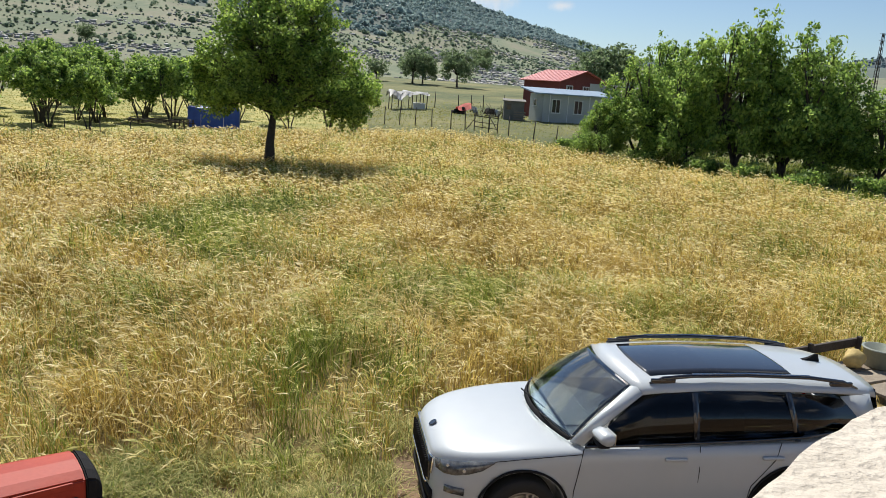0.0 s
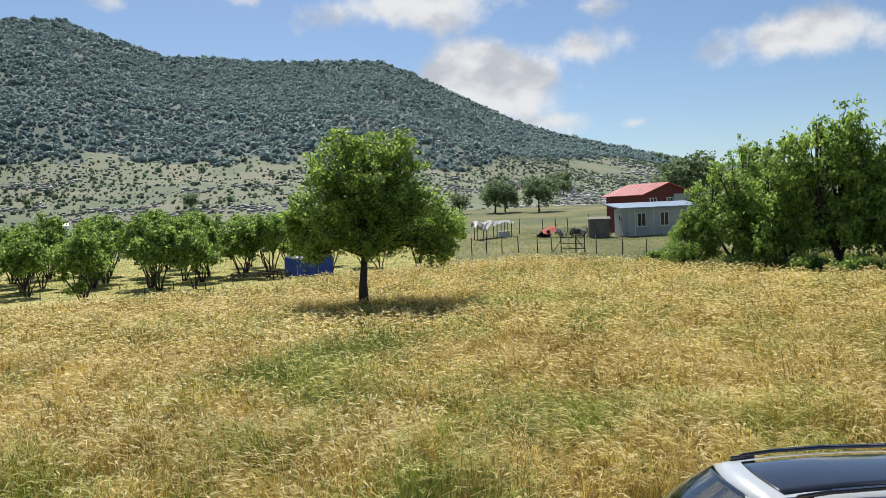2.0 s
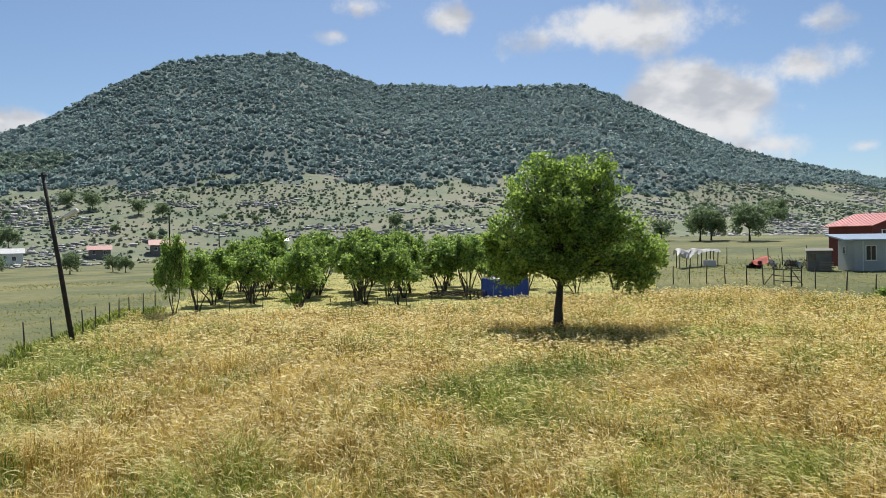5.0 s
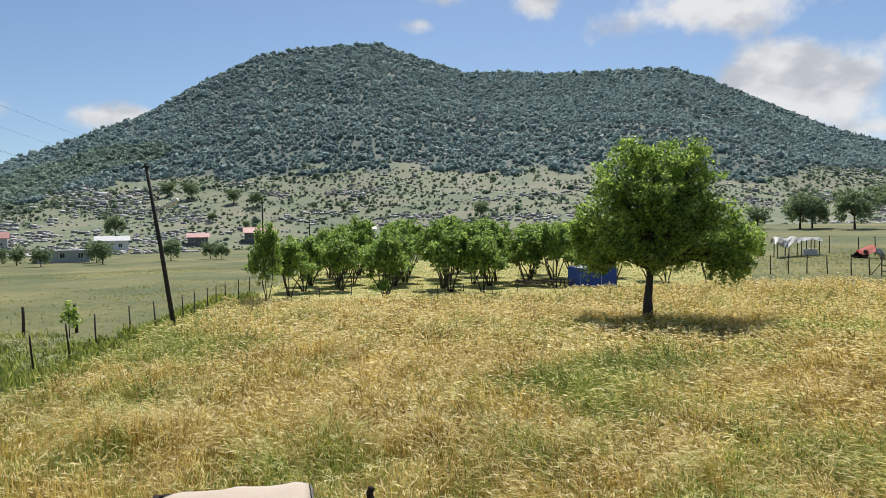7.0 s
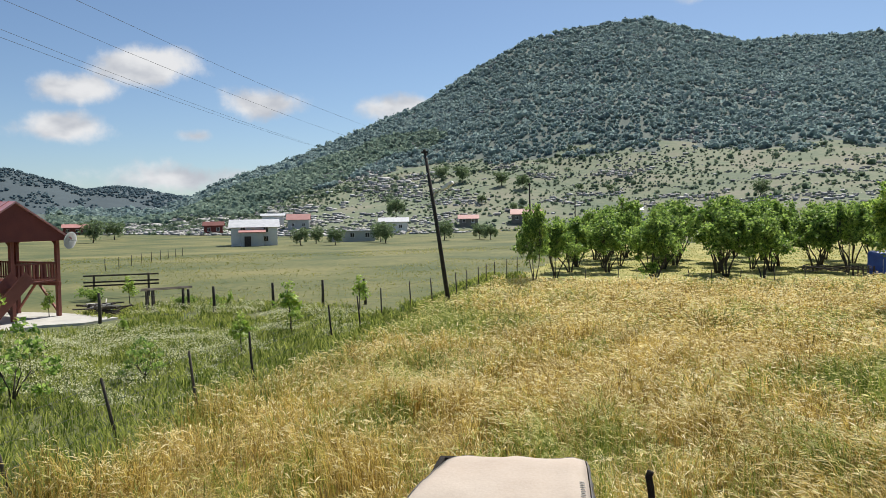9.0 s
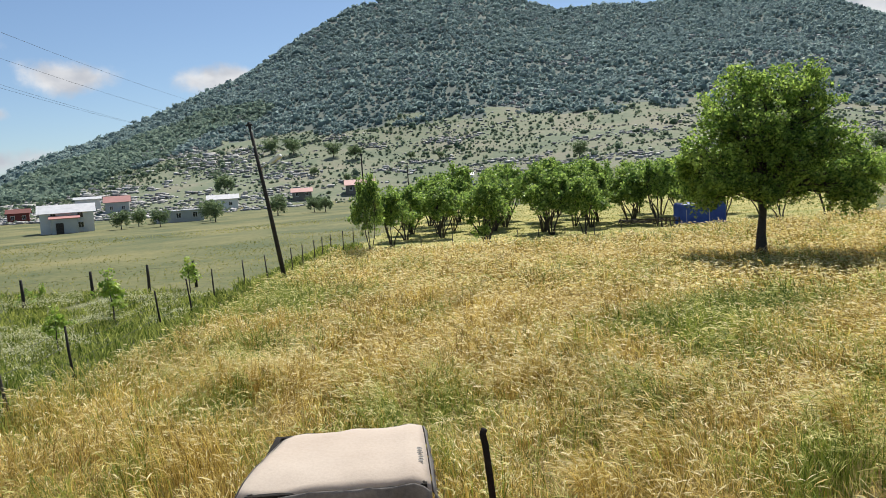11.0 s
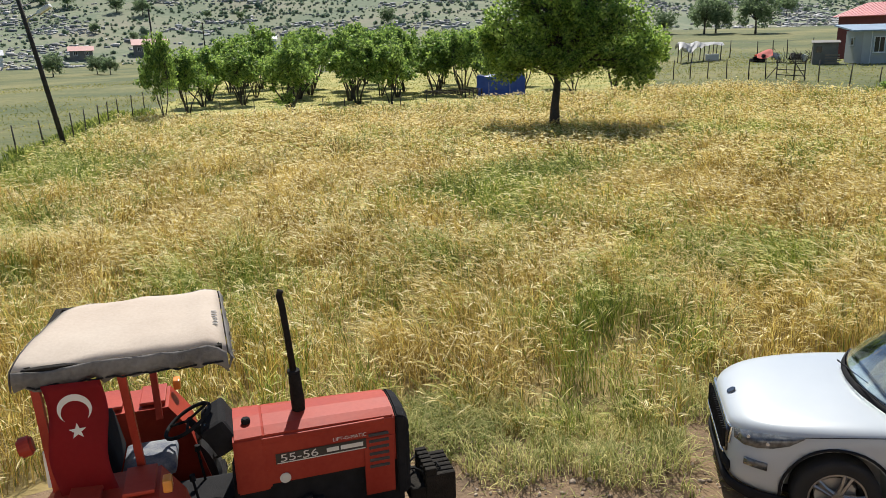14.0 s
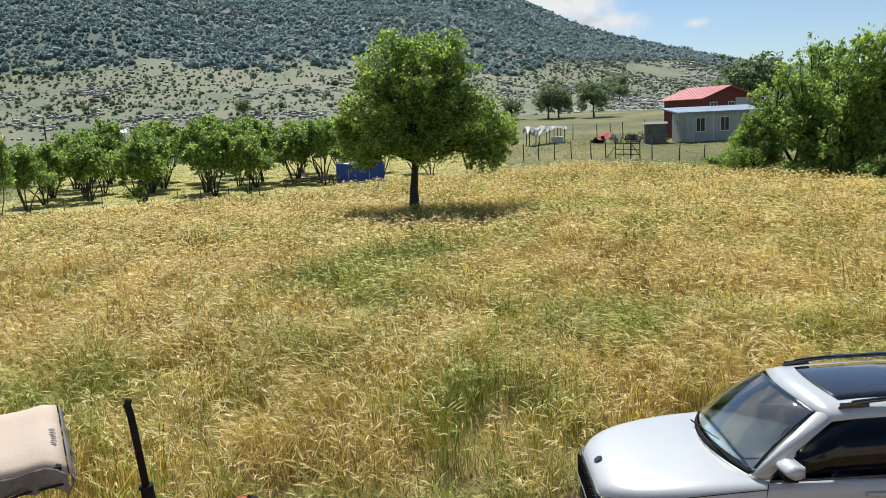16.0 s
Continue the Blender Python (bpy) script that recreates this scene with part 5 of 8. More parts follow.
def utility_pole(at, top, label, lamp):
    p = thing("utility_pole", (*at, ground_z(*at)), label, "pole")
    d = Vector(top) - Vector((*at, 0))
    bm = bmesh.new()
    tube(bm, [(0, 0, -0.4), d * 0.5, d], [0.11, 0.09, 0.07], 10)
    part("shaft", bm, M_POLE, p, smooth=True)
    bm = bmesh.new()
    box(bm, (0.34, 0.10, 0.08), d - Vector((0, 0, 0.12)), bevel=0.01)
    part("crossarm", bm, M_POLE, p)
    for s in (-0.14, 0.14):
        for z in (0.35, 1.1):
            bm = bmesh.new()
            cyl(bm, 0.035, 0.11, d + Vector((s, 0, -z)), n=10, r2=0.022)
            part("insulator", bm, M_WHITE, p)
    if lamp:
        a = d * 0.70
        bm = bmesh.new()
        tube(bm, [a, a + Vector((0.12, 0.04, 0.22)), a + Vector((0.36, 0.12, 0.36)), a + Vector((0.5, 0.16, 0.42))], 0.03, 6)
        arm = part("lamp_arm", bm, M_STEEL, p)
        bm = bmesh.new()
        box(bm, (0.62, 0.26, 0.17), a + Vector((0.74, 0.22, 0.54)), (0, -30, 14), bevel=0.06)
        part("lamp_head", bm, M_WHITE, arm, "pale street lamp head")


utility_pole((-21.6, 27.4), (-22.7, 27.0, 7.45), "leaning dark wooden utility pole with a street lamp arm", True)
utility_pole((-42.3, 67.6), (-42.5, 67.8, 7.7), "dark wooden utility pole behind the orchard", False)
utility_pole((-58, 106), (-58, 106, 7.5), "distant dark wooden utility pole on the pasture", False)


def overhead_line(label, az0, el0, d0, az1, el1, d1, r):
    a, b = sky_way(az0, el0) * d0 + Vector((0, 0, 4.3)), sky_way(az1, el1) * d1 + Vector((0, 0, 4.3))
    a2 = a + (a - b) * 1.2
    bm = bmesh.new()
    tube(bm, [a2.lerp(b, k / 12) - Vector((0, 0, 6 * math.sin(math.pi * k / 12))) for k in range(13)], r, 5)
    tagged(part("power_line", bm, M_WIRE), label, "power line", "power lines")


for az0, el0, az1, el1 in ((68.4, 13.7, 47.7, 5.3), (68.4, 13.2, 47.2, 5.1), (65.3, 14.5, 45.4, 6.0), (61.2, 14.9, 44.1, 6.8)):
    overhead_line("thin dark power line cable crossing the sky", az0, el0 + 0.9, 150, az1, el1, 420, 0.035)


# ---- buildings ----
def window(parent, w, h, at, rot, panes=2, trim=M_WHITE):
    """A framed window set in a wall: frame, sill and panes; it looks along its own -y."""
    m = pose(*at, *rot)
    bm = bmesh.new()
    for sx, sz, cx, cz in ((w + 0.12, 0.07, 0, h / 2), (w + 0.12, 0.07, 0, -h / 2), (0.07, h, -w / 2, 0), (0.07, h, w / 2, 0)):
        box(bm, (sx, 0.09, sz), (cx, 0, cz))
    for k in range(1, panes):
        box(bm, (0.05, 0.07, h), (-w / 2 + w * k / panes, 0, 0))
    f = part("window", bm, trim, parent)
    f.matrix_basis = m
    for k in range(panes):
        bm = bmesh.new()
        box(bm, (w / panes - 0.04, 0.03, h - 0.06), (-w / 2 + w * (k + 0.5) / panes, 0.0, 0))
        part("pane", bm, M_DARKGLASS, f)
    bm = bmesh.new()
    box(bm, (w + 0.2, 0.16, 0.04), (0, -0.06, -h / 2 - 0.05), bevel=0.008)
    part("sill", bm, trim, f)
    return f


def gable_roof(parent, L, W, eave, rise, mat, over=0.4, name="roof", thick=0.08, seams=0.5, along="x"):
    """A gable roof with its ridge along x, centred, from the eaves' height; standing seams on the sheets."""
    bm = bmesh.new()
    hw = W / 2 + over
    drop = rise * over / (W / 2)
    for s in (-1, 1):
        a, b = (0, eave + rise), (s * hw, eave - drop)
        rows = [[(x, p[0], p[1] + t) for x in (-L / 2 - over, L / 2 + over)] for p, t in ((a, 0), (b, 0), (b, thick), (a, thick))]
        r = [[bm.verts.new(p) for p in row] for row in rows]
        for i in range(4):
            q, w = r[i], r[(i + 1) % 4]
            bm.faces.new((q[0], q[1], w[1], w[0]))
        for k in (0, 1):
            bm.faces.new([row[k] for row in r])
    bmesh.ops.recalc_face_normals(bm, faces=bm.faces)
    ob = part(name, bm, mat, parent)
    n, ang = int(L / seams), math.atan2(rise, W / 2)
    rib = bmesh.new()
    box(rib, (0.03, hw / math.cos(ang), 0.035))
    rib = mesh_of(rib, "roof_rib", mat)
    for k in range(2 * (n + 1)):
        s = 1 if k % 2 else -1
        r = new("roof_rib", rib)
        r.parent = ob
        r.matrix_basis = pose(-L / 2 + L * (k // 2) / n, s * hw / 2, eave + rise - (rise + drop) / 2 + thick + 0.01, -s * math.degrees(ang), 0, 0)
    if along == "y":
        ob.matrix_basis = pose(0, 0, 0, 0, 0, 90)
    return ob


def gable_wall(parent, L, W, eave, rise, mat, name="wall"):
    """Walls of a house with its ridge along x: a closed prism."""
    bm = bmesh.new()
    prof = [(-W / 2, -0.4), (W / 2, -0.4), (W / 2, eave), (0, eave + rise), (-W / 2, eave)]
    a, b = [[bm.verts.new((x, y, z)) for y, z in prof] for x in (-L / 2, L / 2)]
    for k in range(5):
        bm.faces.new((a[k], a[(k + 1) % 5], b[(k + 1) % 5], b[k]))
    bm.faces.new(a)
    bm.faces.new(b)
    bmesh.ops.recalc_face_normals(bm, faces=bm.faces)
    return part(name, bm, mat, parent)


def red_house():
    """Red gabled house behind the cabin; its gable end shows beside the long roof slope."""
    x, y = 26.5, 82.4
    h = thing("house", (x, y, ground_z(x, y)), "dark red timber house with a bright red sheet roof", "house", turn=-60)
    gable_wall(h, 5.2, 7.6, 4.0, 1.15, M_REDWALL)
    gable_roof(h, 5.2, 7.6, 4.0, 1.15, M_REDROOF, 0.4)
    window(h, 0.9, 1.1, (2.64, -2.2, 3.0), (0, 0, 90))
    window(h, 0.9, 1.1, (2.64, 0.4, 3.0), (0, 0, 90))
    bm = bmesh.new()
    box(bm, (0.06, 2.6, 1.5), (2.66, 2.3, 3.2), bevel=0.02)
    part("balcony_panel", bm, M_GREYWALL, h)
    bm = bmesh.new()
    box(bm, (2.6, 3.2, 0.1), (2.2, 5.6, 3.9), (0, 0, 0), bevel=0.02)
    part("lean_to_roof", bm, M_GREYSHEET, h)
    for yy in (4.4, 7.0):
        bm = bmesh.new()
        box(bm, (0.12, 0.12, 3.9), (3.3, yy, 1.95))
        part("porch_post", bm, M_POST, h)


def cabin():
    """Prefabricated white cabin with a low blue-grey roof."""
    x, y = 24.3, 73.2
    h = thing("cabin", (x, y, ground_z(x, y)), "white prefabricated cabin with a low blue-grey sheet roof", "cabin", turn=8)
    bm = bmesh.new()
    box(bm, (7.4, 3.2, 2.9), (0, 0, 1.2), bevel=0.02)
    part("wall", bm, M_GREYWALL, h)
    bm = bmesh.new()
    a, b = [(-4.7, -1.95, 2.62), (4.0, -1.95, 2.62), (4.0, 1.95, 3.1), (-4.7, 1.95, 3.1)], 0.12
    lo, hi = [bm.verts.new(p) for p in a], [bm.verts.new((p[0], p[1], p[2] + b)) for p in a]
    bm.faces.new(lo[::-1]), bm.faces.new(hi)
    for k in range(4):
        bm.faces.new((lo[k], lo[(k + 1) % 4], hi[(k + 1) % 4], hi[k]))
    part("roof", bm, M_BLUEROOF, h)
    for xx in (-2.35, 0.0, 2.4):
        window(h, 0.85, 1.25, (xx, -1.63, 1.55), (0, 0, 0))
    for xx in (-3.0, -1.1, 1.2, 3.2):
        bm = bmesh.new()
        box(bm, (0.07, 0.05, 2.6), (xx, -1.62, 1.3))
        part("panel_joint", bm, M_WHITE, h)
    window(h, 0.5, 0.6, (-3.72, 0.2, 1.8), (0, 0, -90), 1)


def coop():
    x, y = 18.2, 71.8
    h = thing("shed", (x, y, ground_z(x, y)), "small grey plywood shed beside the white cabin", "shed", turn=-12)
    bm = bmesh.new()
    box(bm, (1.9, 1.6, 2.0), (0, 0, 0.8), bevel=0.02)
    part("wall", bm, M_SHED, h)
    bm = bmesh.new()
    box(bm, (2.2, 1.9, 0.07), (0, 0, 1.86), (5, 0, 0), bevel=0.01)
    part("roof", bm, M_SHED, h)
    bm = bmesh.new()
    box(bm, (0.42, 0.05, 0.5), (-0.5, -0.81, 1.25))
    part("hatch", bm, M_DARKGLASS, h)
    for k in range(4):
        bm = bmesh.new()
        box(bm, (1.1, 0.06, 0.12), (0.55, -1.15, 0.12 + 0.22 * k), bevel=0.01)
        part("plank", bm, M_WOOD, h)


def tarp_shelter():
    x, y = 9.7, 87.5
    h = thing("shelter", (x, y, ground_z(x, y)), "livestock shelter under a sagging pale grey tarpaulin", "shelter", turn=4)
    for xx in (-2.0, -0.9, 0.3, 1.2, 2.0):
        for yy in (-1.1, 1.1):
            bm = bmesh.new()
            tube(bm, [(xx, yy, -0.2), (xx + 0.05, yy, 1.75)], 0.05, 6)
            part("post", bm, M_POST, h)
    bm = bmesh.new()
    rows = []
    for i in range(15):
        u = -2.3 + 4.6 * i / 14
        sag = 0.28 * math.sin(i * 1.3) * (1 if i < 8 else 0.25)
        rows.append([(u, v, 1.75 + 0.22 * (1 - abs(v) / 1.3) + sag * (0.4 + 0.6 * abs(v)) - (0.5 if abs(v) > 1.25 and i < 8 else 0.05 if abs(v) > 1.25 else 0)) for v in (-1.35, -1.15, -0.5, 0, 0.5, 1.15, 1.35)])
    loft(bm, rows)
    bmesh.ops.solidify(bm, geom=bm.faces[:], thickness=0.03)
    part("tarpaulin", bm, M_GREYSHEET, h, smooth=True)
    t = thing("trough", (10.6, 84.0, ground_z(10.6, 84.0)), "grey-green metal trough beside the shelter", "trough")
    bm = bmesh.new()
    box(bm, (1.3, 0.6, 0.6), (0, 0, 0.45), bevel=0.06)
    part("body", bm, M_GREYSHEET, t)
    bm = bmesh.new()
    box(bm, (1.35, 0.65, 0.08), (0, 0, 0.78), bevel=0.02)
    part("rim", bm, M_STEEL, t)


def junk():
    rng = random.Random(77)
    x, y = 14.7, 78.8
    h = thing("junk_pile", (x, y, ground_z(x, y)), "pile of scrap and boards under a red tarpaulin", "junk pile")
    bm = bmesh.new()
    loft(bm, [[(u, v, 0.95 + 0.25 * math.sin(u * 2.1 + v) - 0.35 * (abs(v) > 0.7)) for v in (-0.9, -0.5, 0, 0.5, 0.9)] for u in np.linspace(-0.8, 0.6, 9)])
    bmesh.ops.solidify(bm, geom=bm.faces[:], thickness=0.03)
    part("tarpaulin", bm, M_REDCLOTH, h, "red tarpaulin", True)
    for k in range(14):
        bm = bmesh.new()
        box(bm, (rng.uniform(0.3, 0.9), rng.uniform(0.2, 0.5), rng.uniform(0.15, 0.6)), (rng.uniform(-1.2, 3.6), rng.uniform(-0.6, 0.6), rng.uniform(0.1, 0.6)), (rng.uniform(-20, 20), rng.uniform(-20, 20), rng.uniform(0, 90)), 0.02)
        part("crate", bm, rng.choice([M_POST, M_GREYWALL, M_WOOD, M_BLACK]), h)


def brush_pile():
    rng = random.Random(78)
    x, y = 17.0, 75.5
    h = thing("brush_pile", (x, y, ground_z(x, y)), "heap of dry cut branches beside the shed", "brush")
    for k in range(46):
        bm = bmesh.new()
        a = Vector((rng.uniform(-2.0, 1.6), rng.uniform(-0.5, 0.5), 0.05))
        b = a + Vector((rng.uniform(-0.8, 0.8), rng.uniform(-0.3, 0.3), rng.uniform(0.3, 1.4)))
        tube(bm, [a, a.lerp(b, 0.5) + Vector((rng.uniform(-0.15, 0.15), 0, 0.1)), b], [0.03, 0.022, 0.012], 4)
        part("branch", bm, M_POST, h)


def lattice_mast():
    """Slim lattice power mast far behind the trees."""
    x, y = 159.7, 205.1
    h = thing("power_mast", (x, y, ground_z(x, y)), "slim dark lattice mast far behind the trees", "mast")
    top = 26.9 - ground_z(x, y)
    leg = lambda s, q, z: Vector((s * (0.62 - 0.4 * z / top), q * (0.62 - 0.4 * z / top), z))
    for s in (-1, 1):
        for q in (-1, 1):
            bm = bmesh.new()
            tube(bm, [leg(s, q, -0.5), leg(s, q, top)], 0.08, 4)
            part("leg", bm, M_POLE, h)
    n = 12
    for k in range(n):
        bm = bmesh.new()
        z0, z1 = top * k / n, top * (k + 1) / n
        for s in (-1, 1):
            tube(bm, [leg(-s, -1, z0), leg(s, -1, z1)], 0.045, 3)
            tube(bm, [leg(-1, -s, z0), leg(-1, s, z1)], 0.045, 3)
        part("brace", bm, M_POLE, h)
    for z in (top - 0.3, top - 2.2):
        bm = bmesh.new()
        box(bm, (2.2, 0.16, 0.16), (0, 0, z))
        part("crossarm", bm, M_STEEL, h)


brush_pile()
lattice_mast()
red_house()
cabin()
coop()
tarp_shelter()
junk()


def blue_stack():
    x, y = -7.9, 59.6
    h = thing("covered_stack", (x, y, ground_z(x, y)), "stack under a bright blue tarpaulin among the orchard trees", "covered stack", turn=6)
    bm = bmesh.new()
    box(bm, (3.7, 2.0, 1.55), (0, 0, 0.72), bevel=0.15)
    bmesh.ops.subdivide_edges(bm, edges=bm.edges[:], cuts=4, use_grid_fill=True)
    for v in bm.verts:
        v.co += Vector((0.06 * nz(v.co.x * 3, v.co.z * 3, 1, 1), 0.08 * nz(v.co.x * 3, v.co.z * 2, 1, 2), 0.10 * nz(v.co.x * 2, v.co.y * 2, 1, 3)))
    part("tarpaulin", bm, M_BLUETARP, h, smooth=True)
    for s in (-0.9, 0.7):
        bm = bmesh.new()
        tube(bm, [(s, -1.03, 0.0), (s, -1.05, 0.7), (s, -0.9, 1.28), (s, 0.9, 1.3), (s, 1.05, 0.6), (s, 1.05, 0.0)], 0.018, 5)
        part("rope", bm, M_WHITE, h)


def pipe_coil():
    x, y = -11.9, 56.2
    h = thing("pipe_coil", (x, y, ground_z(x, y)), "loose coils of dark irrigation pipe on the orchard grass", "pipe coil")
    for k in range(5):
        r = 0.9 + 0.12 * k
        bm = bmesh.new()
        tube(bm, [(r * math.cos(a) * 1.5 + 0.2 * k, r * math.sin(a) * 0.7, 0.18 + 0.25 * abs(math.sin(a * 1.5 + k)) + 0.05 * k) for a in np.linspace(0, 6.28, 28)], 0.028, 6)
        part("hose_loop", bm, M_POLE, h, smooth=True)
    f = thing("picket_panel", (-10.3, 55.6, ground_z(-10.3, 55.6)), "short panel of dark wooden pickets at the orchard", "fence")
    for k in range(6):
        bm = bmesh.new()
        box(bm, (0.10, 0.04, 0.72), (0.3 * k, 0, 0.33), (0, (k % 3 - 1) * 4, 0), bevel=0.01)
        part("picket", bm, M_POST, f)
    bm = bmesh.new()
    box(bm, (1.8, 0.04, 0.06), (0.75, 0.045, 0.42))
    part("rail", bm, M_POST, f)


blue_stack()
pipe_coil()


def far_house(at, turn, L, W, eave, rise, wall, roof, label, storeys=1, flat=False):
    h = thing("house", (*at, ground_z(*at)), label, "house", "village houses", turn)
    if flat:
        bm = bmesh.new()
        box(bm, (L, W, eave + 0.5), (0, 0, eave / 2 - 0.25))
        part("wall", bm, wall, h)
        bm = bmesh.new()
        box(bm, (L + 0.6, W + 0.6, 0.2), (0, 0, eave + 0.1), bevel=0.03)
        part("roof", bm, roof, h)
    else:
        gable_wall(h, L, W, eave, rise, wall)
        gable_roof(h, L, W, eave, rise, roof, 0.5, seams=1.2)
    n = max(2, int(L / 3))
    for s in range(storeys):
        for k in range(n):
            window(h, 0.9, 1.0, (-L / 2 + L * (k + 0.5) / n, -W / 2 - 0.03, 1.35 + 1.75 * s), (0, 0, 0))
        window(h, 0.9, 1.0, (L / 2 + 0.03, 0, 1.35 + 1.75 * s), (0, 0, 90))
    return h


white = far_house((-121.5, 93.0), 52, 8.6, 7.0, 3.7, 1.3, M_WHITE, M_GREYSHEET, "two-storey white village house with a metal roof", 2)
bm = bmesh.new()
box(bm, (5.0, 3.4, 0.12), (-0.4, -4.7, 2.9), (9, 0, 0))
part("annex_roof", bm, M_PINKROOF, white, "faded pinkish annex roof")
bm = bmesh.new()
box(bm, (4.2, 2.8, 2.9), (-0.4, -4.8, 1.25))
part("annex", bm, M_GREYWALL, white, "grey block annex")
bm = bmesh.new()
box(bm, (1.2, 0.08, 2.0), (-1.2, -6.24, 0.9))
part("annex_door", bm, M_POST, white, "dark annex door")
far_house((-203, 140), 52, 5.5, 4.5, 2.7, 1.0, M_REDWALL, M_REDWALL, "small dark red village house far across the pasture")
far_house((-199, 160), 50, 7, 5, 3.6, 0.6, M_WHITE, M_GREYSHEET, "white village house at the hill's foot", 1)
far_house((-184, 158), 46, 6.5, 5, 3.2, 1.5, M_GREYWALL, M_PINKROOF, "village house with a faded red hipped roof")
far_house((-116.5, 115), 42, 9.5, 4.5, 2.2, 0.2, M_GREYWALL, M_GREYSHEET, "long low grey farm building with a flat roof", 1, True)
far_house((-151, 166), 42, 8, 6, 2.8, 1.1, M_WHITE, M_GREYSHEET, "white village house with a pale sheet roof")
far_house((-139, 187), 36, 5.6, 5, 2.2, 1.0, M_SHED, M_PINKROOF, "small village house with a pinkish red roof")
far_house((-127, 201), 34, 9, 6, 2.6, 1.4, M_SHED, M_PINKROOF, "red-roofed village house behind the orchard")
far_house((-99, 218), 26, 5, 4, 2.4, 0.7, M_WHITE, M_WHITE, "pale roofed shed behind the orchard trees")
far_house((-262, 126), 62, 9, 6, 2.6, 1.0, M_REDWALL, M_PINKROOF, "low red-roofed house among far trees")


# ---- pavilion on stilts, rails, log pile ----
def pavilion():
    x, y = -37.4, 13.05
    h = thing("pavilion", (x, y, 0.0), "red-brown timber pavilion on stilts with a gable roof", "pavilion", turn=13)
    W, D, floor, eave = 5.6, 4.4, 1.62, 3.85
    for xx, yy in [(a, b) for a in (-W / 2, 0.0, W / 2) for b in (-D / 2, D / 2)] + [(W / 2, 0.0)]:
        bm = bmesh.new()
        box(bm, (0.17, 0.17, eave + 0.1), (xx, yy, eave / 2), bevel=0.012)
        part("stilt", bm, M_WOODRED, h)
        for s in (-1, 1):
            if abs(xx + s * 0.35) < W / 2 + 0.1:
                bm = bmesh.new()
                box(bm, (0.09, 0.09, 0.75), (xx + s * 0.25, yy, eave - 0.3), (0, s * 45, 0), bevel=0.008)
                part("knee_brace", bm, M_WOODRED, h)
                bm = bmesh.new()
                box(bm, (0.09, 0.09, 1.9), (xx + s * 0.6, yy, floor - 0.75), (0, s * 45, 0), bevel=0.008)
                part("brace", bm, M_WOODRED, h)
    for k in range(16):
        bm = bmesh.new()
        box(bm, (W / 16 - 0.012, D + 0.3, 0.05), (-W / 2 + W * (k + 0.5) / 16, 0, floor + 0.09), bevel=0.004)
        part("floor_board", bm, M_WOODRED, h)
    for yy in (-D / 2, 0, D / 2):
        bm = bmesh.new()
        box(bm, (W + 0.3, 0.12, 0.18), (0, yy, floor - 0.03), bevel=0.01)
        part("joist", bm, M_WOODRED, h)

    def railing(a, b):
        a, b = Vector(a), Vector(b)
        d, ln = (b - a).normalized(), (b - a).length
        turn = math.degrees(math.atan2(d.y, d.x))
        for z in (0.22, 0.92):
            bm = bmesh.new()
            box(bm, (ln, 0.07, 0.07), (*((a + b) / 2).xy, floor + z), (0, 0, turn), 0.008)
            part("rail", bm, M_WOODRED, h)
        n = int(ln / 0.17)
        for k in range(n):
            p = a + d * ln * (k + 0.5) / n
            bm = bmesh.new()
            box(bm, (0.09, 0.03, 0.8), (p.x, p.y, floor + 0.55), (0, 0, turn))
            part("baluster", bm, M_WOODRED, h)

    railing((W / 2, 0.05, 0), (W / 2, D / 2, 0))
    railing((-W / 2, D / 2, 0), (W / 2, D / 2, 0))
    railing((-W / 2, -D / 2, 0), (W / 2, -D / 2, 0))
    bm = bmesh.new()
    box(bm, (0.08, D - 0.1, 1.9), (-1.2, 0, floor + 1.0))
    part("partition", bm, M_REDWALL, h, "dark red boarded partition")
    # gable ends boarded, ridge across the short side
    gable_roof(h, W, D, eave, 1.36, M_PAVROOF, 0.45)
    for s in (-1, 1):
        bm = bmesh.new()
        prof = [(-D / 2 - 0.3, eave - 0.3), (D / 2 + 0.3, eave - 0.3), (D / 2 + 0.3, eave - 0.12), (0, eave + 1.30), (-D / 2 - 0.3, eave - 0.12)]
        a, b = [[bm.verts.new((s * (W / 2 + 0.32) + q, yy, z)) for yy, z in prof] for q in (0, 0.05)]
        for k in range(5):
            bm.faces.new((a[k], a[(k + 1) % 5], b[(k + 1) % 5], b[k]))
        bm.faces.new(a), bm.faces.new(b)
        bmesh.ops.recalc_face_normals(bm, faces=bm.faces)
        part("gable_board", bm, M_REDWALL, h)
    # flight of steps up to the deck
    for k in (0.12, 1.05):
        bm = bmesh.new()
        box(bm, (0.06, 2.9, 0.55), (W / 2 + k, -1.0, floor / 2 + 0.3), (43, 0, 0), 0.008)
        part("stringer", bm, M_WOODRED, h)
    for k in range(8):
        bm = bmesh.new()
        box(bm, (0.95, 0.26, 0.04), (W / 2 + 0.58, -1.85 + 0.235 * k, 0.2 + 0.2 * k), bevel=0.005)
        part("tread", bm, M_WOODRED, h)
    # satellite dish on the corner post
    bm = bmesh.new()
    rows = [[(r * math.cos(a), -0.35 * r * r, r * math.sin(a)) for a in np.linspace(0, 2 * math.pi, 24, endpoint=False)] for r in (0.02, 0.15, 0.28, 0.4)]
    loft(bm, rows, True)
    bmesh.ops.solidify(bm, geom=bm.faces[:], thickness=0.012)
    dish = part("satellite_dish", bm, M_WHITE, h, "white satellite dish", True)
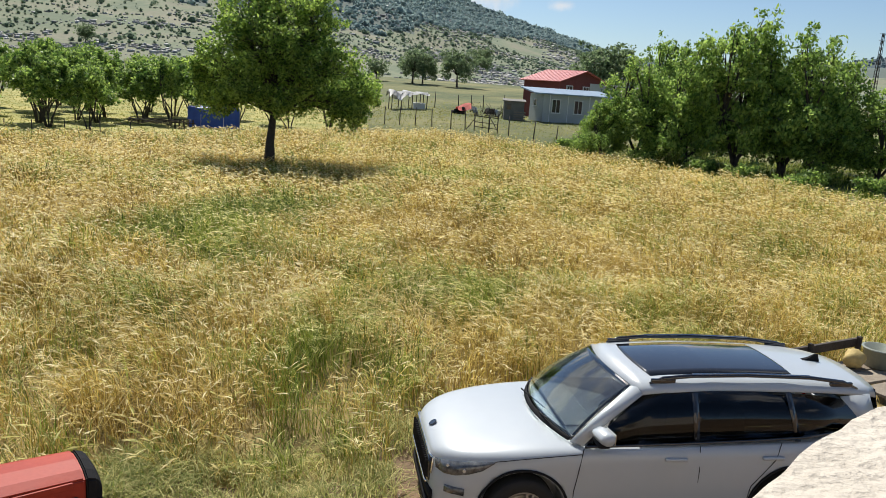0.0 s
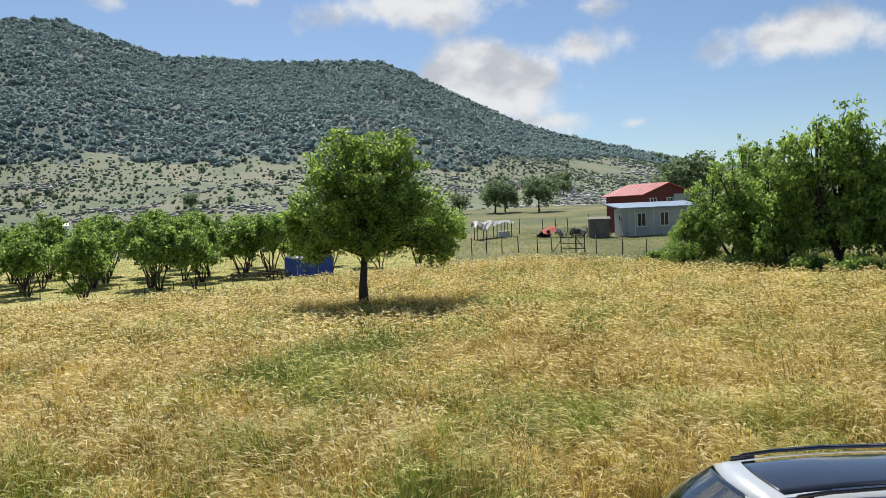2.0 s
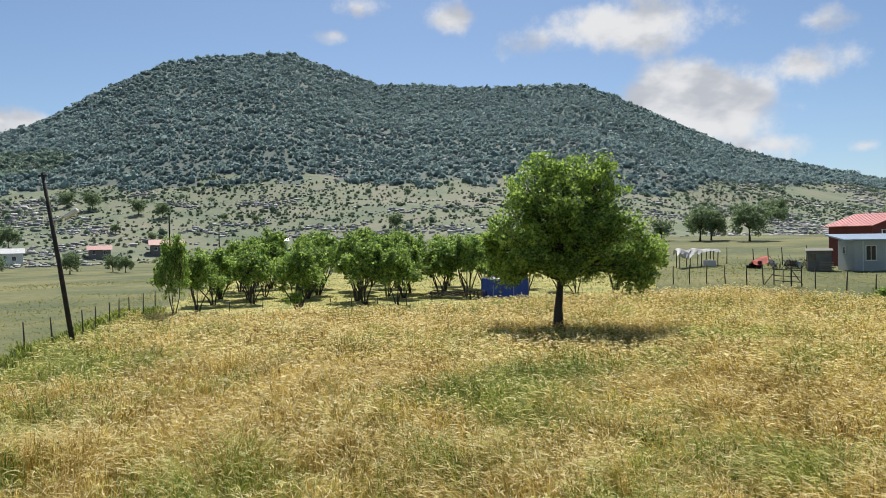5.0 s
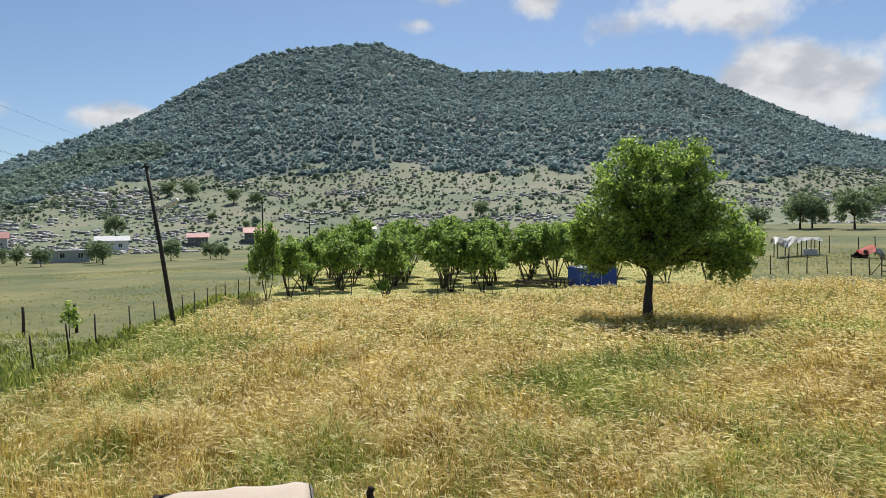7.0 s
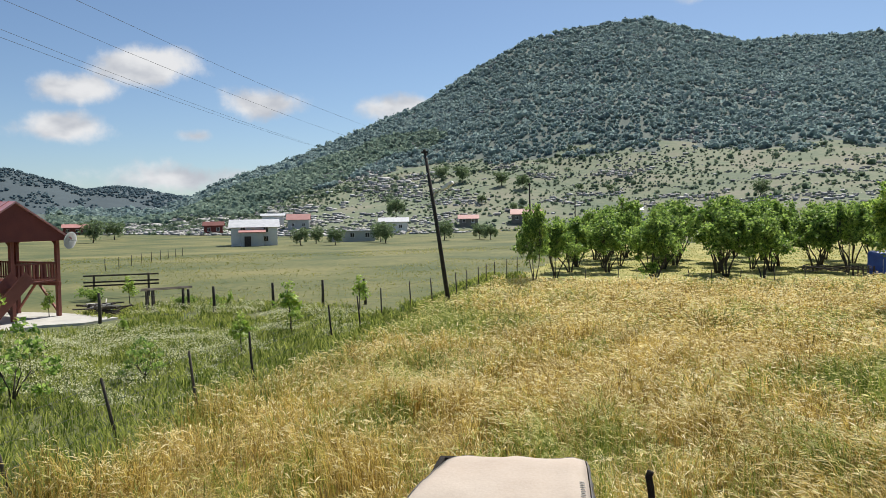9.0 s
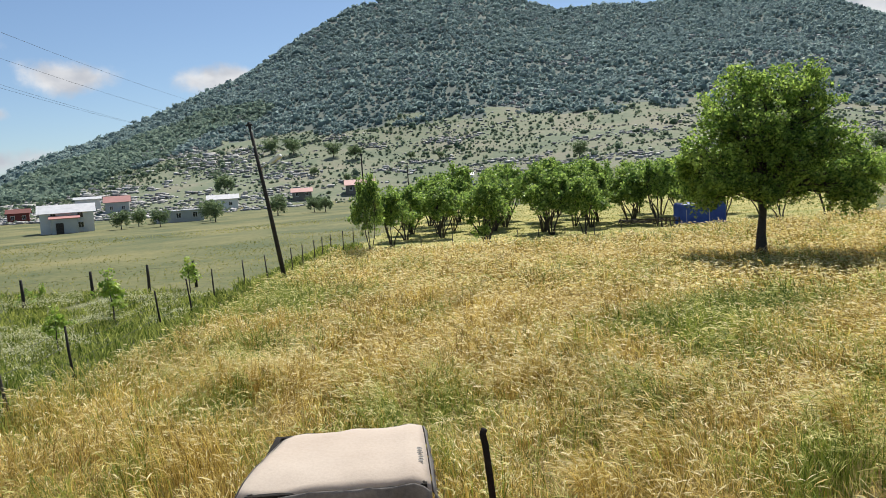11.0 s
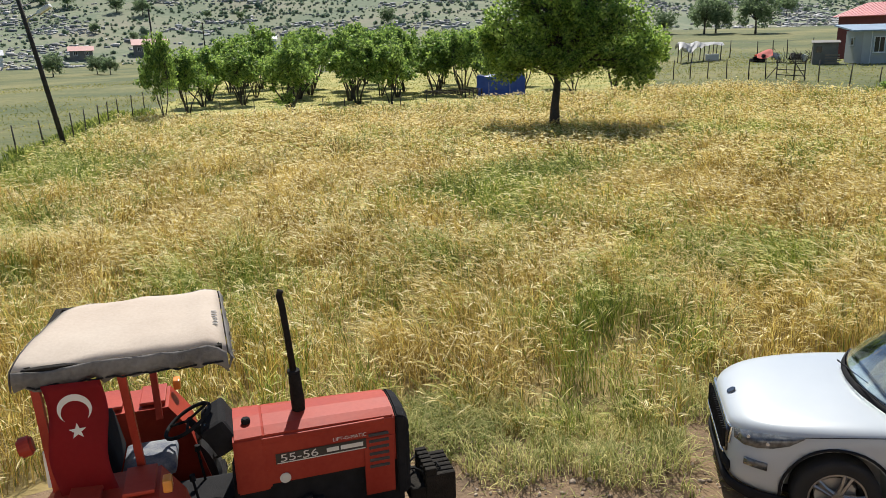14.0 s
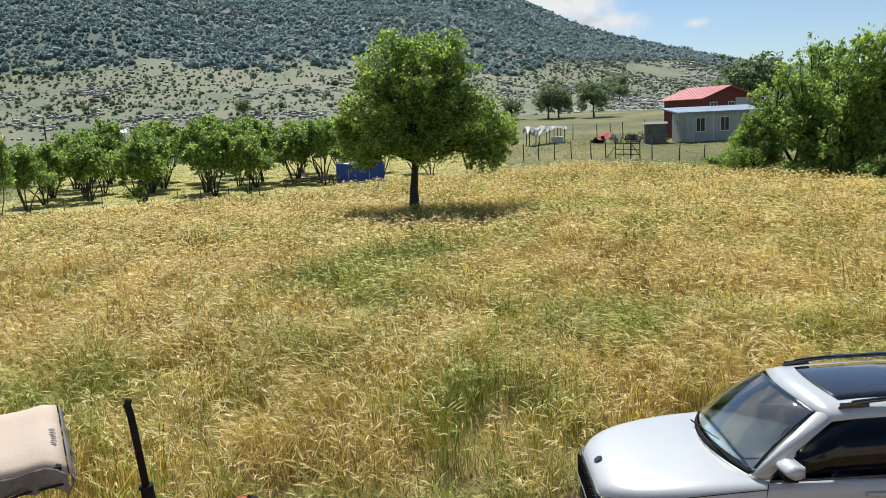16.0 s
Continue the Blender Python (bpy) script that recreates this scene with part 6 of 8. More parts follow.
    dish.matrix_basis = pose(W / 2 + 0.40, D / 2 + 0.35, 3.55, 12, 0, 100)
    bm = bmesh.new()
    tube(bm, [(0, 0, 0), (0, -0.45, 0.05)], 0.012, 5)
    part("feed_arm", bm, M_STEEL, dish)


pavilion()


def slab():
    bm = bmesh.new()
    pts = [(-46.0, 8.0), (-34.0, 9.2), (-31.9, 11.2), (-32.3, 12.7), (-32.5, 13.9), (-31.7, 15.3), (-32.2, 17.0), (-34.1, 16.8), (-36.0, 16.4), (-38.5, 15.4), (-44.5, 15.0), (-48.0, 12.0)]
    lo, hi = [bm.verts.new((x, y, -0.2)) for x, y in pts], [bm.verts.new((x, y, 0.12)) for x, y in pts]
    bm.faces.new(lo[::-1]), bm.faces.new(hi)
    for k in range(len(pts)):
        j = (k + 1) % len(pts)
        bm.faces.new((lo[k], lo[j], hi[j], hi[k]))
    bmesh.ops.recalc_face_normals(bm, faces=bm.faces)
    tagged(part("pavement", bm, M_CONC), "pale concrete slab round the pavilion's foot", "slab", kind="structure")


slab()


def rail_stand(at, turn, L, rails, h, label, name):
    f = thing(name, (*at, ground_z(*at)), label, "rail")
    f.matrix_basis = pose(*at, ground_z(*at), 0, 0, turn)
    for x in (0, L):
        bm = bmesh.new()
        box(bm, (0.11, 0.11, h + 0.2), (x, 0, h / 2 - 0.1), bevel=0.012)
        part("post", bm, M_POST, f)
    for z in rails:
        bm = bmesh.new()
        box(bm, (L + 1.1, 0.06, 0.09), (L / 2, -0.07, z), (0, 0.6, 0), bevel=0.008)
        part("rail", bm, M_POST, f)


rail_stand((-42.0, 20.9), 68, 2.9, (0.72, 0.92, 1.28), 1.34, "dark timber rail fence of two posts and three rails", "rail_fence")


def timber_rack(at, turn, L, W, h):
    """An open frame of short posts with pale poles laid along its top."""
    f = thing("timber_rack", (*at, ground_z(*at)), "open rack of dark posts with pale poles on top", "rack", turn=turn)
    for x in (0.0, 0.28, L - 0.25, L):
        for y in (0.0, W):
            bm = bmesh.new()
            tube(bm, [(x, y, -0.2), (x + 0.02, y, h * 0.5), (x, y + 0.02, h)], [0.06, 0.055, 0.05], 7)
            part("post", bm, M_POST, f)
    for y, z in ((-0.02, h + 0.03), (W * 0.5, h + 0.04), (W + 0.02, h + 0.02)):
        bm = bmesh.new()
        tube(bm, [(-0.25, y, z), (L * 0.5, y + 0.04, z + 0.02), (L + 0.2, y, z + 0.06)], [0.035, 0.03, 0.028], 6)
        part("pole", bm, M_WOOD, f)
    for x in (0.0, L):
        bm = bmesh.new()
        box(bm, (0.06, W + 0.2, 0.06), (x, W / 2, h + 0.0), bevel=0.008)
        part("crossbar", bm, M_WOOD, f)


timber_rack((-34.5, 19.7), 56, 1.95, 0.9, 0.95)


def log_pile():
    rng = random.Random(15)
    f = thing("log_pile", (-34.7, 17.7, ground_z(-34.7, 17.7)), "heap of cut firewood branches, two of them pale", "log pile")
    for k in range(34):
        bm = bmesh.new()
        a, t = rng.uniform(0, 3.14), rng.uniform(-0.25, 0.25)
        ln, r = rng.uniform(0.3, 0.65), rng.uniform(0.03, 0.055)
        c = Vector((rng.uniform(-0.8, 0.8), rng.uniform(-0.6, 0.6), 0.06 + rng.uniform(0, 0.42)))
        d = Vector((math.cos(a), math.sin(a), t)) * ln
        tube(bm, [c - d, c + d], [r, r * 0.8], 6)
        part("log", bm, M_CONC if k % 5 == 0 else M_POST, f)


log_pile()


# ---- the house that the camera looks out from ----
def own_house():
    bm = bmesh.new()
    box(bm, (14, 8.0, 3.0), (0.0, -3.7, 1.5), bevel=0.02)
    tagged(part("wall_lower", bm, M_PLASTER), "plastered lower storey of the viewer's house", "wall", kind="structure")
    bm = bmesh.new()
    box(bm, (14, 0.25, 3.2), (0, -3.0, 4.6), bevel=0.01)
    tagged(part("wall_upper", bm, M_PLASTER), "plastered upper wall behind the terrace", "wall", kind="structure")
    # rough parapet end with a broken edge
    rng = random.Random(4)
    front = [(0.27, 0.62), (0.33, 0.755), (0.41, 0.79), (0.53, 0.85), (0.66, 0.915), (0.74, 0.97), (0.82, 1.03), (0.88, 1.06), (0.94, 1.11), (1.01, 1.17), (1.08, 1.205), (1.15, 1.235), (1.22, 1.27), (1.6, 1.46), (2.4, 1.85)]
    back = [(2.7, 1.4), (1.7, 0.9), (1.1, 0.62), (0.7, 0.45), (0.42, 0.45)]
    pts = [(x + rng.uniform(-.012, .012), y + rng.uniform(-.012, .012)) for x, y in front] + back
    bm = bmesh.new()
    rings = [[bm.verts.new((x, y - 0.02 * (k == 2), z)) for x, y in pts] for k, z in enumerate((2.9, 3.76, 3.8))]
    for a, b in zip(rings, rings[1:]):
        for k in range(len(pts)):
            j = (k + 1) % len(pts)
            bm.faces.new((a[k], a[j], b[j], b[k]))
    bm.faces.new(rings[0][::-1]), bm.faces.new(rings[-1])
    bmesh.ops.triangulate(bm, faces=[f for f in bm.faces if len(f.verts) > 4])
    bmesh.ops.subdivide_edges(bm, edges=bm.edges[:], cuts=3, use_grid_fill=True)
    for v in bm.verts:
        v.co.z += 0.010 * nz(v.co.x * 9, v.co.y * 9, 1, 21)
    bmesh.ops.recalc_face_normals(bm, faces=bm.faces)
    tagged(part("parapet", bm, M_PLASTER, smooth=False), "rough beige plastered parapet with a broken edge", "parapet", kind="structure")
    bm = bmesh.new()
    box(bm, (2.6, 0.5, 0.9), (1.7, 0.55, 2.55), bevel=0.02)
    tagged(part("ledge", bm, M_PLASTER), "plastered ledge under the parapet", "ledge", kind="structure")


own_house()


# ---- white car in the yard ----
M_CARPAINT = material("white_car_paint", (0.43, 0.465, 0.495), (0.46, 0.495, 0.525), 0.35, 1.0, 0, coat=0.6)
M_WINDSHIELD = glass("windshield_glass", (0.42, 0.50, 0.52), 0.03, 2.0)
M_PRIVACY = glass("privacy_glass", (0.035, 0.04, 0.045))
M_GLOSSBLACK = material("gloss_black", (0.012, 0.012, 0.014), (0.02, 0.02, 0.022), 0.12, 6, 0, coat=1.0)
M_RUBBER = material("tyre_rubber", (0.014, 0.014, 0.014), (0.030, 0.028, 0.026), 0.85, 9, 0.3)
M_ALLOY = material("alloy_rim", (0.30, 0.30, 0.31), (0.42, 0.42, 0.42), 0.35, 9, 0.05, metal=0.9)
M_CHROME = material("chrome", (0.75, 0.74, 0.70), (0.85, 0.84, 0.80), 0.12, 9, 0, metal=1.0)
M_LAMP = material("headlamp_lens", (0.015, 0.017, 0.02), (0.16, 0.17, 0.18), 0.08, 22, 0, coat=1.0)
M_LAMPWHITE = material("lamp_reflector", (0.75, 0.77, 0.8), (0.5, 0.52, 0.55), 0.15, 20, 0, metal=0.6)
M_SEAT = material("seat_fabric", (0.10, 0.105, 0.11), (0.17, 0.175, 0.18), 0.9, 9, 0.3)
M_DASH = material("dashboard", (0.03, 0.032, 0.034), (0.05, 0.052, 0.055), 0.7, 9, 0.2)


def lathe(bm, prof, n=32, axis="y"):
    """A closed solid of revolution round y from (radius, y) points."""
    rows = []
    for k in range(n):
        a = 2 * math.pi * k / n
        rows.append([(r * math.cos(a), y, r * math.sin(a)) for r, y in prof])
    rows.append(rows[0])
    verts = [[bm.verts.new(p) for p in row] for row in rows[:-1]]
    verts.append(verts[0])
    for a, b in zip(verts, verts[1:]):
        for k in range(len(prof) - 1):
            bm.faces.new((a[k], a[k + 1], b[k + 1], b[k]))
    bmesh.ops.recalc_face_normals(bm, faces=bm.faces)
    return bm


def baked(ob):
    """Turn modifiers into mesh."""
    me = bpy.data.meshes.new_from_object(ob.evaluated_get(bpy.context.evaluated_depsgraph_get()))
    ob.modifiers.clear()
    ob.data = me
    return ob


ST_X = [0.0, 0.03, 0.10, 0.25, 0.5, 0.9, 1.3, 1.7, 2.2, 2.7, 3.2, 3.7, 4.2, 4.5, 4.66, 4.70]
ST_W = [0.46, 0.60, 0.72, 0.825, 0.89, 0.93, 0.935, 0.935, 0.935, 0.935, 0.935, 0.93, 0.915, 0.88, 0.81, 0.72]
ST_B = [0.36, 0.30, 0.26, 0.23, 0.22, 0.22, 0.22, 0.22, 0.22, 0.22, 0.22, 0.22, 0.24, 0.30, 0.36, 0.42]
ST_S = [0.75, 0.80, 0.84, 0.885, 0.925, 0.968, 1.000, 1.01, 1.015, 1.02, 1.03, 1.045, 1.06, 1.05, 1.0, 0.93]
ST_T = [0.79, 0.845, 0.89, 0.938, 0.982, 1.028, 1.055, 1.04, 1.04, 1.045, 1.05, 1.06, 1.08, 1.07, 1.03, 0.95]


def car_section(x):
    w, b, s, t = (float(np.interp(x, ST_X, q)) for q in (ST_W, ST_B, ST_S, ST_T))
    g = float(np.interp(x, [0, 0.1, 0.25, 0.5, 0.9], [0.80, 0.86, 0.92, 0.97, 1.0]))
    return [(0, b), (0.6 * w, b), (0.90 * w, b + 0.015), (0.985 * w, b + 0.10), (0.995 * w, b + 0.3 * (s - b)), (w, b + 0.62 * (s - b)), (0.985 * g * w, s - 0.07), (0.945 * g * w, s - 0.005), (0.86 * g * w, s + 0.55 * (t - s)), (0.6 * g * w, s + 0.88 * (t - s)), (0, t)]


def car_side(x, z):
    """Half width of the body at a station and height."""
    p = car_section(x)[2:8]
    return float(np.interp(z, [q[1] for q in p], [q[0] for q in p]))


def make_car(at, turn):
    car = thing("car", at, "white sport utility car with a panoramic roof and tinted windows", "car", turn=turn)
    wheels = [(0.87, -0.80), (0.87, 0.80), (3.66, -0.80), (3.66, 0.80)]
    bm = bmesh.new()
    rows = []
    for x in ST_X:
        h = car_section(x)
        rows.append([(x, -y, z) for y, z in h] + [(x, y, z) for y, z in h[-2:0:-1]])
    got = loft(bm, rows, True)
    bm.faces.new(got[0][::-1])
    bm.faces.new(got[-1])
    bmesh.ops.recalc_face_normals(bm, faces=bm.faces)
    body = part("body", bm, M_CARPAINT, car, smooth=True)
    sub = body.modifiers.new("smooth", "SUBSURF")
    sub.levels = sub.render_levels = 2
    cutters = []
    for x, y in wheels:
        bm = bmesh.new()
        cyl(bm, 0.435, 0.5, (x, math.copysign(0.86, y), 0.37), (90, 0, 0), 40)
        c = part("cut", bm, M_BLACK, car)
        cutters.append(c)
        mod = body.modifiers.new("arch", "BOOLEAN")
        mod.object, mod.operation, mod.solver = c, "DIFFERENCE", "EXACT"
    bpy.context.view_layer.update()
    baked(body)
    for c in cutters:
        bpy.data.objects.remove(c, do_unlink=True)

    def skin(name, curves, mat, label="", thick=0.006, sub_level=1, parent=car):
        b2 = bmesh.new()
        loft(b2, curves)
        bmesh.ops.recalc_face_normals(b2, faces=b2.faces)
        bmesh.ops.solidify(b2, geom=b2.faces[:], thickness=thick)
        ob = part(name, b2, mat, parent, label, True)
        return ob

    V = np.linspace(-1, 1, 41)
    base = [(1.14 + 0.20 * v * v, 0.76 * v, 1.085 - 0.03 * v * v) for v in V]
    top = [(1.86 + 0.11 * v * v, 0.585 * v, 1.605 - 0.05 * v * v) for v in V]
    mid = [((a[0] + b[0]) / 2 - 0.02, (a[1] + b[1]) / 2 * 1.01, (a[2] + b[2]) / 2 + 0.035) for a, b in zip(base, top)]
    rows = [[tuple((1 - f) ** 2 * a[i] + 2 * f * (1 - f) * (2 * b[i] - 0.5 * (a[i] + c[i])) + f * f * c[i] for i in range(3)) for a, b, c in zip(base, mid, top)] for f in np.linspace(0, 1, 15)]
    ws = skin("windshield", rows, M_WINDSHIELD, "clear windshield reflecting clouds")
    ws.visible_shadow = False
    frit = [(a[0] * 0.94 + b[0] * 0.06 - 0.010, (a[1] * 0.94 + b[1] * 0.06) * 0.985, a[2] * 0.94 + b[2] * 0.06 + 0.012) for a, b in zip(base, mid)]
    skin("cowl", [[(x - 0.020, y * 0.97, z - 0.010) for x, y, z in base], [(x - 0.006, y * 0.985, z + 0.012) for x, y, z in base], frit], M_BLACK, "black windshield cowl and glass border", 0.004)
    for s in (-0.35, 0.12):
        bm = bmesh.new()
        tube(bm, [(1.15, s + 0.3, 1.095), (1.18, s + 0.02, 1.122), (1.25, s - 0.3, 1.13)], [0.009, 0.007, 0.005], 5)
        part("wiper", bm, M_BLACK, car)

    # roof: rises gently from the windshield, falls to the tail
    def roof_curve(x, drop=0.0):
        zc = float(np.interp(x, [1.86, 2.3, 2.9, 3.5, 4.1, 4.5, 4.76], [1.605, 1.645, 1.665, 1.66, 1.635, 1.60, 1.555]))
        hw = float(np.interp(x, [1.86, 2.4, 3.6, 4.3, 4.76], [0.585, 0.60, 0.60, 0.575, 0.52]))
        pts = []
        for v in (-1.16, -1.08, -1.0, -0.85, -0.6, -0.3, 0, 0.3, 0.6, 0.85, 1.0, 1.08, 1.16):
            fall = 0.045 * min(1, abs(v)) ** 2.5 + (0.03 if abs(v) > 1.05 else 0) + (0.045 if abs(v) > 1.1 else 0)
            bow = 0.11 * min(1.3, v * v) if x < 2.0 else -0.03 * v * v if x > 4.6 else 0
            pts.append((x + bow, hw * v, zc - fall))
        return pts
    skin("roof", [roof_curve(x) for x in (1.87, 2.1, 2.4, 2.8, 3.2, 3.6, 4.0, 4.35, 4.6, 4.76)], M_CARPAINT, thick=0.02)

    def roof_z(x, y):
        c = roof_curve(x)
        return float(np.interp(y, [p[1] for p in c], [p[2] for p in c]))
    skin("panoramic_roof", [[(x + 0.06 * (abs(y) / 0.47) ** 2 * (1 if x < 2.3 else 0), y, roof_z(x, y) + 0.006) for y in np.linspace(-0.47, 0.47, 9)] for x in (2.16, 2.2, 2.6, 2.95, 2.965, 3.4, 3.78, 3.80)], M_GLOSSBLACK, "dark glass panoramic roof", 0.008)
    for s in (-1, 1):
        # side glass, pillars
        low = [(x, s * (0.845 + (0 if x < 3.8 else -0.05 * (x - 3.8))), z) for x, z in ((1.46, 1.03), (1.9, 1.038), (2.6, 1.055), (3.2, 1.075), (3.8, 1.105), (4.48, 1.19))]
        upp = [(x, s * y, z) for x, y, z in ((2.04, 0.675, 1.485), (2.3, 0.69, 1.525), (2.8, 0.70, 1.545), (3.3, 0.70, 1.54), (3.8, 0.69, 1.51), (4.28, 0.665, 1.44))]
        midd = [((a[0] + b[0]) / 2, (a[1] + b[1]) / 2 + s * 0.018, (a[2] + b[2]) / 2) for a, b in zip(low, upp)]
        g = skin("side_window", [low, midd, upp], M_PRIVACY, "dark tinted side windows")
        apil = [[(1.33, s * 0.765, 1.05), (1.62, s * 0.70, 1.31), (1.97, s * 0.585, 1.556)], [(1.36, s * 0.80, 1.055), (1.66, s * 0.735, 1.32), (2.02, s * 0.63, 1.56)], [(1.44, s * 0.845, 1.04), (1.73, s * 0.775, 1.28), (2.06, s * 0.69, 1.50)]]
        skin("windshield_pillar", apil, M_CARPAINT, thick=0.02)
        skin("rear_pillar", [[(4.26, s * 0.665, 1.47), (4.37, s * 0.73, 1.30), (4.46, s * 0.80, 1.12), (4.5, s * 0.86, 1.02)], [(4.62, s * 0.62, 1.48), (4.68, s * 0.66, 1.30), (4.70, s * 0.71, 1.12), (4.68, s * 0.76, 1.0)]], M_CARPAINT, thick=0.02)
        skin("belt_trim", [[(x, s * (abs(y) + 0.012), z - 0.012) for x, y, z in low], [(x, s * (abs(y) + 0.008), z + 0.012) for x, y, z in low]], M_GLOSSBLACK, "", 0.01)
        for x0, x1 in ((2.62, 2.60), (3.72, 3.62)):
            skin("door_pillar", [[(x + d, s * (y + 0.004), z) for x, y, z in ((x0, 0.848, 1.06), (x0 * 0.5 + x1 * 0.5, 0.79, 1.30), (x1, 0.70, 1.53))] for d in (-0.03, 0.03)], M_GLOSSBLACK)
        # roof rail
        bm = bmesh.new()
        rail = [(x, s * 0.60, roof_z(x, s * 0.585) + h) for x, h in ((2.16, -0.005), (2.3, 0.035), (2.6, 0.05), (3.2, 0.052), (3.9, 0.05), (4.3, 0.035), (4.48, -0.005))]
        tube(bm, rail, [0.012, 0.022, 0.022, 0.022, 0.022, 0.022, 0.012], 8)
        for x in (2.3, 4.28):
            box(bm, (0.26, 0.035, 0.05), (x, s * 0.60, roof_z(x, s * 0.585) + 0.008), bevel=0.012)
        rr = part("roof_rail", bm, M_GLOSSBLACK, car, smooth=True)
        bm = bmesh.new()
        tube(bm, [(x, s * 0.60, z + 0.017) for x, _, z in rail[2:5]], 0.012, 6)
        part("rail_strip", bm, M_CHROME, rr, "bright metal strip")
        # mirror
        mz = 1.18 if s < 0 else 1.01
        bm = bmesh.new()
        box(bm, (0.15, 0.25, 0.125), (1.60, s * 0.93, mz), (0, 0, -s * 8), 0.058)
        for v in bm.verts:
            if v.co.x < 1.58:
                v.co.z = mz + (v.co.z - mz) * 0.7
        mi = part("side_mirror", bm, M_CARPAINT, car, smooth=True)
        bm = bmesh.new()
        box(bm, (0.12, 0.22, 0.05), (1.60, s * 0.89, mz - 0.075), bevel=0.02)
        part("mirror_base", bm, M_BLACK, mi)
        bm = bmesh.new()
        box(bm, (0.008, 0.20, 0.11), (1.677, s * 0.92, mz), (0, 0, -s * 8), 0.003)
        part("mirror_glass", bm, M_CHROME, mi)
        # door seams, handles, sill, arches
        for pts in ([(1.44, 1.03), (1.40, 0.85), (1.36, 0.6), (1.37, 0.36)], [(2.64, 1.04), (2.64, 0.8), (2.64, 0.36)], [(3.52, 1.06), (3.46, 0.9), (3.22, 0.62), (3.18, 0.36)]):
            bm = bmesh.new()
            tube(bm, [(x, s * (car_side(x, z) + 0.001), z) for x, z in pts], 0.0045, 4)
            part("door_seam", bm, M_BLACK, car)
        bm = bmesh.new()
        tube(bm, [(x, s * (car_side(x, z) + 0.0), z) for x, z in ((0.58, 0.885), (0.9, 0.935), (1.42, 0.975))], 0.004, 4)
        part("bonnet_seam", bm, M_BLACK, car)
        for x in (2.38, 3.42):
            bm = bmesh.new()
            box(bm, (0.23, 0.035, 0.035), (x, s * (car_side(x, 0.93) + 0.016), 0.925), bevel=0.014)
            part("door_handle", bm, M_CARPAINT, car, smooth=True)
        bm = bmesh.new()
        box(bm, (2.2, 0.05, 0.13), (2.27, s * 0.915, 0.265), bevel=0.02)
        part("sill", bm, M_BLACK, car, "black plastic sill")
        for wx in (0.87, 3.66):
            bm = bmesh.new()
            arc = [(wx + 0.455 * math.cos(a), s * (car_side(wx + 0.455 * math.cos(a), 0.37 + 0.455 * math.sin(a)) + 0.004), 0.37 + 0.455 * math.sin(a)) for a in np.linspace(-0.25, math.pi + 0.25, 24)]
            tube(bm, arc, 0.014, 6)
            part("arch_trim", bm, M_BLACK, car, "black plastic wheel arch trim", True)
        # headlamp, fog lamp
        xs = [0.055, 0.12, 0.22, 0.34, 0.46, 0.58]
        zt, zb = [0.775, 0.805, 0.832, 0.855, 0.874, 0.890], [0.70, 0.695, 0.712, 0.745, 0.795, 0.878]
        skin("headlamp", [[(x, s * (car_side(x, z) + 0.012), z) for x, z in zip(xs, q)] for q in (zb, [(a + b) / 2 for a, b in zip(zt, zb)], zt)], M_LAMP, "dark angular headlamp", 0.02)
        for x in (0.16, 0.30):
            bm = bmesh.new()
            cyl(bm, 0.017, 0.012, (x, s * (car_side(x, 0.77) + 0.012), 0.77), (90, 0, s * 25), 14)
            part("projector", bm, M_LAMPWHITE, car, "bright lamp projector")
        skin("fog_lamp", [[(x, s * (car_side(x, z) + 0.010), z) for x in (0.12, 0.2, 0.3)] for z in (0.53, 0.565, 0.60)], M_LAMP, "slim fog lamp", 0.015)

    def nose(y):
        return float(np.interp(abs(y), [0, 0.25, 0.46, 0.60, 0.72, 0.825, 0.89], [0, 0, 0.0, 0.03, 0.10, 0.25, 0.5]))
    Y = np.linspace(-0.9, 0.9, 25)
    skin("lower_bumper", [[(nose(y) - d, y * 1.012, z) for y in Y] for z, d in ((0.20, -0.03), (0.23, 0.012), (0.29, 0.018), (0.315, 0.006))], M_BLACK, "black plastic lower bumper", 0.03)
    YI = np.linspace(-0.60, 0.60, 15)
    skin("air_intake", [[(nose(y) - 0.012, y, z) for y in YI] for z in (0.36, 0.40, 0.46)], M_BLACK, "black lower air intake", 0.02)
    YG = np.linspace(-0.52, 0.52, 15)
    grille = skin("grille", [[(nose(y) - 0.012 + (0.02 if z > 0.74 else 0), y, z) for y in YG] for z in (0.52, 0.62, 0.70, 0.765)], M_GLOSSBLACK, "black grille with upright slats", 0.02)
    for k in range(21):
        y = -0.48 + 0.048 * k
        bm = bmesh.new()
        box(bm, (0.03, 0.012, 0.19), (nose(y) - 0.022, y, 0.635), bevel=0.003)
        part("slat", bm, M_BLACK, grille)
    bm = bmesh.new()
    tube(bm, [(nose(y) - 0.03, y, 0.515) for y in YG] + [(nose(0.55) + 0.0, 0.545, 0.62), (nose(0.55) + 0.02, 0.53, 0.77)] + [(nose(y) + 0.012, y, 0.778) for y in YG[::-1]] + [(nose(0.55) + 0.02, -0.53, 0.77), (nose(0.55) + 0.0, -0.545, 0.62)], 0.013, 6)
    part("grille_surround", bm, M_CHROME, grille, "chrome grille surround", True)
    bm = bmesh.new()
    cyl(bm, 0.045, 0.012, (0.10, 0, 0.895), (0, -32, 0), 20, bevel=0.003)
    part("badge", bm, M_GLOSSBLACK, car, "round dark badge")
    bm = bmesh.new()
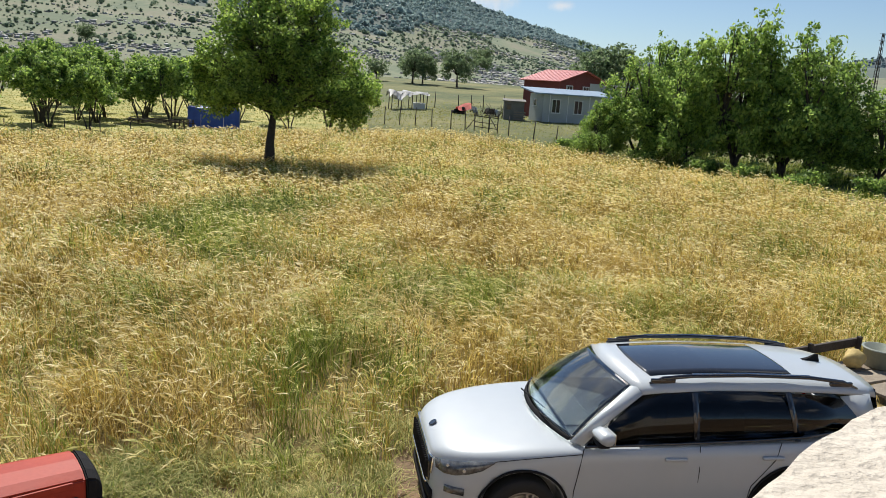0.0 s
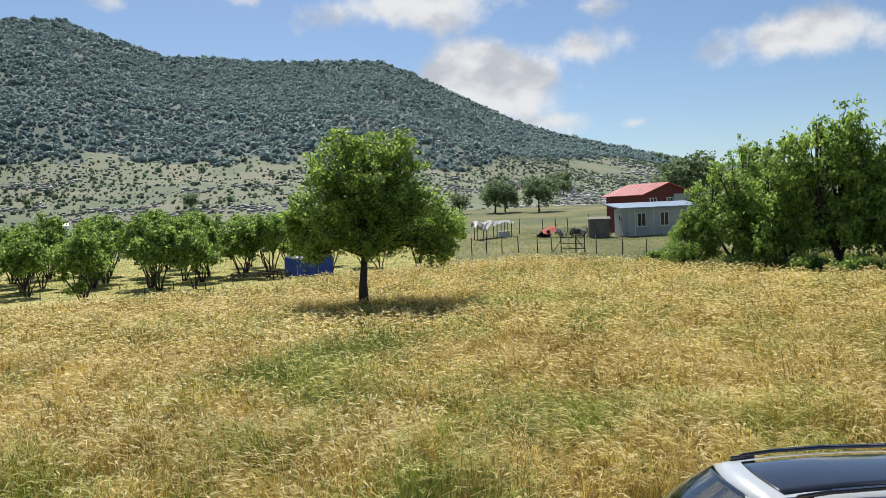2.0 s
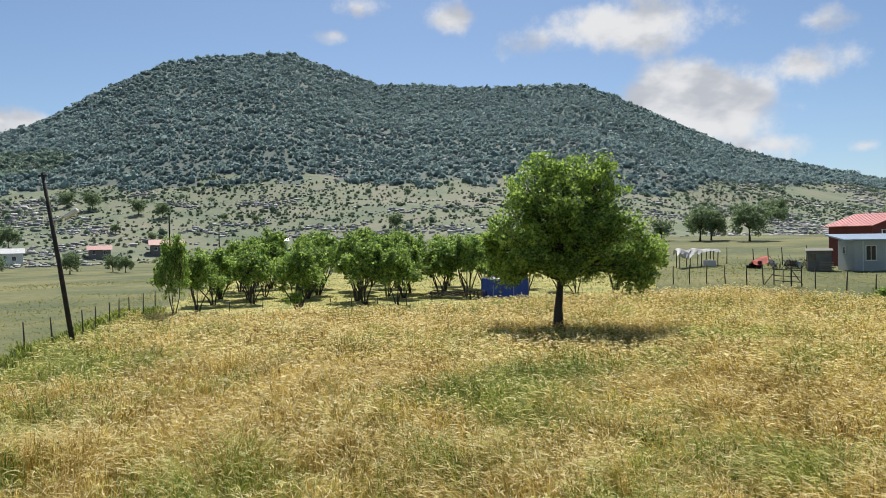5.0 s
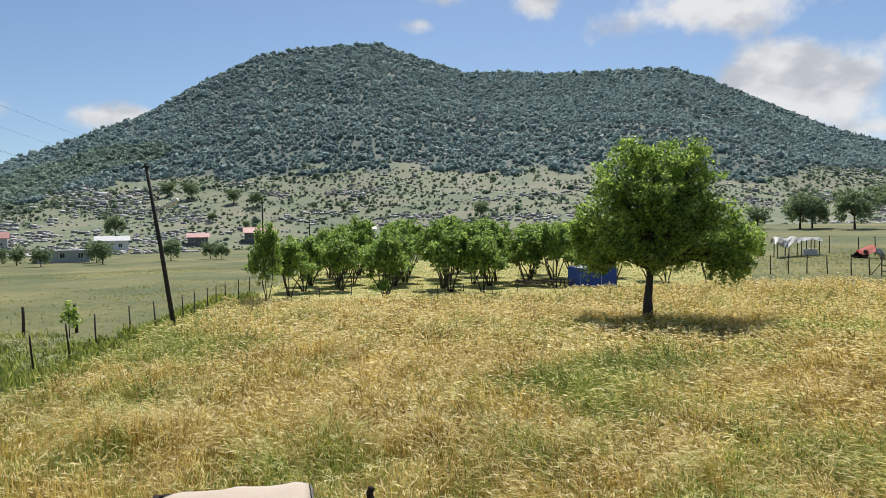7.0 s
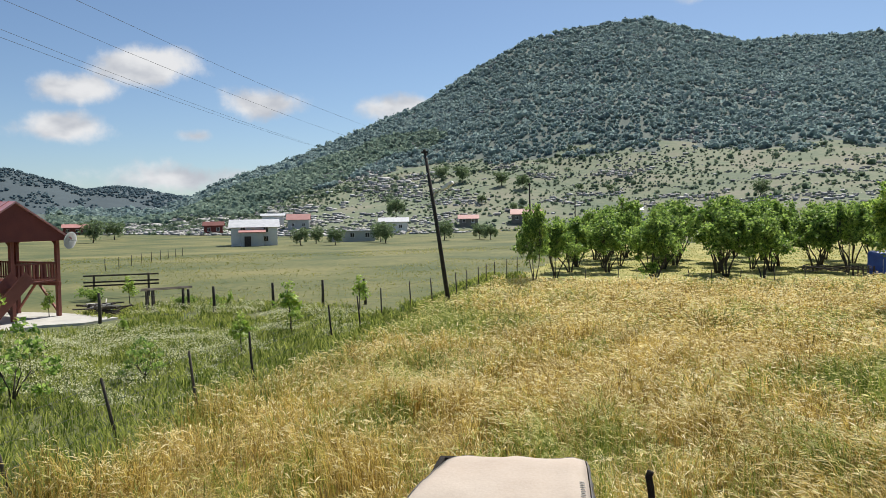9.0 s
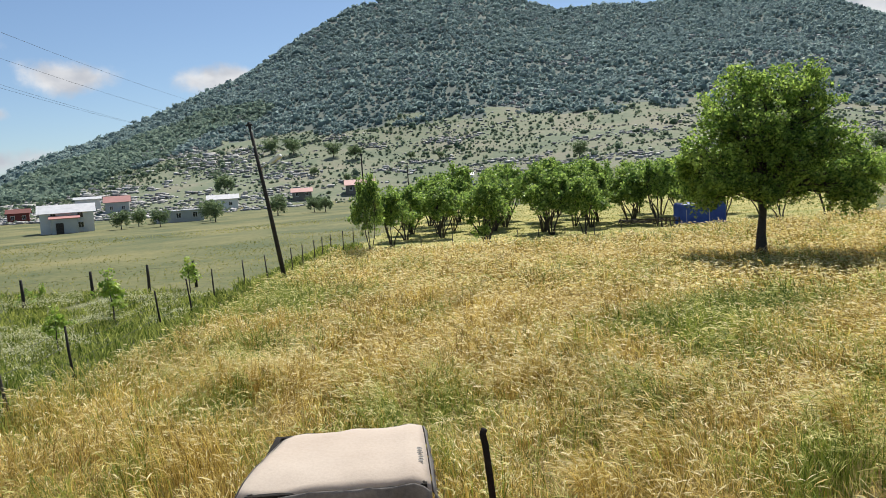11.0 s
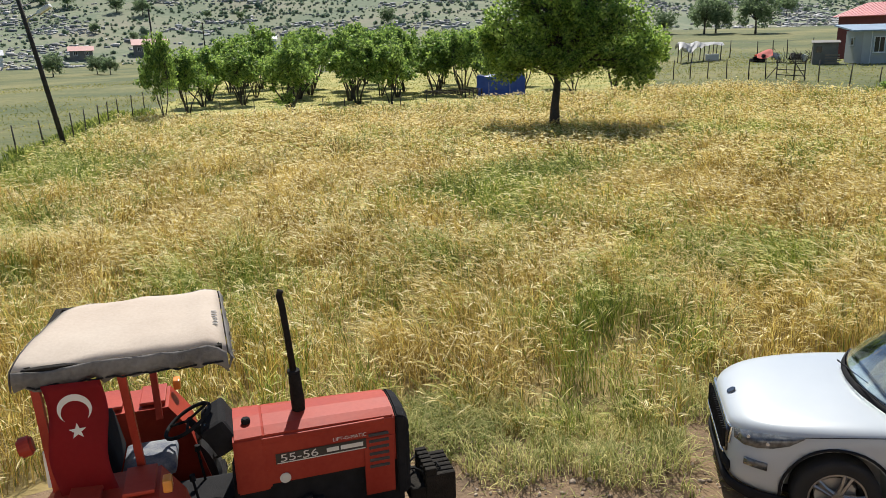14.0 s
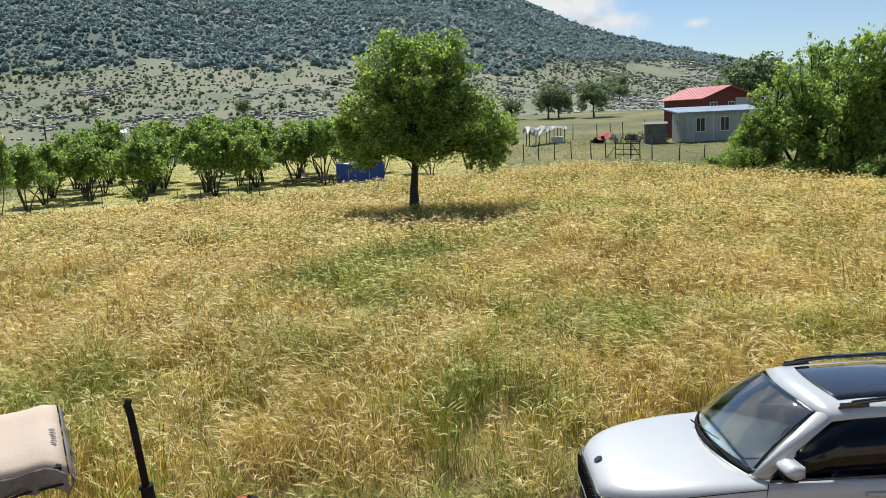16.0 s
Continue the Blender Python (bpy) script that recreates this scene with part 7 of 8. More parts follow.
    zr = roof_z(4.3, 0)
    fin = [[(4.17, s * 0.03, zr - 0.01), (4.30, s * 0.018, zr + 0.03), (4.37, s * 0.006, zr + 0.07), (4.41, s * 0.006, zr + 0.07), (4.43, s * 0.03, zr - 0.03)] for s in (-1, 1)]
    left, right = ([bm.verts.new(q) for q in side] for side in fin)
    bm.faces.new(left), bm.faces.new(right[::-1])
    for k in range(5):
        bm.faces.new((left[k], right[k], right[(k + 1) % 5], left[(k + 1) % 5]))
    bmesh.ops.recalc_face_normals(bm, faces=bm.faces)
    part("antenna", bm, M_BLACK, car, "black shark fin antenna")
    # tail: hatch glass and spoiler
    YR = np.linspace(-0.55, 0.55, 9)
    skin("rear_window", [[(4.74, y, 1.50) for y in YR], [(4.76, y * 1.12, 1.28) for y in YR], [(4.73, y * 1.25, 1.05) for y in YR]], M_PRIVACY)
    skin("tailgate", [[(4.72, y * 1.28, 1.06) for y in YR], [(4.74, y * 1.3, 0.85) for y in YR], [(4.72, y * 1.3, 0.5) for y in YR]], M_CARPAINT, thick=0.02)
    for s in (-1, 1):
        bm = bmesh.new()
        box(bm, (0.06, 0.34, 0.13), (4.70, s * 0.62, 0.97), (0, 0, -s * 12), 0.02)
        part("tail_lamp", bm, material("tail_lamp_red", (0.35, 0.01, 0.012), (0.45, 0.02, 0.02), 0.15, 8, 0, coat=1.0) if s < 0 else bpy.data.materials["tail_lamp_red"], car, "dark red tail lamp")
    # inside
    bm = bmesh.new()
    box(bm, (3.0, 1.5, 0.02), (2.85, 0, 1.085), bevel=0.004)
    part("cabin_floor", bm, M_DASH, car)
    bm = bmesh.new()
    box(bm, (0.34, 1.08, 0.05), (1.52, 0, 1.085), bevel=0.02)
    part("dashboard", bm, M_DASH, car, "dark dashboard")
    for x in (2.35, 3.2):
        for y in (-0.36, 0.36):
            bm = bmesh.new()
            box(bm, (0.13, 0.46, 0.30), (x, y, 1.18), (0, 12, 0), 0.05)
            seat = part("seat", bm, M_SEAT, car, smooth=True)
            bm = bmesh.new()
            box(bm, (0.09, 0.26, 0.17), (x + 0.06, y, 1.40), (0, 10, 0), 0.04)
            part("headrest", bm, M_SEAT, seat, smooth=True)
    bm = bmesh.new()
    tube(bm, [(1.83 + 0.05 * math.sin(a), -0.36 + 0.18 * math.cos(a), 1.12 + 0.17 * math.sin(a)) for a in np.linspace(0, 2 * math.pi, 22)], 0.014, 6)
    part("steering_wheel", bm, M_BLACK, car)
    bm = bmesh.new()
    box(bm, (0.02, 0.22, 0.06), (1.90, 0, 1.53), (0, -20, 0), 0.01)
    part("rear_view_mirror", bm, M_BLACK, car)
    # wheels
    tb = bmesh.new()
    lathe(tb, [(0.235, -0.10), (0.30, -0.118), (0.345, -0.11), (0.36, -0.085), (0.362, 0.0), (0.36, 0.085), (0.345, 0.11), (0.30, 0.118), (0.235, 0.10)], 40)
    tyre_me = mesh_of(tb, "tyre", M_RUBBER, True)
    rb = bmesh.new()
    lathe(rb, [(0.225, -0.105), (0.24, -0.105), (0.242, 0.10), (0.20, 0.06), (0.20, -0.02), (0.215, -0.06)], 36)
    for k in range(5):
        a = 2 * math.pi * k / 5 + 0.3
        for d in (-0.13, 0.13):
            tube(rb, [(0.05 * math.cos(a + d * 2), -0.085, 0.05 * math.sin(a + d * 2)), (0.14 * math.cos(a + d), -0.098, 0.14 * math.sin(a + d)), (0.23 * math.cos(a + d * 1.1), -0.092, 0.23 * math.sin(a + d * 1.1))], [0.024, 0.018, 0.022], 6)
    cyl(rb, 0.062, 0.05, (0, -0.085, 0), (90, 0, 0), 20, bevel=0.008)
    rim_me = mesh_of(rb, "rim", M_ALLOY, False)
    db = bmesh.new()
    cyl(db, 0.17, 0.03, (0, -0.02, 0), (90, 0, 0), 28)
    disc_me = mesh_of(db, "brake_disc", M_STEEL)
    for x, y in wheels:
        w = new("wheel", tyre_me)
        w.parent = car
        w.matrix_basis = pose(x, y + math.copysign(0.02, y), 0.362, 0, 20 * x, 0 if y < 0 else 180)
        for nm, me in (("rim", rim_me), ("brake_disc", disc_me)):
            r = new(nm, me)
            r.parent = w
    bm = bmesh.new()
    box(bm, (4.2, 1.3, 0.06), (2.3, 0, 0.25), bevel=0.01)
    part("underbody", bm, M_BLACK, car)
    return car


make_car((1.21, 7.25, 0.0), 0.0)


# ---- red tractor ----
M_TRACTOR = material("red_tractor_paint", (0.27, 0.022, 0.012), (0.40, 0.052, 0.028), 0.55, 2.5, 0.05, coat=0.05, fine=30, spec=0.25)
M_CANVAS = material("faded_canvas", (0.42, 0.335, 0.265), (0.57, 0.495, 0.415), 0.9, 1.1, 0.12, fine=40)
M_CANVASDARK = material("dark_canvas_edge", (0.065, 0.06, 0.055), (0.27, 0.255, 0.235), 0.9, 3.0, 0.5)
M_CANVASGREY = material("worn_canvas_print", (0.20, 0.19, 0.175), (0.36, 0.34, 0.31), 0.9, 5.0, 0.3)
M_FLAGRED = material("red_flag_cloth", (0.30, 0.006, 0.012), (0.40, 0.015, 0.02), 0.75, 3, 0.1, translucent=0.2)
M_CLOTHWHITE = material("white_cloth", (0.78, 0.76, 0.74), (0.72, 0.70, 0.68), 0.8, 3, 0.05, translucent=0.2)
M_GREASE = material("greasy_iron", (0.010, 0.009, 0.008), (0.036, 0.031, 0.026), 0.8, 7, 0.6, spec=0.1)
M_AMBER = material("amber_lens", (0.62, 0.22, 0.03), (0.7, 0.3, 0.06), 0.25, 5, 0)
M_SADDLE = material("printed_seat_cover", (0.30, 0.30, 0.29), (0.015, 0.035, 0.09), 0.85, 9, 0.2)
M_DECAL = material("black_decal", (0.02, 0.018, 0.018), (0.04, 0.035, 0.032), 0.4, 6, 0)
M_LETTER = material("pale_lettering", (0.70, 0.68, 0.64), (0.6, 0.58, 0.54), 0.6, 8, 0)


def lettering(text, size, parent, m, mat):
    cu = bpy.data.curves.new("lettering", "FONT")
    cu.body, cu.size, cu.extrude = text, size, 0.001
    tmp = new("lettering", cu)
    bpy.context.view_layer.update()
    me = bpy.data.meshes.new_from_object(tmp.evaluated_get(bpy.context.evaluated_depsgraph_get()))
    bpy.data.objects.remove(tmp, do_unlink=True)
    me.materials.clear()
    me.materials.append(mat)
    ob = new("lettering", me)
    ob.parent, ob.matrix_basis = parent, m
    return ob


def make_tractor(at, turn):
    """Front along +x; x = 0 at the rear end of the bonnet, y towards its left."""
    tr = thing("tractor", at, "old red farm tractor with a canvas sunroof and a flag", "tractor", turn=turn)

    def prism(name, sections, mat, parent=tr, label="", bevel=0.02):
        b = bmesh.new()
        got = loft(b, sections, True)
        b.faces.new(got[0][::-1]), b.faces.new(got[-1])
        bmesh.ops.recalc_face_normals(b, faces=b.faces)
        if bevel:
            bmesh.ops.bevel(b, geom=[e for e in b.edges if e.is_manifold and e.calc_face_angle() > 0.5], offset=bevel, segments=2, affect="EDGES")
        return part(name, b, mat, parent, label)

    def hood_sec(x, w, zt, zb, wb=None):
        wb = wb or w
        return [(x, -wb, zb), (x, -w, zt - 0.05), (x, -w * 0.62, zt - 0.012), (x, 0, zt), (x, w * 0.62, zt - 0.012), (x, w, zt - 0.05), (x, wb, zb)]
    prism("bonnet", [hood_sec(0.20, 0.272, 1.49, 1.02), hood_sec(0.7, 0.262, 1.485, 1.02), hood_sec(1.22, 0.25, 1.475, 1.02)], M_TRACTOR, label="red bonnet, dusty and scratched", bevel=0.015)
    prism("scuttle", [hood_sec(-0.02, 0.285, 1.49, 0.98), hood_sec(0.195, 0.276, 1.492, 0.98), hood_sec(0.24, 0.262, 1.47, 0.98)], M_TRACTOR, bevel=0.015)
    prism("front_cowl", [hood_sec(1.225, 0.255, 1.478, 0.72), hood_sec(1.30, 0.25, 1.45, 0.72), hood_sec(1.335, 0.225, 1.38, 0.74)], M_BLACK, label="black front cowl with the radiator grille", bevel=0.012)
    for k in range(7):
        bm = bmesh.new()
        box(bm, (0.012, 0.36, 0.03), (1.34, 0, 0.82 + 0.075 * k), bevel=0.004)
        part("grille_bar", bm, M_GREASE, tr)
    for s in (-1, 1):
        bm = bmesh.new()
        box(bm, (0.24, 0.012, 0.50), (1.08, s * 0.256, 1.02), (0, 0, -s * 1.3), 0.004)
        panel = part("louvre_panel", bm, M_TRACTOR, tr)
        for k in range(6):
            bm = bmesh.new()
            box(bm, (0.16, 0.018, 0.024), (1.08, s * 0.262, 1.02 + 0.055 * k), (s * 22, 0, -s * 1.3), 0.004)
            part("louvre", bm, M_DECAL, panel)
        bm = bmesh.new()
        box(bm, (0.95, 0.02, 0.05), (0.66, s * 0.262, 1.40), (0, 0, -s * 1.2), 0.008)
        part("bonnet_edge", bm, M_TRACTOR, tr)
        # decal with the model number; the maker's word is a plain bar
        bm = bmesh.new()
        box(bm, (0.70, 0.004, 0.085), (0.63, s * 0.2705, 1.235), (0, 1.5 * 0, -s * 1.25))
        decal = part("decal", bm, M_DECAL, tr, "black side decal")
        if s < 0:
            lettering("55-56", 0.088, decal, pose(0.31, -0.2795, 1.208, 90, 0, 1.25) @ Matrix.Diagonal((1.45, 1, 1, 1)), M_LETTER)
            lettering("LIFT-O-MATIC", 0.042, tr, pose(0.72, -0.2705, 1.30, 90, 0, 1.25), M_LETTER)
        for wx, wl in ((0.715, 0.095), (0.865, 0.175)):
            bm = bmesh.new()
            box(bm, (wl, 0.003, 0.034), (wx, s * (0.2742 - 0.0218 * (wx - 0.63)), 1.238), (0, 0, -s * 1.25))
            part("word_bar", bm, M_LETTER, decal)
        bm = bmesh.new()
        box(bm, (0.68, 0.003, 0.008), (0.63, s * 0.2715, 1.198), (0, 0, -s * 1.25))
        part("stripe", bm, M_LETTER, decal)
        bm = bmesh.new()
        cyl(bm, 0.042, 0.012, (0.34, s * 0.284, 1.07), (90, 0, 0), 20, bevel=0.003)
        part("reflector", bm, M_LETTER, tr, "pale round reflector")
    bm = bmesh.new()
    cyl(bm, 0.034, 0.045, (0.09, -0.10, 1.505), n=18, bevel=0.008)
    part("fuel_cap", bm, M_BLACK, tr, "black fuel cap")
    bm = bmesh.new()
    tube(bm, [(0.50, 0.0, 1.42), (0.50, 0.0, 1.56), (0.49, 0.0, 1.78), (0.485, 0.0, 1.80)], [0.05, 0.055, 0.046, 0.034], 12)
    ex = part("exhaust", bm, M_GREASE, tr, "black upright exhaust", True)
    bm = bmesh.new()
    tube(bm, [(0.485, 0.0, 1.80), (0.46, 0.0, 2.12), (0.44, 0.0, 2.36), (0.425, 0.0, 2.44), (0.44, 0.0, 2.48)], 0.026, 10)
    part("exhaust_pipe", bm, M_GREASE, ex, smooth=True)
    bm = bmesh.new()
    cyl(bm, 0.05, 0.025, (0.485, 0.0, 1.81), n=14)
    part("clamp", bm, M_BLACK, ex)
    # dash, steering wheel
    bm = bmesh.new()
    box(bm, (0.20, 0.44, 0.26), (-0.10, 0, 1.44), (0, -28, 0), 0.04)
    dash = part("dash_panel", bm, M_BLACK, tr, "black dash panel")
    for y in (-0.12, 0.02, 0.14):
        bm = bmesh.new()
        cyl(bm, 0.045, 0.012, (-0.185, y, 1.50), (0, 62, 0), 16)
        part("gauge", bm, M_DARKGLASS, dash)
    bm = bmesh.new()
    c, tilt = Vector((-0.33, 0.02, 1.52)), radians(28)
    ring = [c + Vector((0.19 * math.cos(a) * math.cos(tilt), 0.19 * math.sin(a), 0.19 * math.cos(a) * math.sin(tilt))) for a in np.linspace(0, 2 * math.pi, 30)]
    tube(bm, ring, 0.015, 7)
    sw = part("steering_wheel", bm, M_BLACK, tr, "black steering wheel", True)
    for a in (0.5, 2.6, 4.7):
        bm = bmesh.new()
        tube(bm, [c, c + Vector((0.19 * math.cos(a) * math.cos(tilt), 0.19 * math.sin(a), 0.19 * math.cos(a) * math.sin(tilt)))], 0.011, 6)
        part("spoke", bm, M_BLACK, sw)
    bm = bmesh.new()
    tube(bm, [c + Vector((0, 0, 0.01)), c + Vector((0.16, 0, -0.22))], 0.03, 8)
    part("column", bm, M_BLACK, sw)
    # engine and transmission, axles
    for nm, sz, p in (("engine_block", (1.34, 0.44, 0.74), (0.62, 0, 0.69)), ("gearbox", (1.3, 0.52, 0.55), (-0.5, 0, 0.62)), ("rear_axle", (0.30, 1.1, 0.28), (-0.80, 0, 0.66)), ("front_axle", (0.14, 1.1, 0.12), (1.0, 0, 0.40))):
        bm = bmesh.new()
        box(bm, sz, p, bevel=0.05)
        part(nm, bm, M_BLACK, tr)
    rng = random.Random(22)
    for k in range(16):
        bm = bmesh.new()
        x = rng.uniform(0.1, 1.2)
        box(bm, (rng.uniform(0.05, 0.16), 0.06, rng.uniform(0.05, 0.2)), (x, -0.25 - rng.uniform(0, 0.02), rng.uniform(0.4, 0.80)), (0, rng.uniform(-20, 20), 0), 0.012)
        part("engine_part", bm, rng.choice([M_GREASE, M_BLACK, M_BLACK]), tr)
    # front weights with cables
    bm = bmesh.new()
    box(bm, (0.20, 0.36, 0.14), (1.44, 0, 0.62), bevel=0.02)
    carrier = part("weight_carrier", bm, M_GREASE, tr, "iron front weight carrier")
    for k in range(6):
        bm = bmesh.new()
        box(bm, (0.26, 0.052, 0.34), (1.60, -0.165 + 0.066 * k, 0.62), bevel=0.014)
        box(bm, (0.10, 0.05, 0.06), (1.52, -0.165 + 0.066 * k, 0.82), bevel=0.012)
        part("weight", bm, M_GREASE, carrier)
    for k in range(5):
        bm = bmesh.new()
        a = [(1.42 + rng.uniform(-0.05, 0.2), rng.uniform(-0.2, 0.2), 0.80)]
        for _ in range(5):
            a.append((a[-1][0] + rng.uniform(-0.07, 0.07), a[-1][1] + rng.uniform(-0.08, 0.08), max(0.5, a[-1][2] + rng.uniform(-0.10, 0.07))))
        tube(bm, a, 0.009, 5)
        part("cable", bm, M_BLACK if k else M_STEEL, carrier, smooth=True)
    # fenders, platform
    for s in (-1, 1):
        sec = lambda y: [(-1.42, y, 0.80), (-1.36, y, 1.2), (-1.16, y, 1.45), (-0.50, y, 1.45), (-0.36, y, 1.24), (-0.20, y, 0.62)]
        b = bmesh.new()
        loft(b, [sec(s * 0.462), sec(s * 0.88)])
        bmesh.ops.recalc_face_normals(b, faces=b.faces)
        bmesh.ops.solidify(b, geom=b.faces[:], thickness=0.025)
        fe = part("fender", b, M_TRACTOR, tr, "flat-topped red rear fender")
        b = bmesh.new()
        q = sec(s * 0.46)
        b.faces.new([b.verts.new(p) for p in q])
        bmesh.ops.solidify(b, geom=b.faces[:], thickness=0.02)
        part("fender_side", b, M_TRACTOR, fe)
        for x in (-0.62, -0.95):
            bm = bmesh.new()
            box(bm, (0.20, 0.34, 0.03), (x, s * 0.67, 1.482), bevel=0.01)
            part("fender_rib", bm, M_TRACTOR, fe)
        bm = bmesh.new()
        box(bm, (0.06, 0.10, 0.09), (-0.44, s * 0.80, 1.50), bevel=0.015)
        part("indicator", bm, M_AMBER, fe, "amber indicator lamp")
        bm = bmesh.new()
        box(bm, (0.7, 0.30, 0.03), (-0.25, s * 0.42, 0.60), bevel=0.008)
        part("footplate", bm, M_GREASE, tr)
    # seat with a printed cover
    bm = bmesh.new()
    box(bm, (0.38, 0.40, 0.12), (-0.62, 0, 1.26), bevel=0.05)
    st = part("seat", bm, M_SADDLE, tr, "seat under a blue and white printed cover", True)
    bm = bmesh.new()
    box(bm, (0.10, 0.44, 0.36), (-0.88, 0, 1.46), (0, -10, 0), 0.045)
    part("backrest", bm, M_BLACK, st, smooth=True)
    for s, x in ((-1, -0.28), (1, -0.25), (-1, -0.45)):
        bm = bmesh.new()
        tube(bm, [(x, s * 0.18, 0.75), (x - 0.05, s * 0.22, 1.15)], 0.011, 6)
        lv = part("lever", bm, M_BLACK, tr)
        bm = bmesh.new()
        cyl(bm, 0.022, 0.05, (x - 0.05, s * 0.22, 1.17), n=10)
        part("knob", bm, M_BLACK, lv)
    # roll frame and canvas roof
    for x, y, b in ((-1.17, -0.58, 1.0), (-1.17, 0.58, 1.0), (-0.66, -0.58, 1.38), (-0.60, 0.58, 1.38)):
        bm = bmesh.new()
        tube(bm, [(x, y, 2.30), (x + 0.03, y * (0.72 if b > 1.2 else 0.9), b)], 0.036, 4)
        part("frame_post", bm, M_TRACTOR, tr)
    for y in (-0.58, 0.58):
        bm = bmesh.new()
        box(bm, (1.22, 0.05, 0.05), (-0.62, y, 2.315), bevel=0.008)
        part("frame_rail", bm, M_GREASE, tr)
    for x in (-1.2, -0.62, -0.05):
        bm = bmesh.new()
        box(bm, (0.05, 1.16, 0.05), (x, 0, 2.32), bevel=0.008)
        part("frame_bar", bm, M_GREASE, tr)
    # the canvas: a taut top, longer on the near side, and four hanging edges
    X, YC = np.linspace(0, 1, 23), np.linspace(-0.60, 0.60, 17)

    def canvas(q, y):
        f = (y + 0.6) / 1.2
        x = (-1.28 + 0.24 * f) * (1 - q) + (0.02 - 0.05 * f) * q
        bow = 0.075 * (1 - abs(y / 0.6) ** 3.5) - 0.06 * float(smooth01((q - 0.88) / 0.12)) ** 2 * (1.3 - f)
        sag = -0.008 * math.sin(q * 2 * math.pi) ** 2 - 0.010 * math.sin(q * 3 * math.pi) ** 2 * (1 - f)
        return (x, y, 2.35 + bow + sag + 0.014 * nz(q * 5, y * 4, 1, 33) + 0.006 * nz(q * 14, y * 9, 1, 34) + 0.02 * (x + 0.65))
    bm = bmesh.new()
    loft(bm, [[canvas(q, y) for y in YC] for q in X])
    bmesh.ops.recalc_face_normals(bm, faces=bm.faces)
    bmesh.ops.solidify(bm, geom=bm.faces[:], thickness=0.006)
    canopy = part("canvas_roof", bm, M_CANVAS, tr, "faded beige canvas roof with dark hanging edges", True)

    def edge(top, out, drop, seed):
        b = bmesh.new()
        rng = random.Random(seed)
        rows = []
        for f in (0.0, 0.12, 0.45, 0.75, 1.0):
            row = []
            for k, p in enumerate(top):
                fold = 0.022 * math.sin(k * 1.9 + seed + 2 * f) * f + 0.018 * rng.uniform(-1, 1) * f + 0.02 * math.sin(3.1 * f)
                d = drop[0] + (drop[1] - drop[0]) * k / (len(top) - 1)
                row.append((p[0] + out[0] * (0.012 + fold), p[1] + out[1] * (0.012 + fold), p[2] - d * f + 0.016 * rng.uniform(-1, 1) * f))
            rows.append(row)
        loft(b, rows)
        bmesh.ops.recalc_face_normals(b, faces=b.faces)
        bmesh.ops.solidify(b, geom=b.faces[:], thickness=0.005)
        part("canvas_edge", b, M_CANVASDARK, canopy, "dark grimy canvas edge", True)
    edge([canvas(q, -0.60) for q in X], (0, -1), (0.13, 0.13), 1)
    edge([canvas(q, 0.60) for q in X], (0, 1), (0.15, 0.17), 2)
    edge([canvas(1, y) for y in YC], (1, 0), (0.15, 0.10), 3)
    edge([canvas(0, y) for y in YC], (-1, 0), (0.15, 0.15), 4)
    for k in range(9):
        bm = bmesh.new()
        x, y, z = canvas(0.955, -0.34 + 0.028 * k)
        box(bm, (0.034 + 0.01 * (k % 2), 0.017, 0.003), (x, y, z + 0.004), (0, 4, 0))
        part("print_bar", bm, M_CANVASGREY, canopy)
    # torn, frayed cloth at the front corner, dark ties along the near hem
    rng = random.Random(23)
    for k in range(9):
        bm = bmesh.new()
        x, y, z = canvas(1, -0.58 + 0.07 * k)
        a, ln = rng.uniform(-0.4, 0.4), rng.uniform(0.06, 0.15)
        rows = [[(x + 0.02 + 0.03 * f + 0.015 * math.sin(5 * f + k), y + w * (1 - 0.7 * f) + a * f * 0.08, z - 0.03 - ln * f) for w in (-0.022, 0.0, 0.022)] for f in (0, 0.35, 0.7, 1.0)]
        loft(bm, rows)
        bmesh.ops.solidify(bm, geom=bm.faces[:], thickness=0.003)
        part("frayed_strip", bm, M_CANVASGREY if k % 2 else M_CANVASDARK, canopy, smooth=True)
    for k in range(7):
        bm = bmesh.new()
        x = -1.20 + 0.17 * k
        tube(bm, [(x, -0.628, 2.235), (x + 0.05, -0.640, 2.222 + rng.uniform(-0.015, 0.015)), (x + 0.17, -0.630, 2.235)], 0.007, 5)
        part("cord", bm, M_BLACK, canopy)
    # flag hung between the near posts
    bm = bmesh.new()
    rows = []
    for i in range(17):
        z = 2.24 - 0.92 * i / 16
        rows.append([(-1.12 + 0.35 * j / 12 + 0.02 * math.sin(i * 0.5), flag_y(-1.12 + 0.35 * j / 12, z), z) for j in range(13)])
    loft(bm, rows)
    bmesh.ops.solidify(bm, geom=bm.faces[:], thickness=0.004)
    flag = part("flag", bm, M_FLAGRED, tr, "red flag with a white crescent and star", True)
    cx, cz = -0.945, 2.06
    bm = bmesh.new()
    outer, inner = [], []
    for a in np.linspace(radians(-38), radians(218), 26):
        outer.append((cx + 0.102 * math.cos(a), cz + 0.102 * math.sin(a)))
        inner.append((cx + 0.083 * math.cos(a), cz - 0.027 + 0.083 * math.sin(a)))
    loft(bm, [[(x, flag_y(x, z) - 0.008, z) for x, z in outer], [(x, flag_y(x, z) - 0.008, z) for x, z in inner]])
    part("crescent", bm, M_CLOTHWHITE, flag, "white crescent")
    bm = bmesh.new()
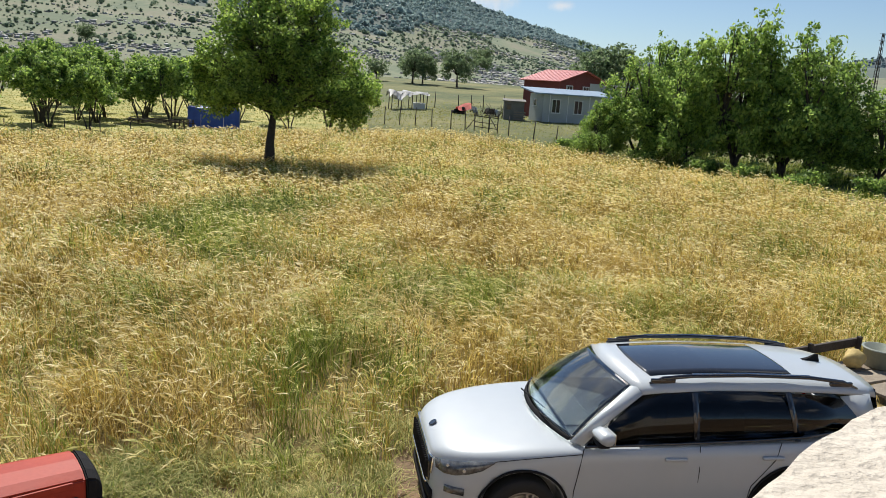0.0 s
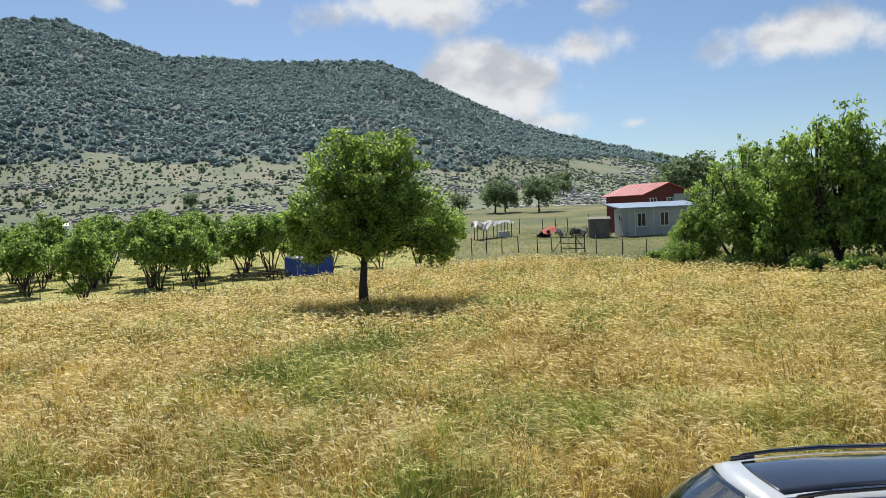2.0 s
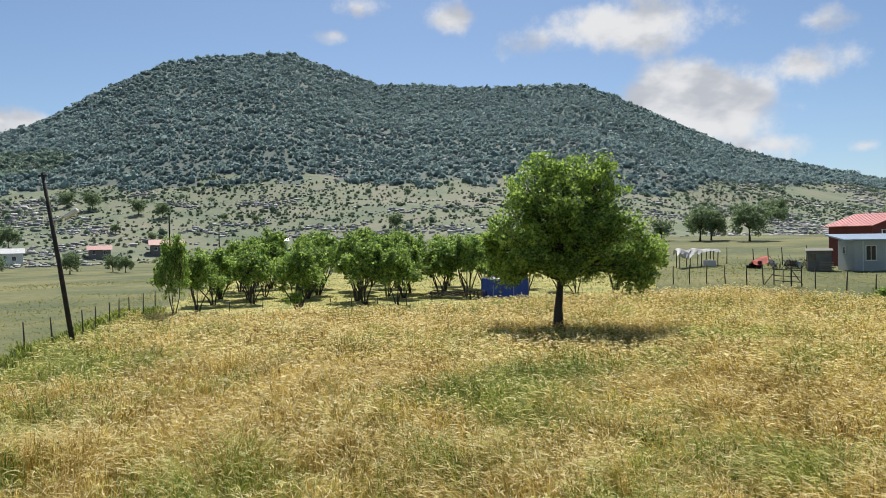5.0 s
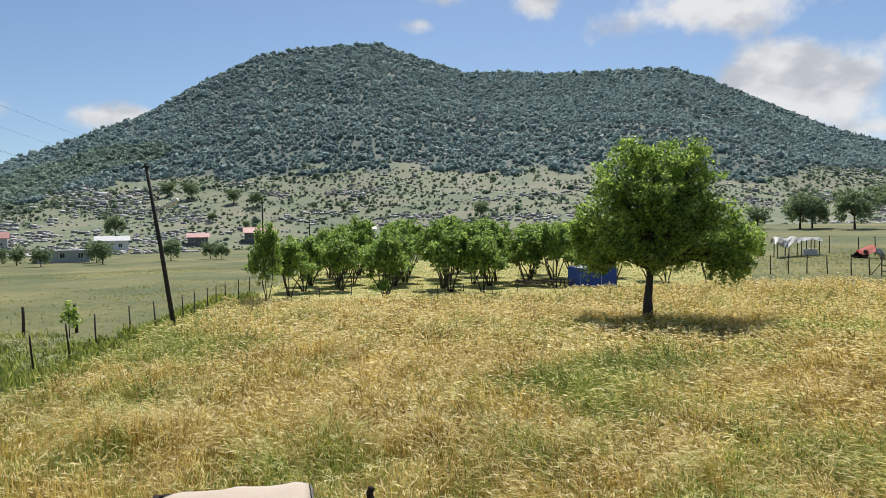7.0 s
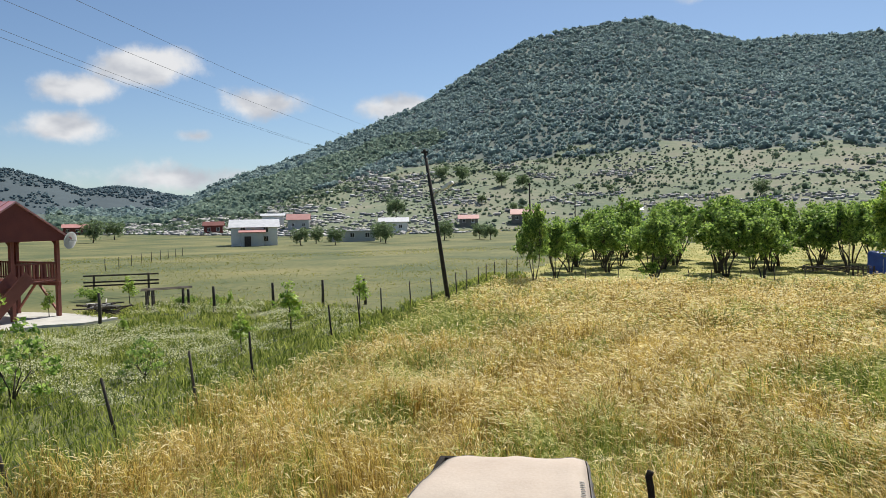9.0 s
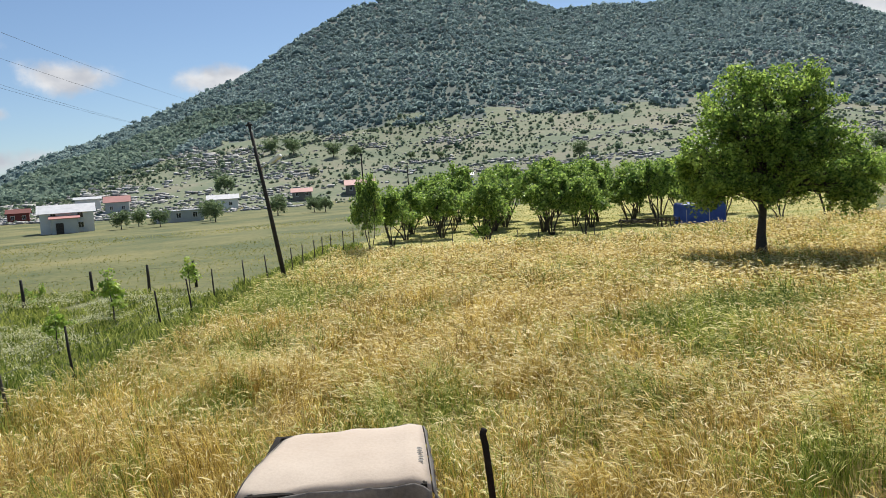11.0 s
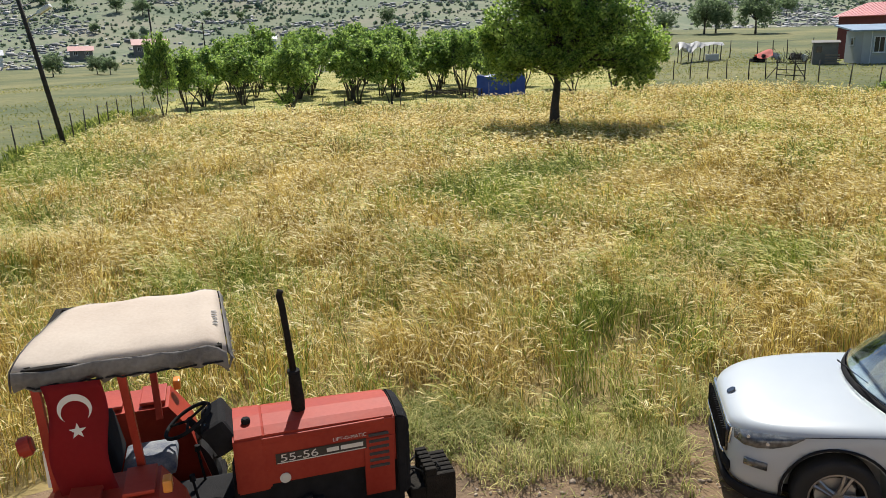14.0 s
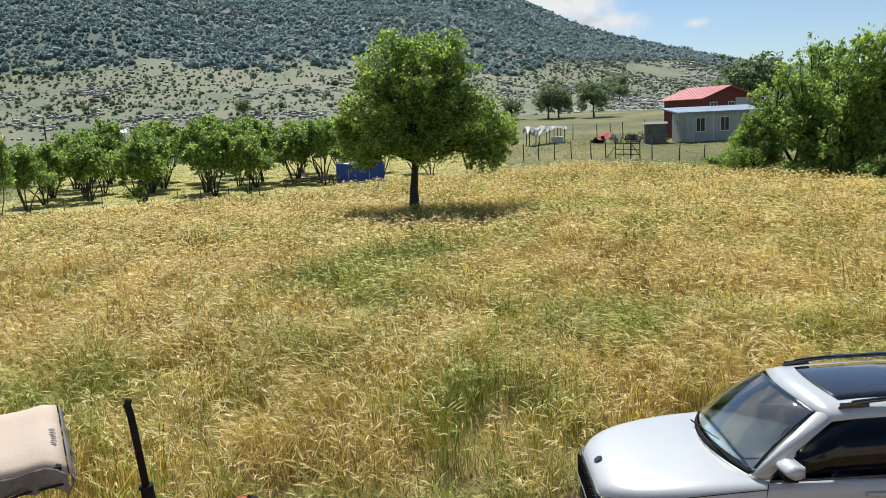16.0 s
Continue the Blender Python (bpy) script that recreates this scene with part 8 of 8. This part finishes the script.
    star = [(cx + (0.055 if k % 2 == 0 else 0.022) * math.sin(k * math.pi / 5), cz - 0.15 + (0.055 if k % 2 == 0 else 0.022) * math.cos(k * math.pi / 5)) for k in range(10)]
    mid = bm.verts.new((cx, flag_y(cx, cz - 0.15) - 0.009, cz - 0.15))
    ring = [bm.verts.new((x, flag_y(x, z) - 0.009, z)) for x, z in star]
    for k in range(10):
        bm.faces.new((mid, ring[k], ring[(k + 1) % 10]))
    part("star", bm, M_CLOTHWHITE, flag, "white star")
    # rear lamp on the near post, three-point linkage arm
    bm = bmesh.new()
    cyl(bm, 0.066, 0.09, (-1.27, -0.62, 1.83), (0, 80, 10), 18, bevel=0.015)
    part("work_lamp", bm, M_TRACTOR, tr, "round red work lamp")
    bm = bmesh.new()
    box(bm, (0.5, 0.05, 0.05), (-1.62, -0.32, 1.02), (0, -8, 0), 0.01)
    box(bm, (0.09, 0.09, 0.5), (-1.85, -0.32, 0.85), bevel=0.012)
    part("linkage", bm, M_GREASE, tr)
    # wheels
    for nm, x, y, r, w in (("rear_wheel", -0.80, 0.68, 0.66, 0.36), ("front_wheel", 1.0, 0.62, 0.38, 0.20)):
        for s in (-1, 1):
            b = bmesh.new()
            lathe(b, [(r * 0.55, -w * 0.42), (r * 0.8, -w * 0.5), (r * 0.96, -w * 0.48), (r, -w * 0.3), (r, w * 0.3), (r * 0.96, w * 0.48), (r * 0.8, w * 0.5), (r * 0.55, w * 0.42)], 36)
            n = 18
            for k in range(n):
                a = 2 * math.pi * k / n
                for d in (-1, 1):
                    m = Matrix.Rotation(a + (0.08 if d > 0 else 0), 4, "Y") @ pose(r + 0.012, d * w * 0.22, 0, d * 35, 0, 0) @ Matrix.Diagonal((0.04, w * 0.5, 0.045, 1))
                    bmesh.ops.create_cube(b, size=1.0, matrix=m)
            wh = part(nm, b, M_RUBBER, tr)
            wh.matrix_basis = pose(x, s * y, r, 0, 0, 0 if s < 0 else 180)
            b = bmesh.new()
            lathe(b, [(0.02, -w * 0.2), (r * 0.3, -w * 0.2), (r * 0.45, -w * 0.3), (r * 0.56, -w * 0.42), (r * 0.57, w * 0.4), (r * 0.5, w * 0.3), (0.02, w * 0.1)], 28)
            part("rim", b, M_LETTER, wh, "pale steel rim", True)
    return tr


def flag_y(x, z):
    """The folds of the hanging flag."""
    return -0.665 + 0.012 * math.sin(x * 16) * (2.2 - z) + 0.012 * math.sin(z * 9 + x * 5)


make_tractor((-2.72, 4.89, 0.0), 28.5)


def fender_crate():
    """White slatted plastic crate standing on the tractor's near fender."""
    m = pose(-2.72, 4.89, 0.0, 0, 0, 28.5) @ pose(-1.04, -0.38, 1.478, 0, 0, 0)
    c = thing("plastic_crate", m.translation, "white slatted plastic crate on the tractor's fender", "crate", turn=28.5)
    for x, y, sx, sy in ((0, -0.17, 0.30, 0.012), (0, 0.17, 0.30, 0.012), (-0.145, 0, 0.012, 0.34), (0.145, 0, 0.012, 0.34)):
        for k in range(4):
            bm = bmesh.new()
            box(bm, (sx, sy, 0.035), (x, y, 0.03 + 0.065 * k), bevel=0.003)
            part("slat", bm, M_WHITE, c)
    for x in (-0.145, 0.145):
        for y in (-0.17, 0.17):
            bm = bmesh.new()
            box(bm, (0.03, 0.03, 0.26), (x, y, 0.13), bevel=0.004)
            part("corner", bm, M_WHITE, c)
    bm = bmesh.new()
    box(bm, (0.28, 0.33, 0.012), (0, 0, 0.012))
    part("base", bm, M_WHITE, c)


fender_crate()


def cart():
    """Old wooden cart behind the car with a sack and a plastic tub on its boards."""
    c = thing("wooden_cart", (7.3, 8.6, 0.0), "old dark wooden cart with loose boards behind the car", "cart", turn=18)
    for k in range(7):
        bm = bmesh.new()
        box(bm, (1.9, 0.17, 0.04), (1.0, -0.5 + 0.19 * k, 0.72 + 0.01 * (k % 2)), (0, 0, 1.5 * (k % 3 - 1)), 0.006)
        part("board", bm, M_WOOD, c)
    bm = bmesh.new()
    box(bm, (1.6, 0.05, 0.13), (0.45, 0.86, 0.94), (0, -1, 0), 0.008)
    part("side_beam", bm, M_POST, c, "long dark weathered side beam")
    for x in (0.2, 1.7):
        for y in (-0.4, 0.6):
            bm = bmesh.new()
            box(bm, (0.10, 0.10, 0.72), (x, y, 0.36), bevel=0.01)
            part("leg", bm, M_POST, c)
    for x in (0.1, 1.2):
        bm = bmesh.new()
        box(bm, (0.06, 0.06, 0.5), (x, 0.82, 0.80), bevel=0.006)
        part("stake", bm, M_POST, c)
    s = thing("sack", (7.75, 9.25, 0.76), "crumpled yellow sack on the wooden cart", "sack")
    bm = bmesh.new()
    bmesh.ops.create_icosphere(bm, subdivisions=3, radius=0.17)
    for v in bm.verts:
        v.co = Vector((v.co.x * 0.9, v.co.y * 0.8, max(-0.13, v.co.z * 0.9))) * (1 + 0.25 * nz(v.co.x * 9, v.co.y * 9 + v.co.z * 7, 1, 41)) + Vector((0, 0, 0.12))
    part("bag", bm, M_YELLOW, s, smooth=True)
    t = thing("plastic_tub", (8.2, 9.3, 0.76), "grey-green plastic tub on the wooden cart", "tub")
    bm = bmesh.new()
    lathe(bm, [(0.02, 0.0), (0.19, 0.0), (0.235, 0.26), (0.25, 0.26), (0.25, 0.28), (0.225, 0.28), (0.18, 0.02), (0.02, 0.02)], 24)
    tub = part("shell", bm, M_TUB, t, smooth=True)
    tub.matrix_basis = pose(0, 0, 0, 90, 0, 0)
    bm = bmesh.new()
    tube(bm, [(0.25 * math.cos(a), 0.25 * math.sin(a), 0.27) for a in np.linspace(0, 6.28, 24)], 0.012, 6)
    part("rim", bm, M_TUB, t)


M_YELLOW = material("yellow_sack", (0.44, 0.31, 0.10), (0.58, 0.46, 0.20), 0.8, 4, 0.4)
M_TUB = material("grey_green_plastic", (0.22, 0.24, 0.20), (0.33, 0.35, 0.30), 0.5, 4, 0.1)
cart()
